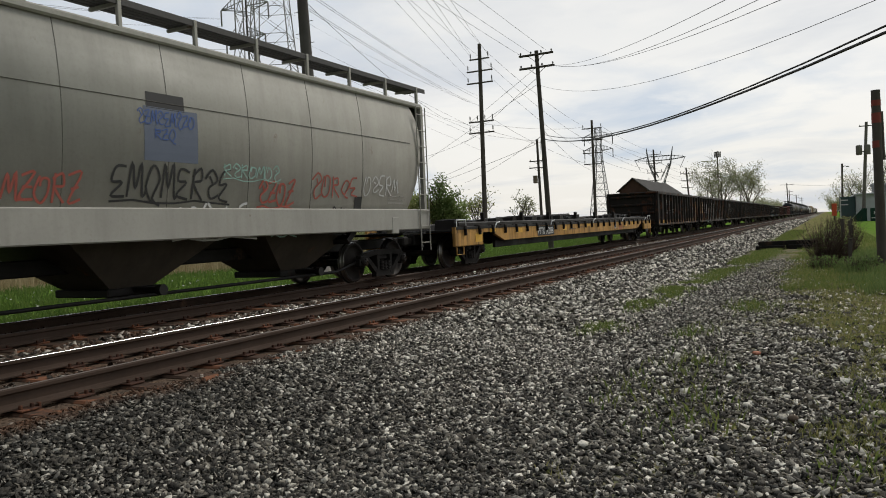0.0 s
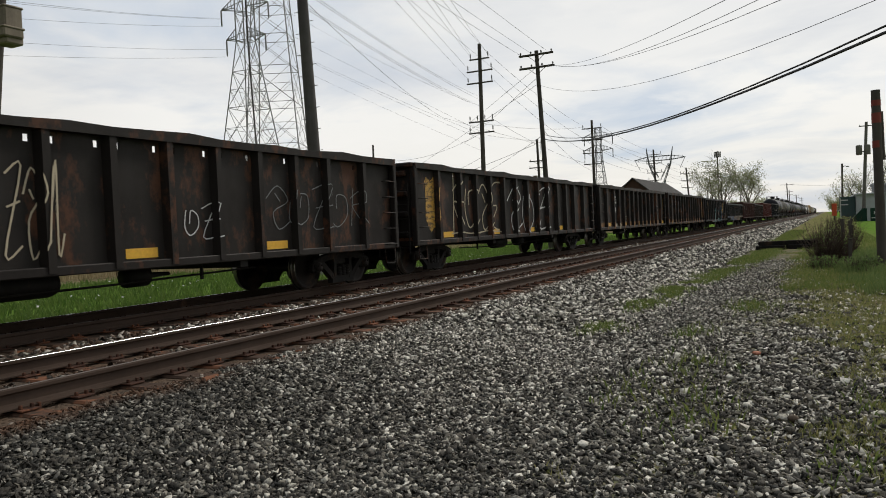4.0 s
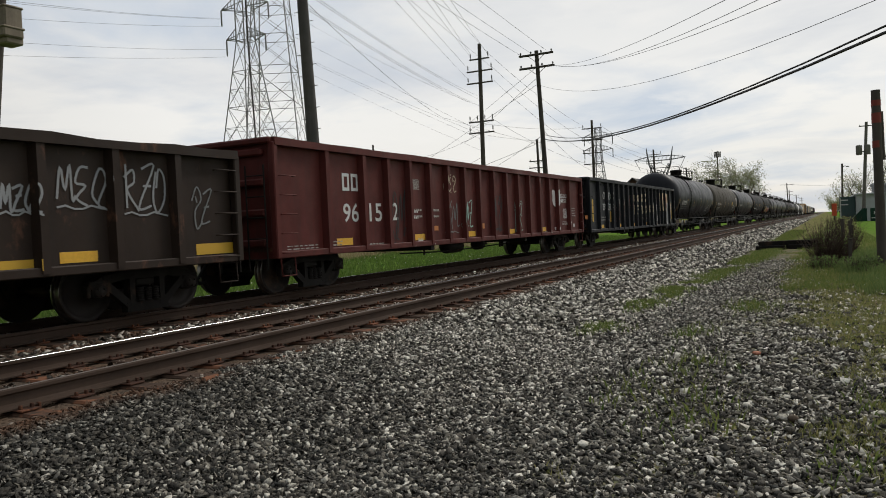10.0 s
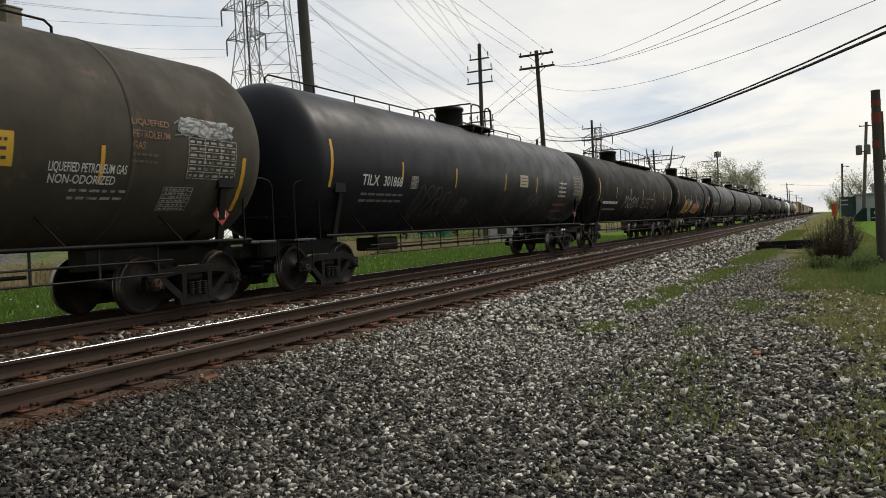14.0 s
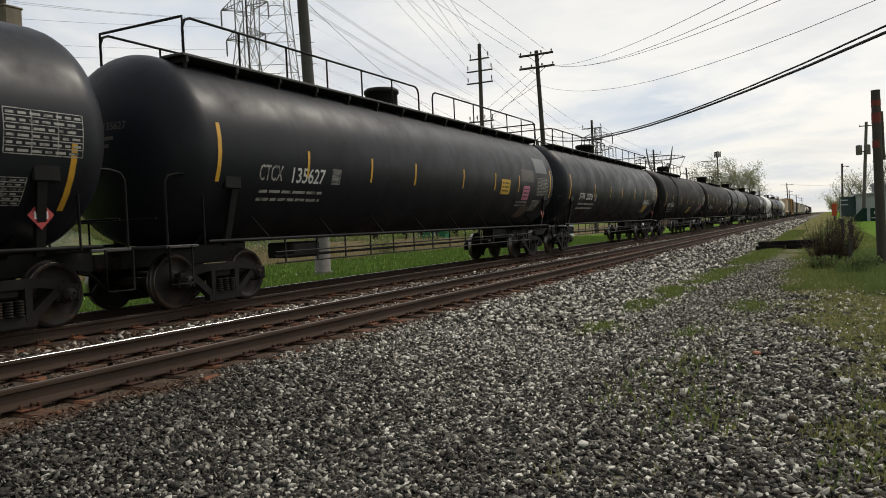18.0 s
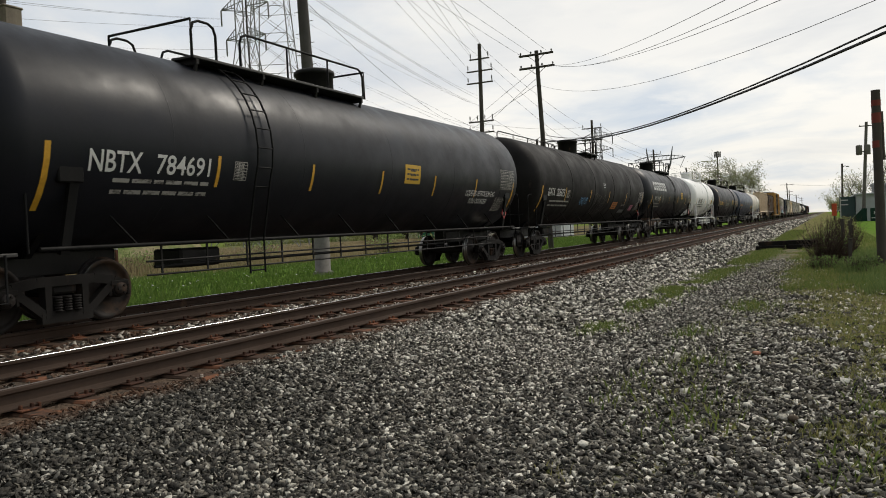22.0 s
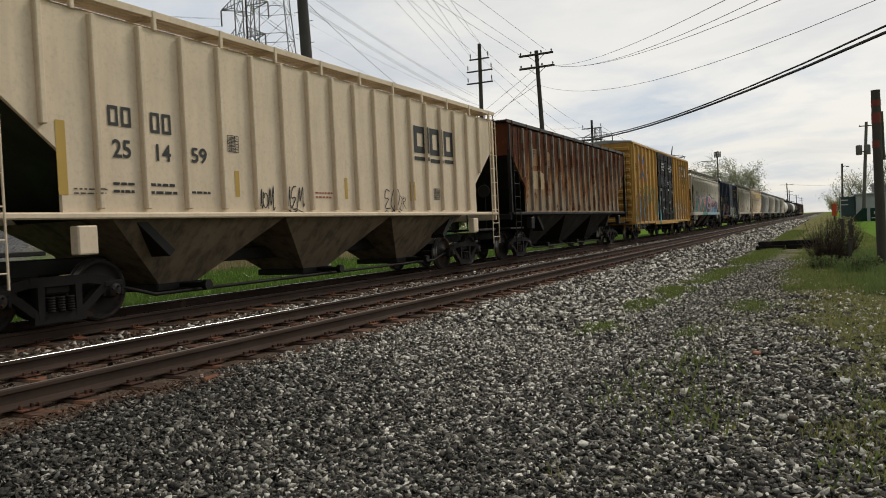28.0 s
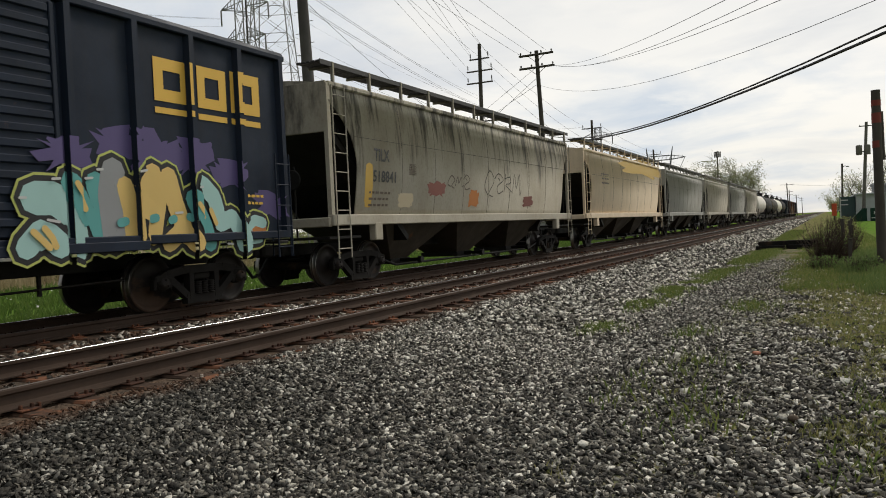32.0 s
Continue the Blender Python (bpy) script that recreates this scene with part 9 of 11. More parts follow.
    patch("G0", 7.65, 8.36, 0.89, 2.52, "yellow_worn", 0.35)
    # worn yellow paint along the lower edge of four alike cars
    patch("G0", -7.50, 7.50, 0.75, 1.08, "sill_worn", 0.0, 0.003, 0.0, "worn_paint_band")
    patch("G1", -7.70, 7.70, 0.75, 1.08, "sill_worn", 0.0, 0.003, 0.0, "worn_paint_band")
    patch("G4", -7.40, 7.40, 0.75, 1.08, "sill_worn", 0.0, 0.003, 0.0, "worn_paint_band")
    patch("G5", -7.60, 7.60, 0.75, 1.08, "sill_worn", 0.0, 0.003, 0.0, "worn_paint_band")
    # car G1
    patch("G1", -7.26, -6.34, 1.28, 2.46, "yellow_worn", 0.3)
    blocks("G1", -5.71, -4.71, 1.83, 2.17, 4)
    letters("G1", "708191", -5.77, -4.69, 1.46, 1.76)
    patch("G1", -7.41, -5.43, 0.70, 0.96, "yellow_worn", 0.2)
    patch("G1", -4.56, -3.88, 1.38, 2.2, "spray_old_silver", 0.1)
    patch("G1", -4.5, -4.2, 0.75, 0.95, "spray_old_silver", 0.3)
    patch("G1", -3.86, -2.8, 0.72, 1.95, "spray_old_rust", 0.3, 0.004)
    patch("G1", 0.4, 1.2, 0.7, 2.05, "spray_old_rust", 0.25, 0.004)
    patch("G1", -1.7, -0.8, 0.7, 1.8, "spray_old_rust", 0.3, 0.004)
    piece("G1", (("spray_old_aqua", 0.34, ((-2.82, 1.83), (-3.16, 1.72), (-3.33, 1.43), (-3.33, 1.03), (-3.17, 0.80))), ("spray_old_aqua", 0.30, ((-2.53, 1.81), (-2.11, 1.87), (-1.95, 1.57), (-2.08, 0.81))), ("spray_old_aqua", 0.26, ((-2.53, 0.79), (-2.05, 0.76))), ("spray_old_bone", 0.30, ((-1.16, 1.95), (-1.40, 1.34), (-1.49, 0.78))), ("spray_old_bone", 0.26, ((-1.08, 1.89), (-0.92, 1.33), (-0.92, 0.74))), ("spray_old_bone", 0.12, ((-1.18, 2.23), (-0.85, 2.23))), ("spray_old_aqua", 0.30, ((-0.40, 1.87), (-0.35, 1.32), (-0.35, 0.77))), ("spray_old_aqua", 0.34, ((0.02, 1.91), (-0.01, 1.32), (-0.05, 0.76))), ("spray_old_bone", 0.16, ((-0.22, 2.21), (0.09, 2.20), (0.03, 2.04)))), None)
    stroke_mark("G1", (((0.53, 1.50), (0.57, 2.05), (0.94, 2.06), (0.59, 0.98)), ((1.57, 1.67), (1.91, 1.56), (2.28, 1.67), (2.14, 0.78), (1.55, 0.77), (1.57, 1.67)), ((2.59, 1.49), (2.69, 1.96), (3.02, 1.93), (3.01, 1.78), (3.35, 1.77), (3.33, 0.76), (2.59, 0.76)), ((3.70, 1.68), (3.99, 1.60), (4.37, 1.68), (4.22, 0.80), (3.62, 0.79), (3.70, 1.68)), ((4.69, 0.82), (4.79, 1.88), (5.30, 1.98), (5.24, 0.89)), ((5.80, 0.87), (5.91, 1.99), (6.39, 2.13), (6.65, 1.96), (6.55, 0.89), (5.80, 0.87))), 0.05, "spray_old_bone", 0.02)
    for y, w in ((2.2, 0.5), (3.3, 0.5), (4.4, 0.5), (5.5, 0.5), (6.6, 0.6)):
        patch("G1", y - w, y + w, 0.68, 1.1, "spray_old_silver", 0.3, 0.005)
    patch("G1", 7.41, 8.21, 0.82, 2.51, "yellow_worn", 0.35)
    patch("G1", 7.41, 8.06, 1.55, 2.45, "yellow_worn", 0.3)
    # car G2
    blocks("G2", -5.81, -5.12, 2.07, 2.37, 2, "faded_letter")
    blocks("G2", -4.59, -3.97, 2.01, 2.34, 2, "faded_letter")
    letters("G2", "7064", -6.06, -5.10, 1.58, 1.90, "faded_letter")
    letters("G2", "05", -4.56, -4.08, 1.58, 1.88, "faded_letter")
    scrawl("G2", -7.20, -6.41, 1.33, 2.14, "spray_bone", 3, 0.03, 1)
    scrawl("G2", -3.67, -3.01, 1.15, 1.97, "spray_white", 3, 0.03, 2)
    scrawl("G2", -2.76, -1.95, 1.00, 2.19, "spray_grey", 3, 0.04, 3)
    scrawl("G2", -1.62, -0.80, 0.91, 2.29, "spray_bone", 3, 0.04, 4)
    scrawl("G2", 1.38, 2.13, 1.16, 1.70, "spray_white", 2, 0.03, 5)
    scrawl("G2", 3.39, 6.80, 1.23, 2.13, "spray_grey", 5, 0.03, 6)
    patch("G2", -7.55, -6.55, 0.78, 1.39, "yellow_worn", 0.3)
    patch("G2", -6.40, -4.11, 0.69, 1.03, "yellow_worn", 0.35)
    patch("G2", -3.64, -3.05, 1.00, 1.21, "spray_amber")
    scrawl("G2", -6.00, -3.50, 0.95, 2.51, "spray_grey", 3, 0.05, 7)
    # car G3
    scrawl("G3", -5.83, -2.20, 1.01, 2.52, "spray_bone", 4, 0.06, 1)
    scrawl("G3", -1.77, 2.27, 0.80, 2.50, "spray_white", 3, 0.07, 2)
    patch("G3", -7.34, -6.67, 1.05, 2.59, "yellow_worn", 0.3)
    # car G4
    blocks("G4", -4.83, -4.26, 1.98, 2.32, 2)
    letters("G4", "34", -4.82, -4.35, 1.54, 1.81)
    patch("G4", -4.97, -3.25, 0.73, 1.03, "spray_bone", 0.2)
    patch("G4", -3.85, -3.38, 0.72, 0.83, "spray_amber")
    scrawl("G4", -2.83, -2.23, 0.69, 1.42, "spray_bone", 2, 0.025, 1)
    scrawl("G4", -2.82, -2.50, 1.80, 2.10, "spray_grey", 2, 0.025, 2)
    scrawl("G4", 1.25, 1.62, 0.75, 1.59, "spray_bone", 2, 0.025, 3)
    scrawl("G4", 3.29, 3.88, 0.90, 1.34, "spray_grey", 2, 0.03, 4)
    patch("G4", 7.30, 7.82, 0.78, 1.03, "spray_amber")
    patch("G4", 7.10, 7.58, 0.76, 1.01, "spray_amber")
    data_panel("G4", 5.39, 5.88, 1.66, 1.98, "white_letter")
    scrawl("G4", 5.32, 6.11, 1.01, 1.52, "spray_faint", 4, 0.035, 5)
    scrawl("G4", 6.79, 7.08, 1.79, 2.20, "spray_grey", 2, 0.03, 6)
    patch("G4", 7.60, 7.85, 1.04, 2.54, "yellow_worn", 0.35)
    # car G5
    patch("G5", -7.67, -7.05, 0.82, 1.88, "yellow_worn", 0.35)
    patch("G5", -7.75, -7.26, 0.79, 1.03, "spray_amber")
    blocks("G5", -5.84, -5.13, 2.01, 2.32, 2, "spray_faint")
    blocks("G5", -4.46, -3.92, 1.99, 2.30, 2, "spray_faint")
    letters("G5", "79", -5.75, -5.22, 1.58, 1.86, "spray_faint")
    letters("G5", "51", -4.50, -4.02, 1.56, 1.85, "spray_faint")
    letters("G5", "84", -3.55, -3.03, 1.53, 1.80, "spray_faint")
    scrawl("G5", -6.04, -5.00, 0.99, 1.54, "spray_faint", 4, 0.03, 1)
    patch("G5", -0.65, -0.10, 1.52, 2.24, "spray_faint_orange", 0.15)
    patch("G5", 0.23, 0.88, 1.45, 2.35, "spray_faint_orange", 0.15)
    patch("G5", 1.41, 1.94, 1.53, 1.90, "spray_faint_orange", 0.1)
    patch("G5", 2.38, 2.93, 1.33, 2.07, "spray_faint_orange", 0.1)
    bars("G5", 3.32, 5.35, 1.91, 2.28, 1, "spray_faint_orange", 2, 4)
    scrawl("G5", 5.66, 6.53, 1.12, 2.24, "spray_grey", 3, 0.03, 2)
    patch("G5", 7.34, 8.16, 1.01, 2.50, "yellow_worn", 0.3)
    patch("G5", -0.88, 0.34, 0.68, 0.87, "yellow_worn", 0.3)
    # car G6
    blocks("G6", -5.77, -5.19, 2.04, 2.40, 2, "yellow_letter")
    blocks("G6", -4.50, -3.99, 1.99, 2.37, 2, "yellow_letter")
    letters("G6", "48", -5.78, -5.16, 1.49, 1.85, "yellow_letter")
    letters("G6", "19", -4.53, -3.98, 1.48, 1.85, "yellow_letter")
    letters("G6", "45", -3.56, -2.96, 1.45, 1.83, "yellow_letter")
    patch("G6", -6.82, -6.63, 1.16, 2.12, "spray_amber")
    patch("G6", -4.74, -4.61, 1.25, 1.76, "spray_amber")
    scrawl("G6", -7.34, -6.88, 1.17, 1.56, "spray_silver", 4, 0.04, 1)
    bars("G6", -7.35, -6.61, 2.34, 2.55, 2)
    bars("G6", -5.71, -5.13, 0.95, 1.34, 3, "orange_letter")
    slab("G6", [(-2.83, 0.62), (-2.61, 1.33), (-2.53, 1.62), (-2.53, 0.70)], "spray_blush", "spray_blush", 1.28, None, 0.006)
    slab("G6", [(-1.36, 2.21), (-1.24, 1.93), (-1.29, 1.31), (-1.57, 1.54)], "spray_blush", "spray_blush", 1.26, None, 0.006)
    slab("G6", [(0.53, 2.03), (0.78, 2.16), (0.81, 1.28), (0.46, 1.28)], "spray_blush", "spray_blush", 1.22, None, 0.006)
    slab("G6", [(1.04, 1.34), (1.55, 1.46), (1.64, 0.84), (1.08, 0.81)], "spray_blush", "spray_blush", 1.21, None, 0.006)
    slab("G6", [(2.07, 1.46), (2.56, 1.36), (2.44, 0.70), (2.05, 0.66)], "spray_blush", "spray_blush", 1.19, None, 0.006)
    slab("G6", [(3.47, 1.52), (3.82, 1.25), (3.83, 0.78), (3.45, 0.74)], "spray_blush", "spray_blush", 1.16, None, 0.006)
    slab("G6", [(-2.49, 2.09), (-2.36, 2.09), (-2.18, 1.95), (-1.90, 1.89), (-1.43, 1.89), (-1.36, 1.63), (-1.49, 1.31), (-1.37, 0.97), (-1.27, 0.65), (-2.54, 0.68)], "spray_teal", "spray_ice", 1.46)
    slab("G6", [(-1.31, 2.12), (-1.10, 2.13), (-1.00, 2.02), (-0.77, 1.93), (-0.83, 1.48), (-1.02, 1.31), (-0.58, 1.30), (-0.67, 0.69), (-1.23, 0.67), (-1.36, 1.31)], "spray_ice", "spray_teal", 1.03)
    slab("G6", [(-0.40, 2.17), (-0.17, 2.16), (-0.01, 1.99), (0.29, 1.90), (0.61, 1.88), (0.59, 1.47), (0.28, 1.31), (0.55, 0.97), (0.64, 0.67), (-0.47, 0.67)], "spray_teal", "spray_ice", 1.32)
    slab("G6", [(0.58, 2.08), (0.86, 2.10), (0.99, 1.94), (1.19, 1.91), (1.04, 1.37), (0.74, 1.21), (1.20, 1.01), (1.49, 0.84), (1.45, 0.69), (0.97, 0.67), (0.62, 1.03)], "spray_ice", "spray_white", 1.28)
    slab("G6", [(1.63, 1.26), (2.11, 1.27), (2.14, 0.71), (1.48, 0.69)], "spray_jade", "spray_teal", 1.00)
    slab("G6", [(2.63, 2.01), (2.71, 2.27), (2.98, 2.39), (3.27, 2.29), (3.39, 2.02), (3.26, 1.59), (3.57, 1.30), (3.54, 0.74), (2.87, 0.68), (2.21, 0.64), (2.54, 1.11)], "spray_azure", "spray_azure", 1.25)
    stroke_mark("G6", (((-2.44, 1.46), (-2.24, 1.45)), ((-2.07, 1.43), (-1.93, 1.48), (-1.96, 1.38), (-2.07, 1.40)), ((-2.09, 1.24), (-1.98, 1.24), (-2.00, 1.05), (-2.14, 1.02), (-2.09, 1.24)), ((-1.94, 1.30), (-1.49, 1.35)), ((-0.39, 1.53), (-0.14, 1.56)), ((-0.08, 1.47), (0.11, 1.43), (-0.07, 1.36)), ((-0.16, 1.27), (0.05, 1.23), (-0.09, 1.15), (-0.21, 1.22)), ((0.48, 1.51), (0.77, 1.54)), ((3.00, 2.01), (3.07, 2.13), (3.18, 2.02), (3.05, 1.93), (3.00, 2.01)), ((2.70, 0.97), (2.91, 1.07), (3.12, 1.07)), ((0.51, 1.28), (0.67, 1.03), (0.77, 0.77))), 0.045, "spray_ink", 0.016)
    stroke_mark("G6", (((-2.32, 2.07), (-2.18, 1.95), (-1.89, 1.90)), ((-0.17, 2.14), (-0.01, 1.98), (0.25, 1.91)), ((2.65, 2.22), (2.98, 2.41), (3.33, 2.28))), 0.06, "spray_white", 0.017)
    blocks("G6", 2.78, 3.25, 1.47, 2.33, 1, "yellow_letter", True)
    blocks("G6", 3.71, 4.30, 1.50, 2.38, 1, "yellow_letter", True)
    patch("G6", 4.54, 4.70, 1.28, 1.79, "spray_amber")
    patch("G6", 6.52, 6.66, 1.11, 2.13, "spray_amber")
    scrawl("G6", 4.65, 5.69, 1.72, 2.38, "spray_silver", 5, 0.04, 2)
    data_panel("G6", 5.02, 5.47, 1.33, 1.67, "white_letter")
    # car G7
    patch("G7", -7.03, -6.71, 1.36, 1.88, "spray_amber")
    patch("G7", -1.41, -0.88, 0.89, 1.03, "spray_amber", 0.0, 0.026)
    patch("G7", 1.85, 2.45, 0.84, 1.02, "spray_amber", 0.0, 0.026)
    patch("G7", 4.36, 4.81, 0.89, 1.08, "spray_amber", 0.0, 0.026)
    patch("G7", 7.21, 7.51, 1.41, 1.92, "spray_amber")
    # car G8
    patch("G8", -7.15, -6.48, 1.50, 2.40, "spray_sage", 0.12)
    blocks("G8", -5.94, -5.15, 2.17, 2.50, 3)
    scrawl("G8", -6.16, -5.00, 1.24, 2.09, "spray_white", 5, 0.045, 1)
    letters("G8", "5087", -6.08, -5.22, 1.79, 2.04)
    patch("G8", -4.64, -3.84, 1.62, 2.43, "spray_grey", 0.3)
    patch("G8", -3.27, -3.06, 1.35, 1.58, "spray_white")
    scrawl("G8", -2.42, -1.55, 1.03, 1.96, "spray_orange", 3, 0.04, 2)
    patch("G8", -7.64, -7.15, 1.07, 1.31, "spray_amber")
    bars("G8", -7.08, -6.63, 1.13, 1.41, 2, "white_letter")
    patch("G8", -4.57, -4.09, 1.10, 1.24, "spray_amber")
    patch("G8", -2.39, -1.87, 1.07, 1.22, "spray_amber")
    scrawl("G8", -1.30, 0.54, 0.61, 1.45, "spray_silver", 3, 0.05, 3)
    scrawl("G8", -7.63, -7.22, 1.46, 2.17, "spray_rose", 3, 0.04, 8)
    patch("G8", -7.76, -7.38, 2.23, 2.49, "spray_grey", 0.2)
    scrawl("G8", 0.75, 1.11, 1.02, 2.32, "spray_white", 2, 0.05, 4)
    scrawl("G8", 1.84, 2.53, 1.11, 1.63, "spray_white", 3, 0.07, 5)
    scrawl("G8", 3.19, 3.59, 1.25, 1.68, "spray_white", 2, 0.05, 6)
    scrawl("G8", 5.19, 6.36, 0.98, 2.30, "spray_silver", 4, 0.04, 7)
    scrawl("G8", 2.90, 3.62, 0.67, 0.92, "spray_white", 4, 0.03, 8)
    scrawl("G8", -0.10, 0.44, 1.06, 1.41, "spray_sky", 3, 0.05, 9)
    patch("G8", -0.12, 0.25, 0.76, 0.88, "spray_amber")
    patch("G8", 2.01, 2.52, 1.07, 1.21, "spray_amber")
    patch("G8", 4.14, 4.66, 0.75, 0.91, "spray_amber")
    patch("G8", 7.24, 7.64, 1.17, 1.44, "spray_amber")
    scrawl("G8", 4.18, 4.81, 1.04, 1.66, "spray_cobalt", 3, 0.04, 10)
    # car G9
    scrawl("G9", -7.17, -6.20, 1.55, 2.37, "spray_grey", 3, 0.05, 1)
    blocks("G9", -5.97, -5.53, 1.95, 2.27, 2, "spray_faint_orange")
    blocks("G9", -4.85, -4.39, 1.92, 2.26, 2, "spray_faint_orange")
    bars("G9", -6.04, -4.68, 1.48, 1.75, 1, "spray_faint_orange", 1, 3)
    scrawl("G9", -1.84, -0.33, 0.67, 2.12, "spray_silver", 4, 0.055, 2)
    scrawl("G9", -0.60, 1.45, 0.63, 2.23, "spray_silver", 5, 0.05, 3)
    scrawl("G9", -2.90, -2.10, 0.96, 1.93, "spray_grey", 4, 0.035, 4)
    scrawl("G9", -3.95, -3.23, 1.19, 1.50, "spray_silver", 4, 0.025, 5)
    scrawl("G9", 2.55, 3.07, 1.31, 1.81, "spray_white", 2, 0.05, 6)
    patch("G9", -4.93, -4.45, 0.83, 0.97, "spray_amber")
    patch("G9", -2.83, -2.39, 0.83, 0.96, "spray_amber")
    patch("G9", 0.44, 0.87, 0.81, 0.94, "spray_amber")
    patch("G9", 3.53, 4.04, 0.83, 0.98, "spray_amber")
    patch("G9", 6.87, 7.76, 0.89, 1.07, "spray_amber")
    scrawl("G9", 4.38, 5.19, 1.67, 2.29, "spray_silver", 3, 0.05, 7)
    scrawl("G9", 5.48, 6.30, 1.58, 2.31, "spray_silver", 3, 0.05, 8)
    scrawl("G9", 3.59, 4.09, 1.59, 1.95, "spray_silver", 3, 0.05, 9)
    scrawl("G9", 6.80, 7.25, 1.36, 1.96, "spray_grey", 2, 0.04, 10)
    # car G10
    blocks("G10", -7.54, -6.94, 2.04, 2.41, 2)
    letters("G10", "96", -7.55, -6.95, 1.37, 1.77)
    letters("G10", "15", -6.51, -5.97, 1.37, 1.78)
    letters("G10", "2", -5.48, -5.23, 1.39, 1.80)
    scrawl("G10", -5.52, -4.89, 0.85, 2.20, "spray_ink", 2, 0.05, 1)
    data_panel("G10", -4.48, -4.12, 2.15, 2.39)
    bars("G10", -4.55, -4.01, 1.41, 1.72, 2)
    bars("G10", -3.64, -3.06, 1.40, 1.72, 2)
    bars("G10", -9.49, -8.50, 0.85, 0.96, 2)
    bars("G10", -8.00, -7.63, 0.87, 1.01, 2)
    bars("G10", -6.58, -5.92, 0.76, 0.91, 2)
    scrawl("G10", -2.73, -1.88, 1.05, 1.90, "spray_grey", 2, 0.05, 2)
    bars("G10", -4.63, -4.19, 1.38, 1.68, 2, "white_letter")
    scrawl("G10", -1.65, -0.91, 1.12, 1.89, "spray_mint", 3, 0.05, 4)
    scrawl("G10", -2.71, -1.95, 2.07, 2.63, "spray_bone", 3, 0.04, 5)
    scrawl("G10", 0.42, 1.32, 1.05, 2.08, "spray_ink", 3, 0.07, 6)
    scrawl("G10", 2.44, 3.18, 0.93, 1.89, "spray_mint", 2, 0.04, 7)
    patch("G10", -3.56, -3.12, 1.10, 1.22, "spray_orange")
    patch("G10", -0.54, -0.06, 1.09, 1.24, "spray_orange")
    patch("G10", -4.26, -4.00, 0.83, 0.93, "spray_white")
    bars("G10", -4.68, -4.08, 0.71, 0.79, 1)
    bars("G10", -3.63, -3.02, 0.72, 0.81, 1)
    shield("G10", 6.38, 6.97, 1.77, 2.44)
    letters("G10", "BUILDING", 7.34, 8.12, 2.11, 2.27, "white_letter")
    letters("G10", "AMERICA", 7.35, 8.09, 1.94, 2.08, "white_letter")
    data_panel("G10", 7.65, 8.14, 1.34, 1.70, "white_letter")
    letters("G10", "G-110-006", 7.51, 8.23, 1.08, 1.22)
    bars("G10", 8.76, 9.26, 1.38, 1.78, 4)
    patch("G10", 8.93, 9.11, 0.98, 1.10, "spray_white")
    patch("G10", 6.55, 6.84, 0.90, 1.01, "spray_white")
    bars("G10", 5.41, 5.98, 0.80, 0.90, 2)
    # car G11
    letters("G11", "GN", -7.61, -7.04, 2.16, 2.49)
    letters("G11", "TX", -6.64, -6.11, 2.15, 2.48)
    letters("G11", "290", -7.66, -7.09, 1.65, 1.97)
    letters("G11", "070", -6.71, -6.13, 1.64, 1.96)
    data_panel("G11", -4.69, -4.35, 1.91, 2.21)
    patch("G11", -9.45, -9.26, 1.14, 2.13, "spray_amber")
    patch("G11", -6.36, -6.20, 1.10, 1.60, "spray_amber")
    bars("G11", -8.11, -7.11, 1.15, 1.40, 2)
    letters("G11", "2", -9.81, -9.59, 1.27, 1.45)
    patch("G11", -10.59, -10.17, 1.26, 1.43, "spray_orange")
    scrawl("G11", -5.27, -4.55, 0.95, 2.28, "spray_rose", 3, 0.03, 1)
    scrawl("G11", -4.12, -3.51, 1.06, 2.30, "spray_rose", 2, 0.03, 2)
    scrawl("G11", -2.37, -1.77, 1.83, 2.49, "spray_rose", 2, 0.03, 3)
    data_panel("G11", -4.06, -3.76, 1.88, 2.18, "white_letter")
    blocks("G11", -1.31, -0.73, 2.13, 2.47, 1, "spray_bone")
    blocks("G11", -0.29, 0.25, 2.12, 2.50, 1, "spray_bone")
    blocks("G11", 0.69, 1.23, 2.13, 2.57, 1, "spray_bone")
    blocks("G11", 0.69, 1.23, 1.47, 1.91, 1, "spray_bone")
    blocks("G11", 1.65, 2.01, 1.55, 1.91, 1, "spray_bone")
    blocks("G11", 2.65, 3.23, 1.58, 1.95, 1, "spray_bone")
    patch("G11", -1.22, 0.32, 1.85, 1.94, "spray_bone")
    patch("G11", -1.24, -1.13, 1.44, 1.92, "spray_bone")
    patch("G11", -1.25, -0.70, 1.44, 1.52, "spray_bone")
    patch("G11", -0.42, 0.29, 1.68, 1.75, "spray_bone")
    patch("G11", -2.82, -2.69, 1.08, 1.58, "spray_amber")
    patch("G11", 0.11, 0.25, 1.07, 1.58, "spray_amber")
    patch("G11", -5.74, -5.60, 1.10, 1.60, "spray_amber")
    mural("G11", 3.40, 4.69, 0.74, 2.09, 2, ["spray_silver", "spray_grey"], "spray_white", None, 4)
    bars("G11", 0.70, 1.17, 1.10, 1.31, 3)
    patch("G11", 5.77, 8.43, 1.64, 2.72, "spray_cream")
    stroke_mark("G11", (((6.47, 2.40), (7.10, 2.44)), ((6.53, 2.39), (6.50, 1.93)), ((7.24, 2.42), (7.18, 1.92)), ((7.74, 2.28), (7.97, 2.44))), 0.24, "spray_brick", 0.012)
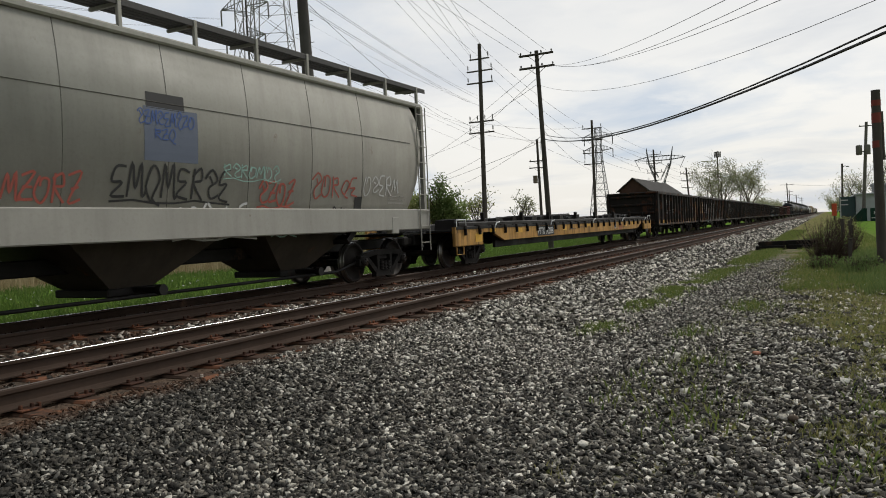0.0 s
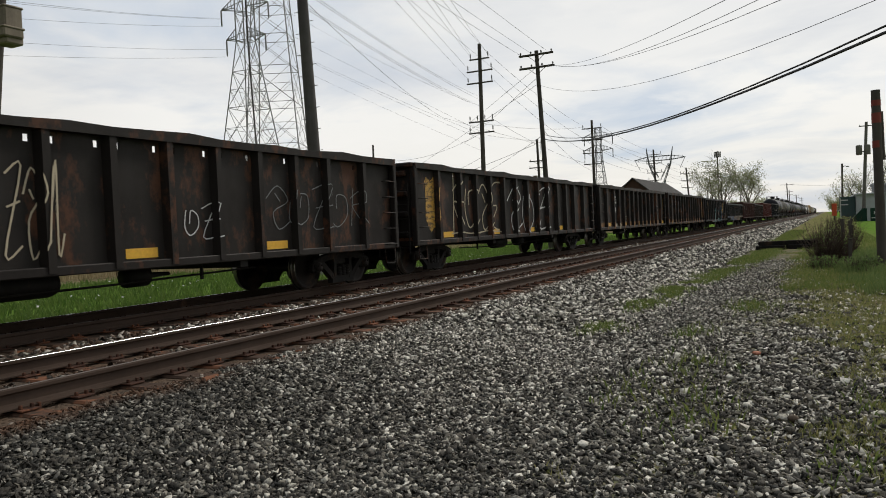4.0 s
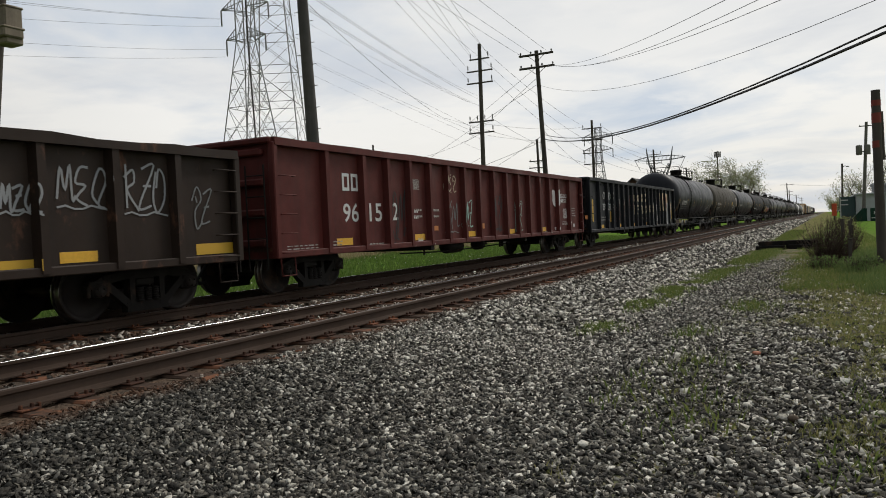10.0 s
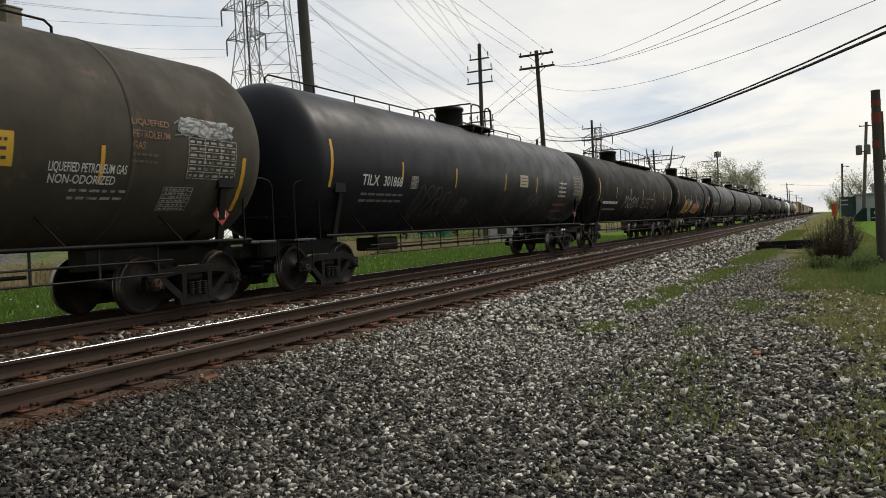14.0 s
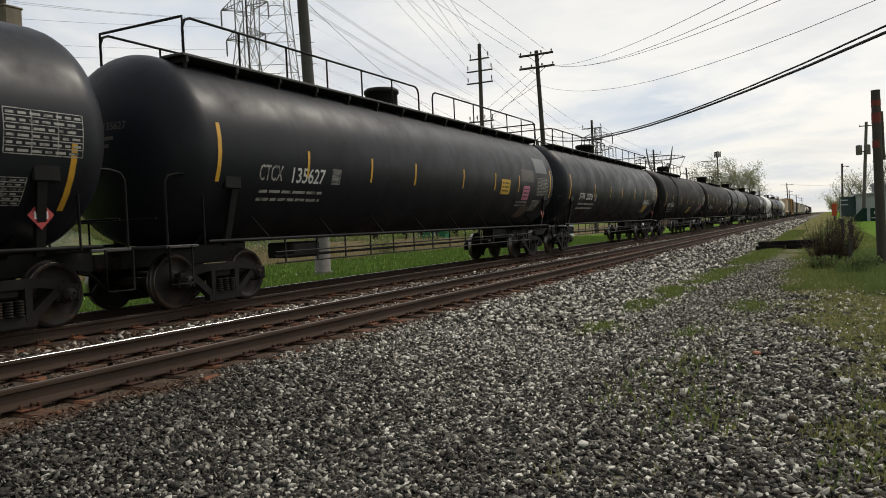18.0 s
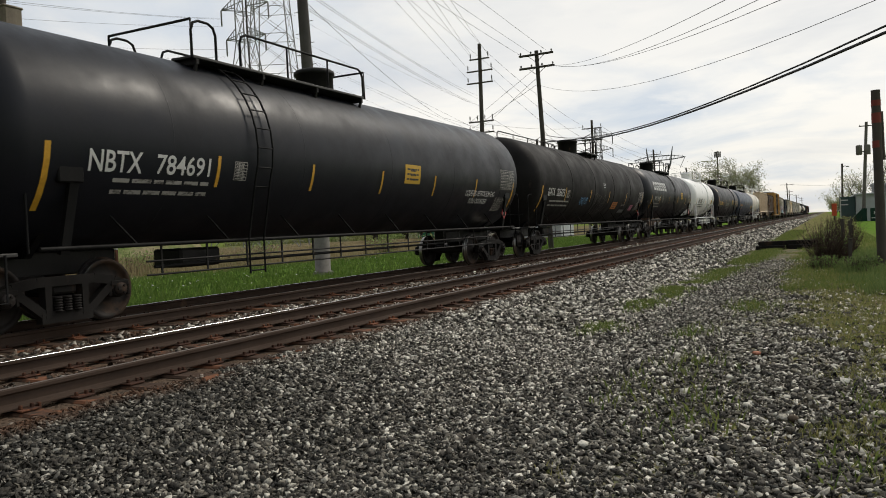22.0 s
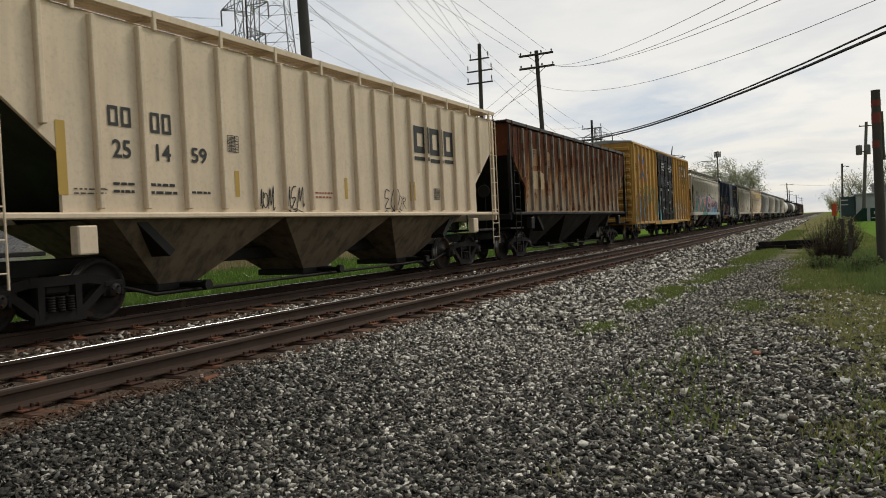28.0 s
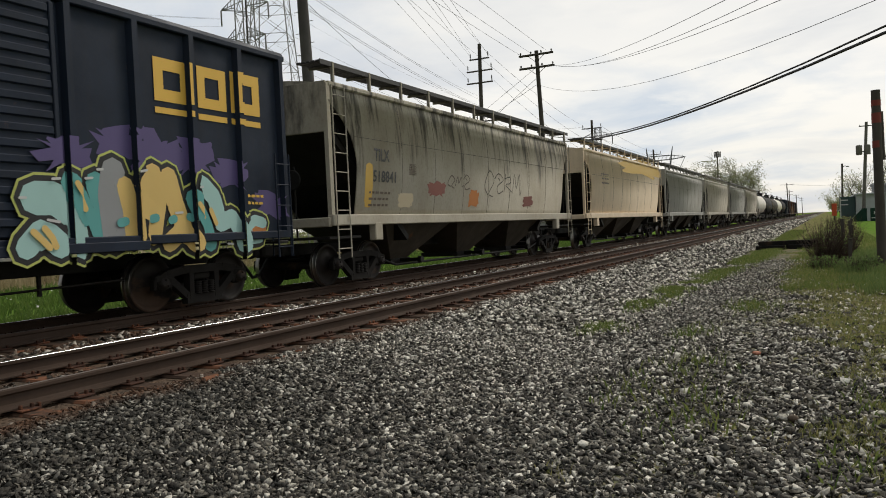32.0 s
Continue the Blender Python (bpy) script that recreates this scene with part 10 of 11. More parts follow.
    stroke_mark("G11", (((5.88, 2.60), (5.93, 2.55), (6.00, 2.63)), ((5.85, 2.19), (5.94, 2.24)), ((5.82, 2.01), (5.95, 2.05)), ((6.63, 1.97), (6.78, 2.24), (6.89, 2.63)), ((7.42, 2.64), (7.56, 2.27), (7.73, 2.12)), ((7.65, 2.62), (7.74, 2.28), (7.55, 2.11)), ((6.36, 1.84), (6.43, 1.89)), ((7.06, 1.86), (7.18, 1.90))), 0.02, "spray_ink", 0.016)
    stroke_mark("G11", (((7.54, 1.96), (7.56, 1.46), (7.53, 1.00)), ((7.85, 1.96), (7.85, 1.45), (7.81, 0.99)), ((8.17, 1.97), (8.16, 1.45), (8.15, 1.00)), ((8.42, 1.98), (8.41, 1.55), (8.43, 1.06))), 0.34, "spray_ash", 0.02)
    stroke_mark("G11", (((7.40, 2.09), (7.92, 2.09), (8.57, 2.15), (8.60, 1.89), (8.49, 1.72), (8.70, 1.59), (8.75, 1.35), (8.58, 1.06), (8.43, 0.85), (7.45, 0.83), (7.40, 0.90)),), 0.045, "spray_white", 0.024)
    stroke_mark("G11", (((7.43, 1.86), (7.45, 1.46), (7.44, 1.01)), ((7.72, 1.96), (7.74, 1.73), (7.65, 1.55), (7.74, 1.36), (7.65, 1.00)), ((7.80, 1.87), (7.97, 1.92), (7.97, 1.69), (7.83, 1.59), (7.98, 1.45), (7.92, 1.03)), ((8.10, 1.94), (8.05, 1.36), (8.07, 0.98)), ((8.37, 1.98), (8.26, 1.74), (8.39, 1.62), (8.40, 1.35), (8.26, 1.01)), ((8.56, 1.62), (8.49, 1.16))), 0.03, "spray_ink", 0.025)
    scrawl("G11", 4.65, 5.09, 1.45, 1.85, "spray_grey", 4, 0.025, 5)
    data_panel("G11", 4.63, 5.00, 1.11, 1.43, "white_letter")
    patch("G11", 6.47, 6.63, 1.09, 1.59, "spray_amber")
    patch("G11", 9.48, 9.69, 1.12, 2.11, "spray_amber")
    scrawl("G11", 6.69, 7.02, 1.21, 1.55, "spray_slate", 2, 0.04, 6)
    patch("G11", 8.92, 9.33, 1.89, 2.40, "spray_rose", 0.2)
    letters("G11", "JSG21", 8.88, 9.32, 1.14, 1.26)
    bars("G11", 8.81, 9.38, 1.34, 1.89, 4)
    # car T1
    for key, body in (("T1", "GATX 203229"), ("T2", "PLMX 135537"), ("T6", "NBTX 784622"), ("T7", "CTCX 135627"), ("T9", "NBTX 780703"), ("T10", "CTCX 780507"), ("T11", "NBTX 784691"), ("T12", "GATX 205673"), ("T13", "PROX 43797")):
        head_letters(key, body, -0.32, 0.62, 2.96, 3.09)
    letters("T1", "GATX203229", -7.59, -5.70, 2.05, 2.35)
    data_panel("T1", -5.68, -5.39, 2.14, 2.42)
    bars("T1", -7.35, -4.75, 1.73, 2.02, 2, "spray_grey")
    scrawl("T1", -2.92, -0.79, 1.45, 2.21, "spray_silver", 4, 0.03, 1)
    bars("T1", 0.32, 1.24, 2.58, 2.68, 1)
    bars("T1", 4.92, 6.03, 1.64, 2.02, 3, "white_letter", 1, 2)
    data_panel("T1", 6.41, 7.59, 1.76, 2.30)
    bars("T1", 5.94, 6.46, 2.04, 2.20, 1, "white_letter", 1, 2)
    bars("T1", 1.80, 2.90, 1.76, 2.04, 3, "spray_grey")
    # car T2
    letters("T2", "PLMX", -7.83, -7.07, 2.16, 2.39)
    letters("T2", "135537", -6.85, -5.92, 2.16, 2.39)
    data_panel("T2", -5.40, -5.05, 2.18, 2.44)
    bars("T2", -7.65, -5.61, 1.77, 2.03, 2)
    notice("T2", 3.77, 4.48, 2.15, 2.58)
    patch("T2", 7.09, 8.49, 2.74, 3.09, "spray_scuffed", 0.3)
    scrawl("T2", 7.1, 8.4, 2.78, 3.04, "spray_grey", 5, 0.03, 9)
    for k, word in enumerate(("LIQUEFIED", "PETROLEUM", "GAS")):
        letters("T2", word, 6.3, 6.3 + 0.078 * len(word), 2.84 - 0.17 * k, 2.95 - 0.17 * k, "spray_umber")
    bars("T2", 6.3, 6.8, 2.28, 2.48, 2, "spray_mud")
    letters("T2", "LIQUEFIED PETROLEUM GAS", 4.98, 6.23, 2.10, 2.25)
    letters("T2", "NON-ODORIZED", 5.00, 6.06, 1.97, 2.09)
    bars("T2", 5.36, 6.29, 1.74, 1.94, 2)
    data_panel("T2", 7.39, 8.47, 2.12, 2.75)
    data_panel("T2", 6.99, 7.59, 1.63, 1.97)
    # car T3
    letters("T3", "TILX", -7.97, -7.27, 2.17, 2.40)
    letters("T3", "301868", -7.06, -6.21, 2.17, 2.40)
    data_panel("T3", -5.78, -5.44, 2.15, 2.44)
    bars("T3", -7.90, -6.06, 1.78, 2.06, 2, "spray_grey")
    scrawl("T3", -5.41, -3.4, 1.43, 2.3, "spray_faint", 4, 0.035, 1)
    notice("T3", 1.56, 2.30, 2.39, 2.78, "spray_bone")
    scrawl("T3", -2.80, -2.24, 1.54, 1.97, "spray_grey", 3, 0.03, 3)
    scrawl("T3", 2.52, 3.94, 1.76, 2.20, "spray_grey", 3, 0.03, 4)
    bars("T3", 5.68, 6.54, 2.10, 2.73, 4, "white_letter")
    data_panel("T3", 7.50, 8.67, 2.23, 2.99)
    bars("T3", 5.43, 6.89, 1.53, 1.98, 2, "spray_rose")
    # car T4
    bars("T4", -8.09, -5.39, 1.87, 2.19, 1, "white_letter", 1, 2)
    scrawl("T4", -4.13, -0.93, 1.79, 2.36, "spray_white", 4, 0.05, 1)
    scrawl("T4", -0.06, 3.81, 1.76, 2.35, "spray_bone", 4, 0.04, 2)
    bars("T4", -7.57, -5.33, 1.62, 1.82, 1)
    # car T5
    slab("T5", [(-1.29, 1.65), (-1.14, 1.92), (-1.01, 2.26), (-0.87, 2.12), (-0.66, 1.97), (-0.45, 2.21), (-0.19, 2.03), (0.04, 2.25), (0.36, 2.00), (0.87, 2.29), (1.26, 2.05), (1.73, 2.27), (2.04, 1.92), (2.30, 2.21), (2.52, 1.66), (2.22, 1.42), (0.81, 1.51), (-0.32, 1.58)], "spray_blush", "spray_orange", 1.85, "spray_white")
    stroke_mark("T5", (((-0.66, 1.97), (-0.82, 1.65)), ((-0.08, 2.21), (-0.27, 1.65)), ((0.05, 2.07), (0.21, 2.11), (0.31, 2.00), (0.10, 1.95)), ((0.63, 2.13), (0.49, 1.58)), ((1.31, 2.03), (1.16, 1.53)), ((2.00, 1.92), (1.77, 1.49))), 0.03, "spray_brick", 0.015)
    for y, z, w in ((0.4, 2.3, 0.5), (1.2, 2.3, 0.45), (-2.2, 2.3, 0.7), (-3.6, 2.35, 0.6)):
        patch("T5", y - w, y + w, z - 0.2, z + 0.22, "spray_cobalt", 0.6, 0.004)
    piece("T5", (("spray_honey", 0.30, ((-2.71, 2.27), (-2.32, 2.23), (-2.16, 2.14))), ("spray_honey", 0.26, ((-2.69, 2.18), (-2.74, 1.58))), ("spray_gold", 0.24, ((-2.23, 2.11), (-2.53, 1.70))), ("spray_orange", 0.18, ((-2.09, 2.15), (-1.91, 2.14)))), "spray_ink", None, 0.05)
    piece("T5", (("spray_honey", 0.3, ((-4.9, 1.6), (-4.8, 2.2), (-4.4, 2.3), (-4.3, 1.6))), ("spray_orange", 0.28, ((-3.9, 2.25), (-3.8, 1.6), (-3.4, 1.65))), ("spray_gold", 0.28, ((-3.3, 2.2), (-3.1, 1.6)))), "spray_ink", None, 0.05)
    scrawl("T5", 2.88, 4.02, 1.62, 2.10, "spray_silver", 4, 0.05, 1)
    data_panel("T5", 6.34, 7.51, 2.23, 2.83)
    notice("T5", 5.63, 6.34, 1.82, 2.21, "spray_salmon")
    scrawl("T5", -1.71, -1.10, 1.36, 1.66, "spray_grey", 2, 0.05, 2)
    # car T6
    letters("T6", "NBTX", -7.97, -7.04, 2.16, 2.44)
    letters("T6", "784622", -6.76, -5.63, 2.16, 2.44)
    data_panel("T6", -5.02, -4.69, 2.13, 2.46)
    bars("T6", -7.51, -5.39, 1.81, 2.11, 2)
    notice("T6", 0.84, 1.59, 2.29, 2.73)
    letters("T6", "LIQUEFIED PETROLEUM GAS", 4.48, 6.52, 2.02, 2.19)
    letters("T6", "NON-ODORIZED", 4.84, 6.13, 1.84, 1.99)
    data_panel("T6", 6.95, 8.07, 2.31, 2.87)
    scrawl("T6", 1.44, 2.53, 1.83, 2.23, "spray_sage", 4, 0.03, 1)
    scrawl("T6", 3.06, 3.97, 1.68, 2.16, "spray_white", 3, 0.04, 2)
    bars("T6", -0.67, -0.08, 2.03, 2.10, 1)
    bars("T6", 0.76, 1.58, 1.80, 2.12, 4)
    data_panel("T6", 6.45, 7.32, 1.68, 2.02)
    # car T7
    letters("T7", "CTCX", -7.64, -6.98, 2.15, 2.43, "faded_letter")
    letters("T7", "135627", -6.69, -5.65, 2.13, 2.42)
    data_panel("T7", -5.40, -5.11, 2.15, 2.44)
    bars("T7", -7.55, -5.63, 1.76, 2.04, 2)
    notice("T7", 3.68, 4.40, 2.13, 2.59)
    patch("T7", 5.40, 6.58, 2.58, 2.98, "spray_faint", 0.0)
    patch("T7", 6.81, 8.01, 2.92, 3.45, "spray_grey", 0.0)
    notice("T7", 5.63, 6.23, 1.98, 2.44, "spray_pink")
    data_panel("T7", 6.97, 8.11, 2.15, 2.74)
    bars("T7", 5.27, 6.34, 1.76, 1.97, 2)
    patch("T7", 5.74, 6.54, 1.42, 1.77, "spray_mud", 0.0, 0.006, 0.2)
    data_panel("T7", 6.79, 7.50, 1.64, 1.98)
    # car T8
    letters("T8", "STPX", -7.25, -6.48, 2.09, 2.35)
    letters("T8", "220276", -6.25, -5.32, 2.09, 2.35)
    data_panel("T8", -4.96, -4.66, 2.05, 2.35)
    bars("T8", -7.15, -4.83, 1.67, 2.00, 2)
    letters("T8", "NON-ODORIZED", 5.03, 6.34, 2.09, 2.22)
    letters("T8", "LIQUEFIED PETROLEUM GAS", 5.10, 6.78, 1.96, 2.09)
    notice("T8", 5.35, 6.26, 1.57, 1.93, "spray_gold", "black_letter", 0.15)
    data_panel("T8", 7.02, 8.14, 2.28, 2.92)
    bars("T8", 2.57, 2.88, 2.55, 2.76, 3)
    # car T9
    letters("T9", "NBTX", -7.47, -6.59, 1.88, 2.12)
    letters("T9", "780703", -6.33, -5.27, 1.88, 2.12)
    bars("T9", -7.39, -5.25, 1.56, 1.81, 2, "spray_grey")
    notice("T9", 0.90, 1.95, 1.54, 1.92, "spray_gold", "black_letter", 0.15)
    data_panel("T9", 7.14, 8.26, 2.15, 2.77)
    notice("T9", 6.33, 6.93, 1.93, 2.20, "spray_pink")
    data_panel("T9", 5.53, 6.29, 1.55, 1.89)
    notice("T9", 6.33, 7.01, 1.78, 1.94, "spray_pink")
    scrawl("T9", -4.38, -3.14, 1.54, 2.31, "spray_faint", 3, 0.04, 1)
    # car T10
    letters("T10", "CTCX", -7.55, -6.71, 1.86, 2.10)
    letters("T10", "780507", -6.46, -5.43, 1.86, 2.10)
    data_panel("T10", -4.97, -4.63, 1.81, 2.09)
    bars("T10", -7.46, -5.79, 1.53, 1.79, 2, "spray_grey")
    notice("T10", 0.78, 1.65, 1.59, 1.89, "spray_gold", "black_letter", 0.15)
    letters("T10", "LIQUEFIED", 6.36, 6.95, 2.60, 2.75)
    letters("T10", "PETROLEUM", 6.37, 7.00, 2.45, 2.60)
    letters("T10", "GAS", 6.40, 6.71, 2.30, 2.45)
    data_panel("T10", 7.04, 8.16, 2.17, 2.79)
    notice("T10", 5.84, 6.47, 1.87, 2.04, "spray_pink")
    data_panel("T10", 5.61, 6.35, 1.53, 1.88)
    patch("T10", 7.00, 7.37, 3.11, 3.31, "spray_faint")
    patch("T10", 7.68, 8.06, 3.08, 3.32, "spray_faint")
    # car T11
    letters("T11", "NBTX", -7.86, -6.94, 2.15, 2.45)
    letters("T11", "784691", -6.67, -5.55, 2.15, 2.45)
    data_panel("T11", -4.97, -4.67, 2.13, 2.43)
    bars("T11", -7.42, -5.52, 1.81, 2.13, 2)
    notice("T11", 0.90, 1.67, 2.26, 2.71)
    notice("T11", 1.12, 1.48, 2.26, 2.67)
    letters("T11", "LIQUEFIED PETROLEUM GAS", 4.49, 6.54, 2.01, 2.19)
    letters("T11", "NON-ODORIZED", 4.85, 6.11, 1.83, 1.97)
    data_panel("T11", 6.88, 8.00, 2.28, 2.86)
    data_panel("T11", 6.75, 7.44, 1.64, 2.01)
    # car T12
    letters("T12", "GATX", -7.96, -7.17, 2.16, 2.45)
    letters("T12", "205673", -6.94, -5.98, 2.16, 2.45)
    data_panel("T12", -5.66, -5.34, 2.13, 2.41)
    bars("T12", -7.57, -5.25, 1.76, 2.07, 2)
    scrawl("T12", -3.73, -2.63, 1.88, 2.18, "spray_azure", 5, 0.05, 1)
    notice("T12", 1.75, 2.70, 1.72, 2.04, "spray_orange")
    bars("T12", -0.37, 0.04, 2.64, 2.86, 3, "white_letter")
    scrawl("T12", -1.65, 0.57, 1.48, 2.37, "spray_faint", 5, 0.03, 2)
    data_panel("T12", 7.36, 7.71, 1.68, 2.11)
    data_panel("T12", 6.98, 8.11, 2.01, 2.62)
    notice("T12", 5.58, 6.21, 1.66, 1.92, "spray_pink")
    patch("T12", 3.66, 4.72, 1.55, 1.70, "spray_grey", 0.0)
    data_panel("T12", 6.75, 7.39, 1.68, 2.01)
    bars("T12", 3.60, 4.31, 1.85, 2.00, 2)
    # car T13
    blocks("T13", -6.62, -2.83, 2.86, 3.36, 6, "white_letter")
    letters("T13", "PROX", -6.30, -5.65, 2.25, 2.49)
    letters("T13", "43797", -5.46, -4.66, 2.25, 2.49)
    data_panel("T13", -3.97, -3.56, 2.18, 2.50)
    bars("T13", -6.23, -4.53, 1.84, 2.16, 2)
    notice("T13", 2.61, 3.41, 2.44, 2.90)
    data_panel("T13", 5.76, 6.91, 2.23, 2.87)
    scrawl("T13", 2.77, 5.17, 1.40, 2.15, "spray_faint", 5, 0.035, 1)
    data_panel("T13", 5.07, 5.59, 1.81, 2.13)
    # car T14
    letters("T14", "SHPX 204527", -4.12, -1.93, 2.27, 2.63, "black_letter")
    data_panel("T14", -1.35, -1.03, 2.32, 2.63, "spray_grey")
    bars("T14", -4.10, -1.30, 1.92, 2.23, 2, "black_letter")
    notice("T14", 3.06, 3.79, 2.23, 2.58)
    letters("T14", "CAUTION", 1.40, 1.73, 2.27, 2.32, "black_letter")
    letters("T14", "DO NOT MAKE ACID CONNECTION", 1.37, 2.60, 2.18, 2.23, "black_letter")
    letters("T14", "BEFORE VENTING TO RELEASE PRESSURE", 1.35, 2.86, 2.09, 2.14, "black_letter")
    letters("T14", "AVOID FLAMES", 1.33, 1.85, 2.00, 2.05, "black_letter")
    bars("T14", 1.20, 2.85, 1.58, 1.96, 5, "black_letter", 2, 8)
    data_panel("T14", 3.54, 4.62, 2.39, 3.01, "spray_sage")
    patch("T14", 3.88, 4.36, 1.88, 2.17, "spray_ink")
    patch("T14", 3.87, 4.31, 1.30, 1.83, "spray_white", 0.0, 0.009)
    # car T15
    letters("T15", "UTLX 952851", -7.95, -5.74, 2.20, 2.54, "yellow_letter")
    data_panel("T15", -5.18, -4.80, 2.21, 2.49, "orange_letter")
    bars("T15", -7.78, -5.80, 1.83, 2.14, 2, "spray_mud")
    scrawl("T15", -3.00, -0.46, 1.80, 2.45, "spray_white", 4, 0.045, 1)
    notice("T15", -8.77, -7.95, 3.42, 3.74, "spray_bone")
    notice("T15", 2.48, 3.41, 2.33, 2.76)
    scrawl("T15", -4.63, -3.25, 1.86, 2.51, "spray_faint", 4, 0.035, 3)
    bars("T15", 5.58, 6.51, 2.29, 2.76, 3, "yellow_letter")
    data_panel("T15", 6.64, 7.83, 2.16, 2.74)
    # car T16
    bars("T16", -7.70, -5.07, 2.17, 2.54, 1, "orange_letter", 1, 2)
    notice("T16", 5.46, 7.06, 1.90, 2.30)
    bars("T16", -7.45, -5.74, 1.89, 2.10, 1, "orange_letter")
    # car T17
    letters("T17", "NITRIC ACID", 3.23, 3.96, 2.71, 2.86, "spray_sage")
    data_panel("T17", 3.31, 4.43, 2.11, 2.68, "spray_sage")
    notice("T17", 2.61, 3.49, 1.63, 1.95)
    bars("T17", -1.90, -1.11, 1.65, 1.75, 1, "spray_mud", 1, 2)
    bars("T17", 1.44, 2.22, 1.64, 1.74, 1, "spray_ink", 1, 2)
    patch("T17", -0.76, 0.01, 1.44, 1.54, "spray_white")
    # car H18
    blocks("H18", -6.00, -5.59, 2.83, 3.12, 2, "black_letter")
    blocks("H18", -5.23, -4.82, 2.79, 3.10, 2, "black_letter")
    letters("H18", "25", -5.95, -5.62, 2.37, 2.64, "black_letter", 0.02)
    letters("H18", "14", -5.14, -4.85, 2.37, 2.63, "black_letter", 0.02)
    letters("H18", "59", -4.42, -4.07, 2.38, 2.63, "black_letter", 0.02)
    blocks("H18", 3.13, 3.77, 2.88, 3.74, 1, "black_letter", True)
    blocks("H18", 3.99, 4.55, 2.86, 3.75, 1, "black_letter", True)
    blocks("H18", 4.81, 5.34, 2.89, 3.75, 1, "black_letter", True)
    data_panel("H18", -3.56, -3.29, 2.62, 2.90, "black_letter")
    bars("H18", -5.97, -5.57, 1.84, 2.06, 2, "black_letter", 1, 2)
    bars("H18", -5.28, -4.76, 1.83, 2.07, 2, "black_letter", 1, 2)
    bars("H18", -4.46, -4.03, 1.86, 1.96, 1, "black_letter", 1, 2)
    scrawl("H18", -2.89, -2.40, 1.59, 2.05, "spray_ink", 3, 0.035, 1)
    scrawl("H18", -2.10, -1.50, 1.62, 2.10, "spray_ink", 3, 0.035, 2)
    scrawl("H18", 1.55, 2.15, 1.61, 2.16, "spray_ink", 2, 0.035, 3)
    scrawl("H18", 2.20, 2.59, 1.63, 1.99, "spray_ink", 2, 0.025, 4)
    patch("H18", -6.85, -6.70, 1.82, 2.82, "spray_gold")
    patch("H18", -3.42, -3.31, 1.85, 2.30, "spray_gold")
    patch("H18", -0.04, 0.07, 1.86, 2.31, "spray_gold")
    patch("H18", 2.81, 2.93, 1.86, 2.32, "spray_gold")
    data_panel("H18", 4.09, 4.42, 1.91, 2.19, "black_letter")
    bars("H18", -1.11, -0.51, 1.85, 2.02, 2, "spray_brick")
    bars("H18", -6.62, -6.07, 1.82, 1.94, 2, "spray_mud")
    # car H19
    patch("H19", -5.86, -4.76, 3.18, 3.81, "panel_tan", 0.1)
    patch("H19", -4.40, -3.80, 3.20, 3.81, "panel_tan", 0.1)
    patch("H19", -5.85, -4.51, 2.36, 3.03, "panel_cream", 0.1)
    for word, y0, y1, z0, z1 in (("IF", -5.75, -5.43, 3.50, 3.75), ("RX", -5.15, -4.80, 3.50, 3.75), ("21", -5.03, -4.72, 3.20, 3.45), ("225", -4.34, -3.85, 3.22, 3.47)):
        letters("H19", word, y0, y1, z0, z1, "black_letter")
    data_panel("H19", 5.02, 5.51, 1.71, 2.09, "white_letter")
    patch("H19", 3.39, 3.95, 1.70, 2.18, "spray_rose", 0.2)
    # car B20
    letters("B20", "next", -8.31, -7.73, 4.01, 4.23, "black_letter")
    letters("B20", "load", -8.26, -7.73, 3.79, 3.99, "black_letter")
    letters("B20", "any", -5.69, -5.22, 3.91, 4.17, "black_letter")
    letters("B20", "road", -5.68, -5.07, 3.76, 3.99, "black_letter")
    letters("B20", "TB", -8.17, -7.71, 2.60, 2.91, "black_letter")
    letters("B20", "OX", -7.38, -6.80, 2.60, 2.90, "black_letter")
    letters("B20", "66", -8.18, -7.72, 2.16, 2.47, "black_letter")
    letters("B20", "00", -7.38, -6.88, 2.13, 2.45, "black_letter")
    letters("B20", "50", -6.38, -5.90, 2.14, 2.46, "black_letter")
    stroke_mark("B20", (((-7.35, 4.68), (-6.05, 3.36)), ((-6.15, 4.62), (-7.3, 3.4))), 0.2, "spray_cobalt", 0.009)
    stroke_mark("B20", (((-7.38, 4.3), (-6.3, 3.3)), ((-6.0, 4.32), (-6.9, 3.36))), 0.11, "spray_salmon", 0.013)
    mural("B20", -8.24, -5.26, 0.75, 2.38, 4, ["spray_silver", "spray_sage", "spray_mud"], "spray_slate", None, 3)
    mural("B20", -8.95, -8.18, 0.78, 1.74, 2, ["spray_sky", "spray_teal"], "spray_ink", None, 6)
    scrawl("B20", -6.46, -3.13, 2.15, 3.03, "spray_green", 5, 0.1, 1)
    scrawl("B20", -9.04, -8.52, 2.64, 3.29, "spray_mud", 3, 0.03, 2)
    scrawl("B20", -8.26, -7.68, 3.06, 3.53, "spray_orange", 3, 0.03, 3)
    notice("B20", -8.15, -7.62, 0.93, 1.20)
    letters("B20", "CLOSE THIS DOOR", -1.84, -0.78, 4.45, 4.57)
    letters("B20", "BEFORE CLOSING", -1.80, -0.82, 4.27, 4.40)
    letters("B20", "MAIN DOOR", -1.63, -0.99, 4.10, 4.22)
    letters("B20", "CLOSE AND LOCK", 0.61, 1.61, 4.43, 4.55)
    letters("B20", "BOTH DOORS BEFORE", 0.50, 1.72, 4.26, 4.38)
    letters("B20", "MOVING CAR", 0.75, 1.47, 4.09, 4.21)
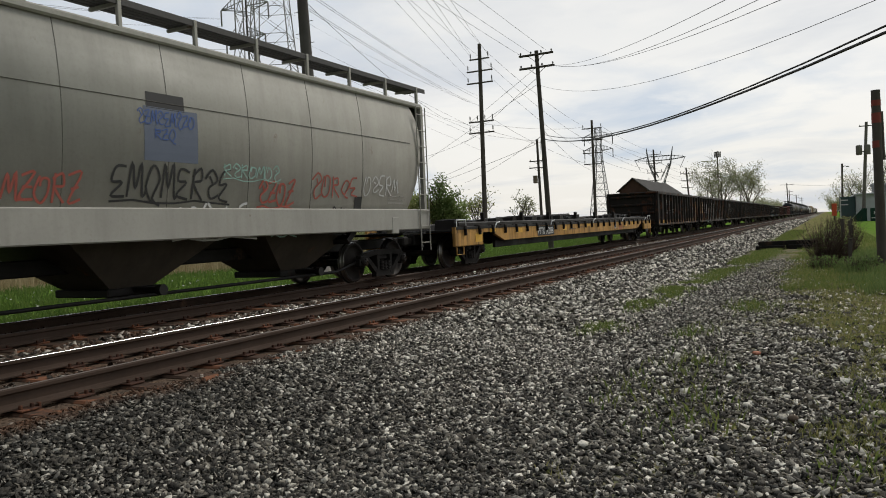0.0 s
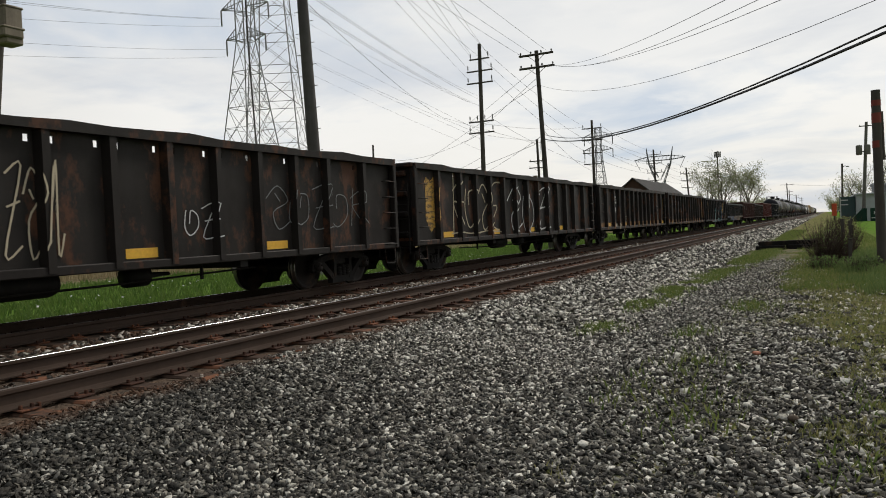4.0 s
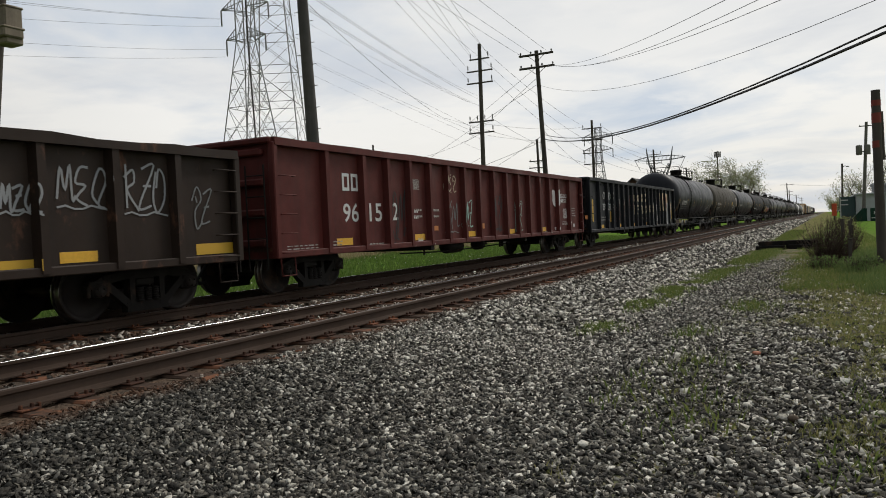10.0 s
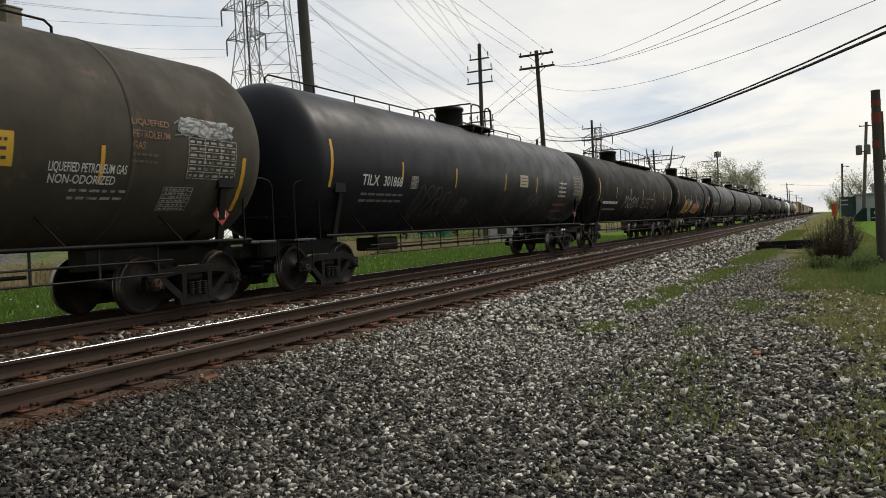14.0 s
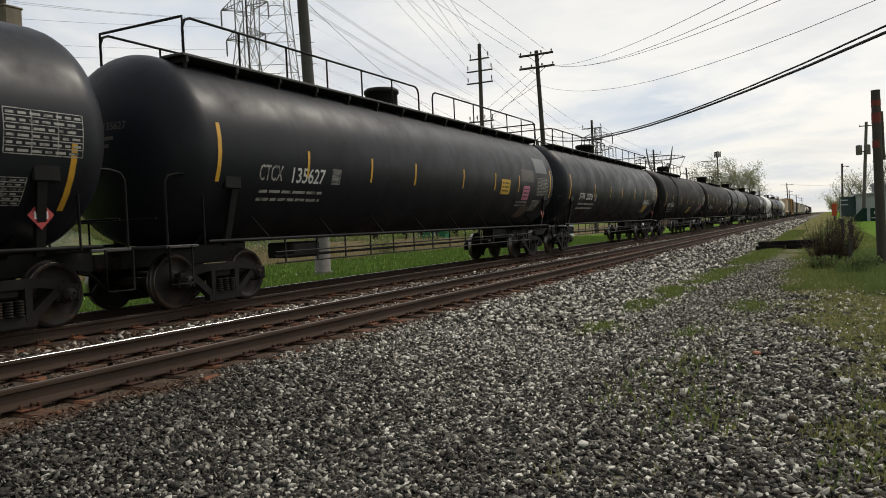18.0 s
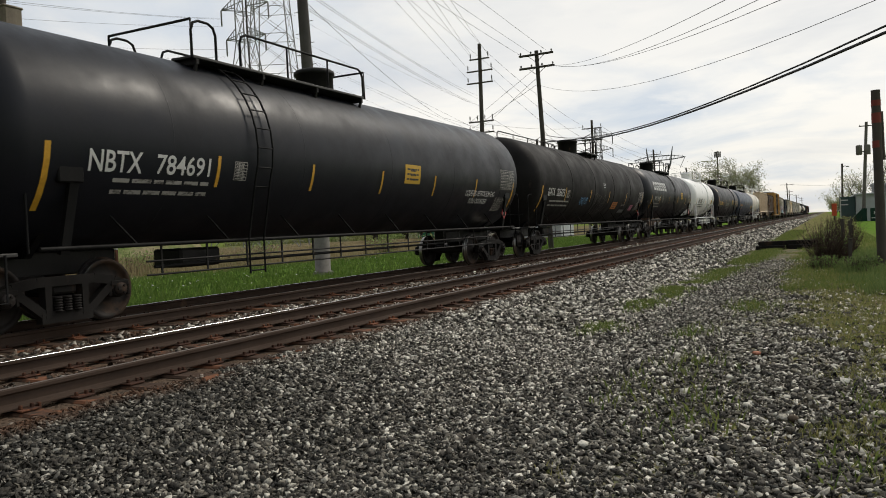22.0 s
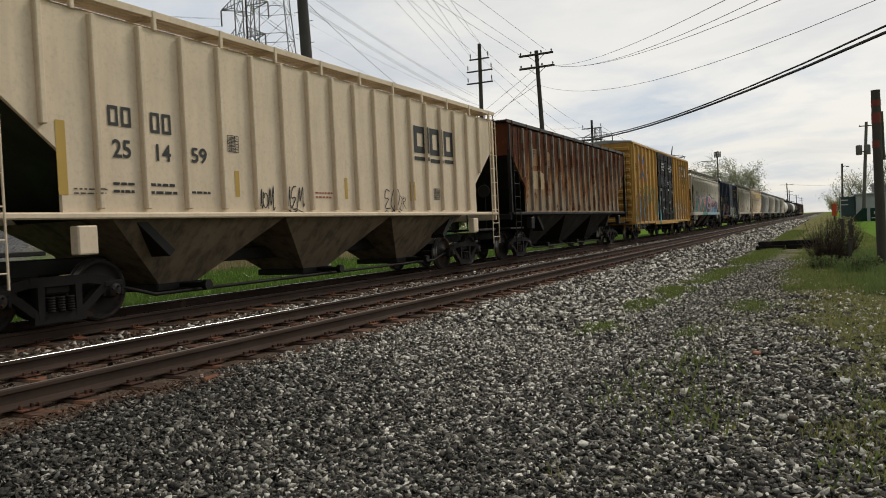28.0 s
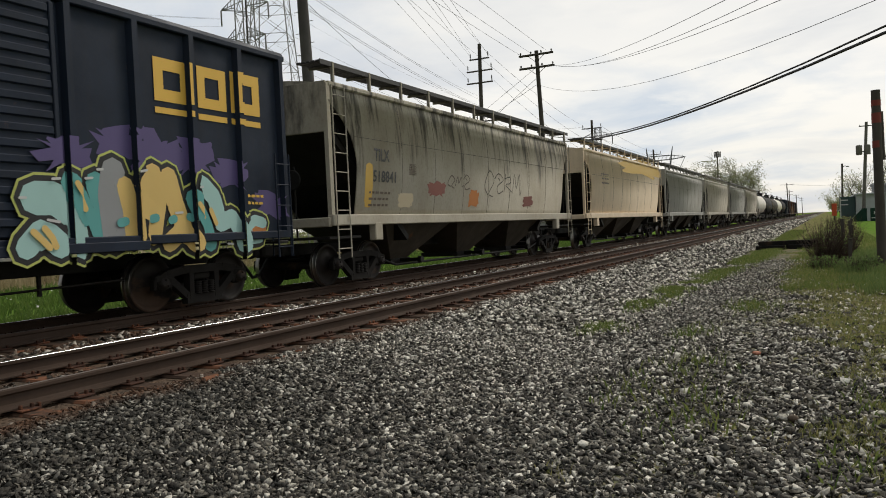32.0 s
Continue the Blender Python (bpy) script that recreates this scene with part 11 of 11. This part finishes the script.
    bars("B20", 0.12, 0.44, 3.28, 3.50, 2, "white_letter", 1, 1)
    patch("B20", -2.24, -1.88, 2.84, 3.00, "spray_silver")
    bars("B20", 1.48, 2.02, 2.70, 2.97, 3, "white_letter", 1, 2)
    patch("B20", 0.20, 0.46, 2.89, 3.01, "spray_white")
    patch("B20", 5.53, 8.01, 3.93, 4.88, "spray_ink", 0.0)
    blocks("B20", 5.69, 7.82, 4.04, 4.68, 3, "white_letter")
    letters("B20", "Railcar Pooling", 5.13, 8.27, 3.39, 3.97, "black_letter")
    letters("B20", "Experts", 6.02, 7.58, 3.06, 3.45, "black_letter")
    piece("B20", (("spray_cream", 0.30, ((3.55, 2.03), (4.21, 2.02))), ("spray_cream", 0.30, ((4.13, 2.00), (3.72, 1.49), (3.40, 1.08))), ("spray_cream", 0.26, ((3.39, 1.04), (4.27, 0.96))), ("spray_cream", 0.28, ((4.67, 1.04), (4.63, 1.57), (5.00, 2.02), (5.40, 1.75), (5.25, 1.07))), ("spray_cream", 0.26, ((5.77, 1.05), (5.84, 1.75), (6.14, 2.04))), ("spray_cream", 0.24, ((6.30, 1.76), (6.45, 1.32), (6.60, 0.88))), ("spray_cream", 0.22, ((6.89, 1.76), (7.25, 1.31), (7.33, 1.06)))), "spray_slate", None, 0.05)
    stroke_mark("B20", (((3.35, 2.14), (3.57, 2.32)), ((4.14, 2.17), (3.97, 2.37)), ((4.53, 2.18), (4.83, 2.35)), ((5.35, 2.16), (5.11, 2.38)), ((5.70, 2.22), (5.89, 2.34)), ((6.33, 2.05), (6.48, 2.26)), ((7.21, 1.97), (7.44, 2.15)), ((2.74, 1.97), (2.83, 1.57)), ((2.87, 1.25), (2.72, 1.02))), 0.09, "spray_jade", 0.007)
    stroke_mark("B20", (((3.72, 1.57), (3.95, 1.64), (4.09, 1.53), (3.87, 1.23)), ((4.48, 1.66), (4.62, 1.74), (4.74, 1.64), (4.60, 1.55), (4.48, 1.66)), ((5.42, 1.48), (5.61, 1.57), (5.73, 1.33), (5.48, 1.29)), ((4.69, 1.35), (5.02, 1.32)), ((6.00, 1.57), (6.09, 1.33))), 0.05, "spray_slate", 0.03)
    piece("B20", (("spray_jade", 0.36, ((-3.12, 1.78), (-2.94, 2.05), (-2.73, 2.21))), ("spray_ash", 0.34, ((-2.89, 1.84), (-2.65, 2.11))), ("spray_jade", 0.34, ((-3.08, 1.48), (-2.77, 1.21), (-2.42, 1.03))), ("spray_teal", 0.30, ((-2.68, 1.69), (-2.46, 1.44), (-2.38, 1.14))), ("spray_cream", 0.26, ((-3.15, 1.22), (-2.89, 1.03)))), "spray_ink", None, 0.06)
    patch("B20", -2.53, -2.22, 2.18, 2.53, "spray_green", 0.15)
    scrawl("B20", -1.95, -0.47, 3.2, 3.72, "spray_slate", 5, 0.035, 4)
    scrawl("B20", 0.63, 1.64, 3.12, 3.6, "spray_grey", 4, 0.025, 5)
    for y, z, w in ((-1.35, 2.3, 0.12), (-1.05, 2.35, 0.1), (-1.3, 1.8, 0.2), (-0.75, 1.75, 0.12), (0.6, 2.15, 0.08), (0.95, 2.2, 0.12), (1.0, 1.75, 0.14), (1.35, 1.55, 0.1), (-1.6, 1.6, 0.1), (0.3, 1.5, 0.08)):
        patch("B20", y - w, y + w, z - 0.12, z + 0.1, "spray_scuffed", 0.6)
    patch("B20", 2.45, 3.07, 0.99, 1.92, "spray_sage", 0.3)
    notice("B20", 7.78, 8.34, 0.94, 1.18)
    data_panel("B20", 7.76, 8.26, 1.34, 1.70, "white_letter")
    bars("B20", 7.56, 8.18, 1.82, 2.27, 4, "spray_mud")
    scrawl("B20", 7.62, 8.29, 2.31, 2.88, "spray_mud", 4, 0.03, 9)
    patch("B20", -9.0, 9.0, 0.91, 1.04, "spray_old_rust", 0.0, 0.003, 0.0, "worn_paint_band")
    # car H21
    letters("H21", "FURX", -6.55, -5.54, 2.79, 3.18, "black_letter", 0.02)
    letters("H21", "84548", -6.58, -5.32, 2.28, 2.63, "black_letter", 0.02)
    scrawl("H21", -7.46, -6.83, 2.59, 3.55, "spray_mud", 3, 0.03, 1)
    mural("H21", -6.40, -4.98, 1.40, 2.53, 3, ["spray_green", "spray_teal"], "spray_ink", None, 1)
    mural("H21", -5.26, -1.23, 1.46, 2.71, 5, ["spray_sage", "spray_salmon", "spray_green"], "spray_white", "spray_violet", 12)
    dotted_piece("H21")
    scrawl("H21", 7.11, 7.92, 3.27, 4.06, "spray_violet", 2, 0.04, 2)
    # car B22
    blocks("B22", -6.52, -5.93, 2.56, 2.96, 2, "yellow_letter")
    blocks("B22", -5.68, -5.12, 2.58, 2.95, 2, "yellow_letter")
    letters("B22", "13", -6.39, -5.99, 2.03, 2.38, "yellow_letter")
    letters("B22", "01", -5.57, -5.14, 2.05, 2.37, "yellow_letter")
    letters("B22", "11", -4.70, -4.35, 2.15, 2.39, "yellow_letter")
    blocks("B22", 4.34, 5.07, 3.11, 3.97, 1, "yellow_letter", True)
    blocks("B22", 5.25, 5.92, 3.10, 3.98, 1, "yellow_letter", True)
    blocks("B22", 6.03, 6.78, 3.10, 4.01, 1, "yellow_letter", True)
    patch("B22", -6.52, -6.09, 1.72, 1.95, "spray_amber")
    mural("B22", -6.01, -3.92, 0.90, 2.17, 4, ["spray_salmon", "spray_pink"], "spray_lime", "spray_green", 21)
    mural("B22", -4.06, -1.08, 0.87, 2.26, 4, ["spray_magenta", "spray_salmon"], "spray_lime", "spray_violet", 22)
    scrawl("B22", -0.69, 1.56, 1.21, 2.10, "spray_white", 7, 0.06, 1)
    patch("B22", -2.79, -2.53, 2.50, 3.04, "spray_bone")
    patch("B22", -2.36, -1.69, 2.69, 2.96, "spray_white", 0.3)
    patch("B22", -1.03, -0.60, 2.93, 3.14, "spray_silver", 0.3)
    scrawl("B22", -7.27, -6.93, 1.80, 2.04, "spray_slate", 3, 0.03, 2)
    bars("B22", -6.54, -5.90, 1.38, 1.63, 2, "spray_violet")
    first_half = (("spray_ice", 0.44, ((2.16, 1.76), (2.44, 1.76), (2.68, 1.59))), ("spray_ice", 0.36, ((2.68, 1.59), (2.83, 1.36), (2.86, 1.12))), ("spray_ice", 0.30, ((2.20, 1.23), (2.33, 1.30), (2.48, 1.17))), ("spray_ice", 0.30, ((2.00, 1.13), (2.21, 1.34), (2.48, 1.12))), ("spray_jade", 0.34, ((2.70, 1.97), (2.87, 1.82), (2.98, 1.55))), ("spray_jade", 0.30, ((3.16, 1.51), (3.28, 1.19))), ("spray_jade", 0.34, ((3.19, 1.99), (3.27, 1.71))), ("spray_ash", 0.42, ((3.49, 2.16), (3.42, 1.83), (3.47, 1.23))), ("spray_honey", 0.30, ((3.69, 1.96), (3.77, 1.63), (3.80, 1.22))))
    second_half = (("spray_honey", 0.36, ((4.04, 1.97), (4.21, 2.15), (4.30, 1.85), (4.15, 1.25))), ("spray_honey", 0.34, ((4.52, 2.12), (4.63, 1.72), (4.83, 1.23))), ("spray_honey", 0.36, ((3.81, 1.72), (4.09, 1.62))), ("spray_honey", 0.30, ((4.47, 1.11), (4.78, 1.32), (5.00, 1.09))), ("spray_jade", 0.30, ((5.00, 1.80), (5.24, 1.41), (5.35, 1.08))), ("spray_ice", 0.32, ((5.24, 2.03), (5.48, 1.83), (5.56, 1.59))), ("spray_ice", 0.30, ((5.61, 1.40), (5.89, 1.49), (6.08, 1.25), (6.14, 1.03))), ("spray_ice", 0.20, ((6.28, 1.34), (6.47, 1.44), (6.69, 1.39))), ("spray_ice", 0.16, ((6.29, 1.09), (6.59, 1.11))))
    for y, z, w, h in ((2.7, 2.35, 0.6, 0.3), (3.6, 2.55, 0.5, 0.35), (4.3, 2.5, 0.6, 0.4), (5.1, 2.45, 0.5, 0.35), (5.9, 2.2, 0.5, 0.3), (6.9, 1.7, 0.5, 0.3)):
        patch("B22", y - w, y + w, z - h, z + h, "spray_violet", 0.6, 0.004)
    piece("B22", first_half + second_half, "spray_ink", "spray_lemon", 0.075, 0.035)
    stroke_mark("B22", (((2.81, 1.97), (2.91, 1.82), (2.99, 1.63)), ((2.09, 1.33), (2.20, 1.23), (2.31, 1.12)), ((2.25, 1.37), (2.35, 1.25), (2.40, 1.13)), ((5.05, 1.71), (5.22, 1.50)), ((5.39, 1.62), (5.50, 1.40))), 0.09, "spray_honey", 0.036)
    stroke_mark("B22", (((3.56, 1.43), (3.66, 1.45)), ((4.14, 1.48), (4.23, 1.50)), ((4.52, 1.46), (4.59, 1.48)), ((4.90, 1.51), (4.97, 1.49))), 0.13, "spray_jade", 0.036)
    stroke_mark("B22", (((1.93, 1.76), (2.01, 1.76)), ((2.40, 2.01), (2.51, 2.02)), ((2.30, 1.48), (2.47, 1.45)), ((3.01, 2.05), (3.12, 2.06)), ((3.21, 2.18), (3.30, 2.19)), ((3.89, 2.18), (4.04, 2.21)), ((4.62, 1.57), (4.76, 1.58)), ((5.08, 1.98), (5.21, 1.99)), ((5.75, 1.05), (5.88, 1.04))), 0.035, "spray_white", 0.038)
    patch("B22", 6.34, 6.77, 1.23, 1.47, "spray_orange", 0.0, 0.03)
    bars("B22", 6.23, 6.76, 1.69, 1.94, 2, "yellow_letter")
    # car H23
    letters("H23", "TILX", -6.54, -5.87, 2.73, 3.01, "black_letter", 0.02)
    letters("H23", "518841", -6.59, -5.57, 2.26, 2.52, "black_letter", 0.02)
    patch("H23", -6.91, -6.58, 1.68, 2.69, "spray_gold", 0.1)
    bars("H23", -6.73, -5.81, 1.68, 2.10, 3, "spray_mud")
    scrawl("H23", -0.37, 2.69, 2.11, 2.82, "spray_ink", 4, 0.035, 1)
    scrawl("H23", -2.84, -1.38, 2.21, 2.60, "spray_mud", 3, 0.04, 2)
    patch("H23", -4.00, -2.86, 1.95, 2.40, "spray_rose", 0.4)
    patch("H23", -5.47, -4.62, 1.68, 2.07, "spray_bone", 0.3)
    patch("H23", -1.43, -0.63, 1.67, 2.24, "spray_orange", 0.4)
    patch("H23", 2.88, 4.00, 1.72, 2.16, "spray_rose", 0.4)
    data_panel("H23", -4.93, -4.58, 2.49, 2.74, "spray_mud")
    # car H24
    patch("H24", -3.35, 9.11, 3.41, 4.55, "spray_gold", 0.5)
    bars("H24", -5.71, -4.40, 2.80, 3.40, 3, "spray_mud")


paint_cars()


# ---- movement -----------------------------------------------------------
def motions():
    """The whole train runs towards the viewer at an even speed, and its wheels roll."""
    for car, y in CARS:
        walk(car, [(0.0, pose(FAR, y, RAIL)), (32.0, pose(FAR, y - SPEED * 32.0, RAIL))])
    turn = math.degrees(SPEED / WHEEL)          # degrees a second
    steps = math.ceil(turn * 32.0 / 80.0)
    for sy, sets in WHEELS.items():
        first = sets[0]
        walk(first, [(32.0 * k / steps, pose(0, sy, WHEEL + 0.002, turn * 32.0 * k / steps, 0, 0)) for k in range(steps + 1)])
        for ob in sets[1:]:
            # every other wheelset rolls in step with the first
            ob.rotation_mode = "QUATERNION"
            keys = ob.animation_data_create()
            keys.action = first.animation_data.action
            keys.action_slot = first.animation_data.action_slot


motions()
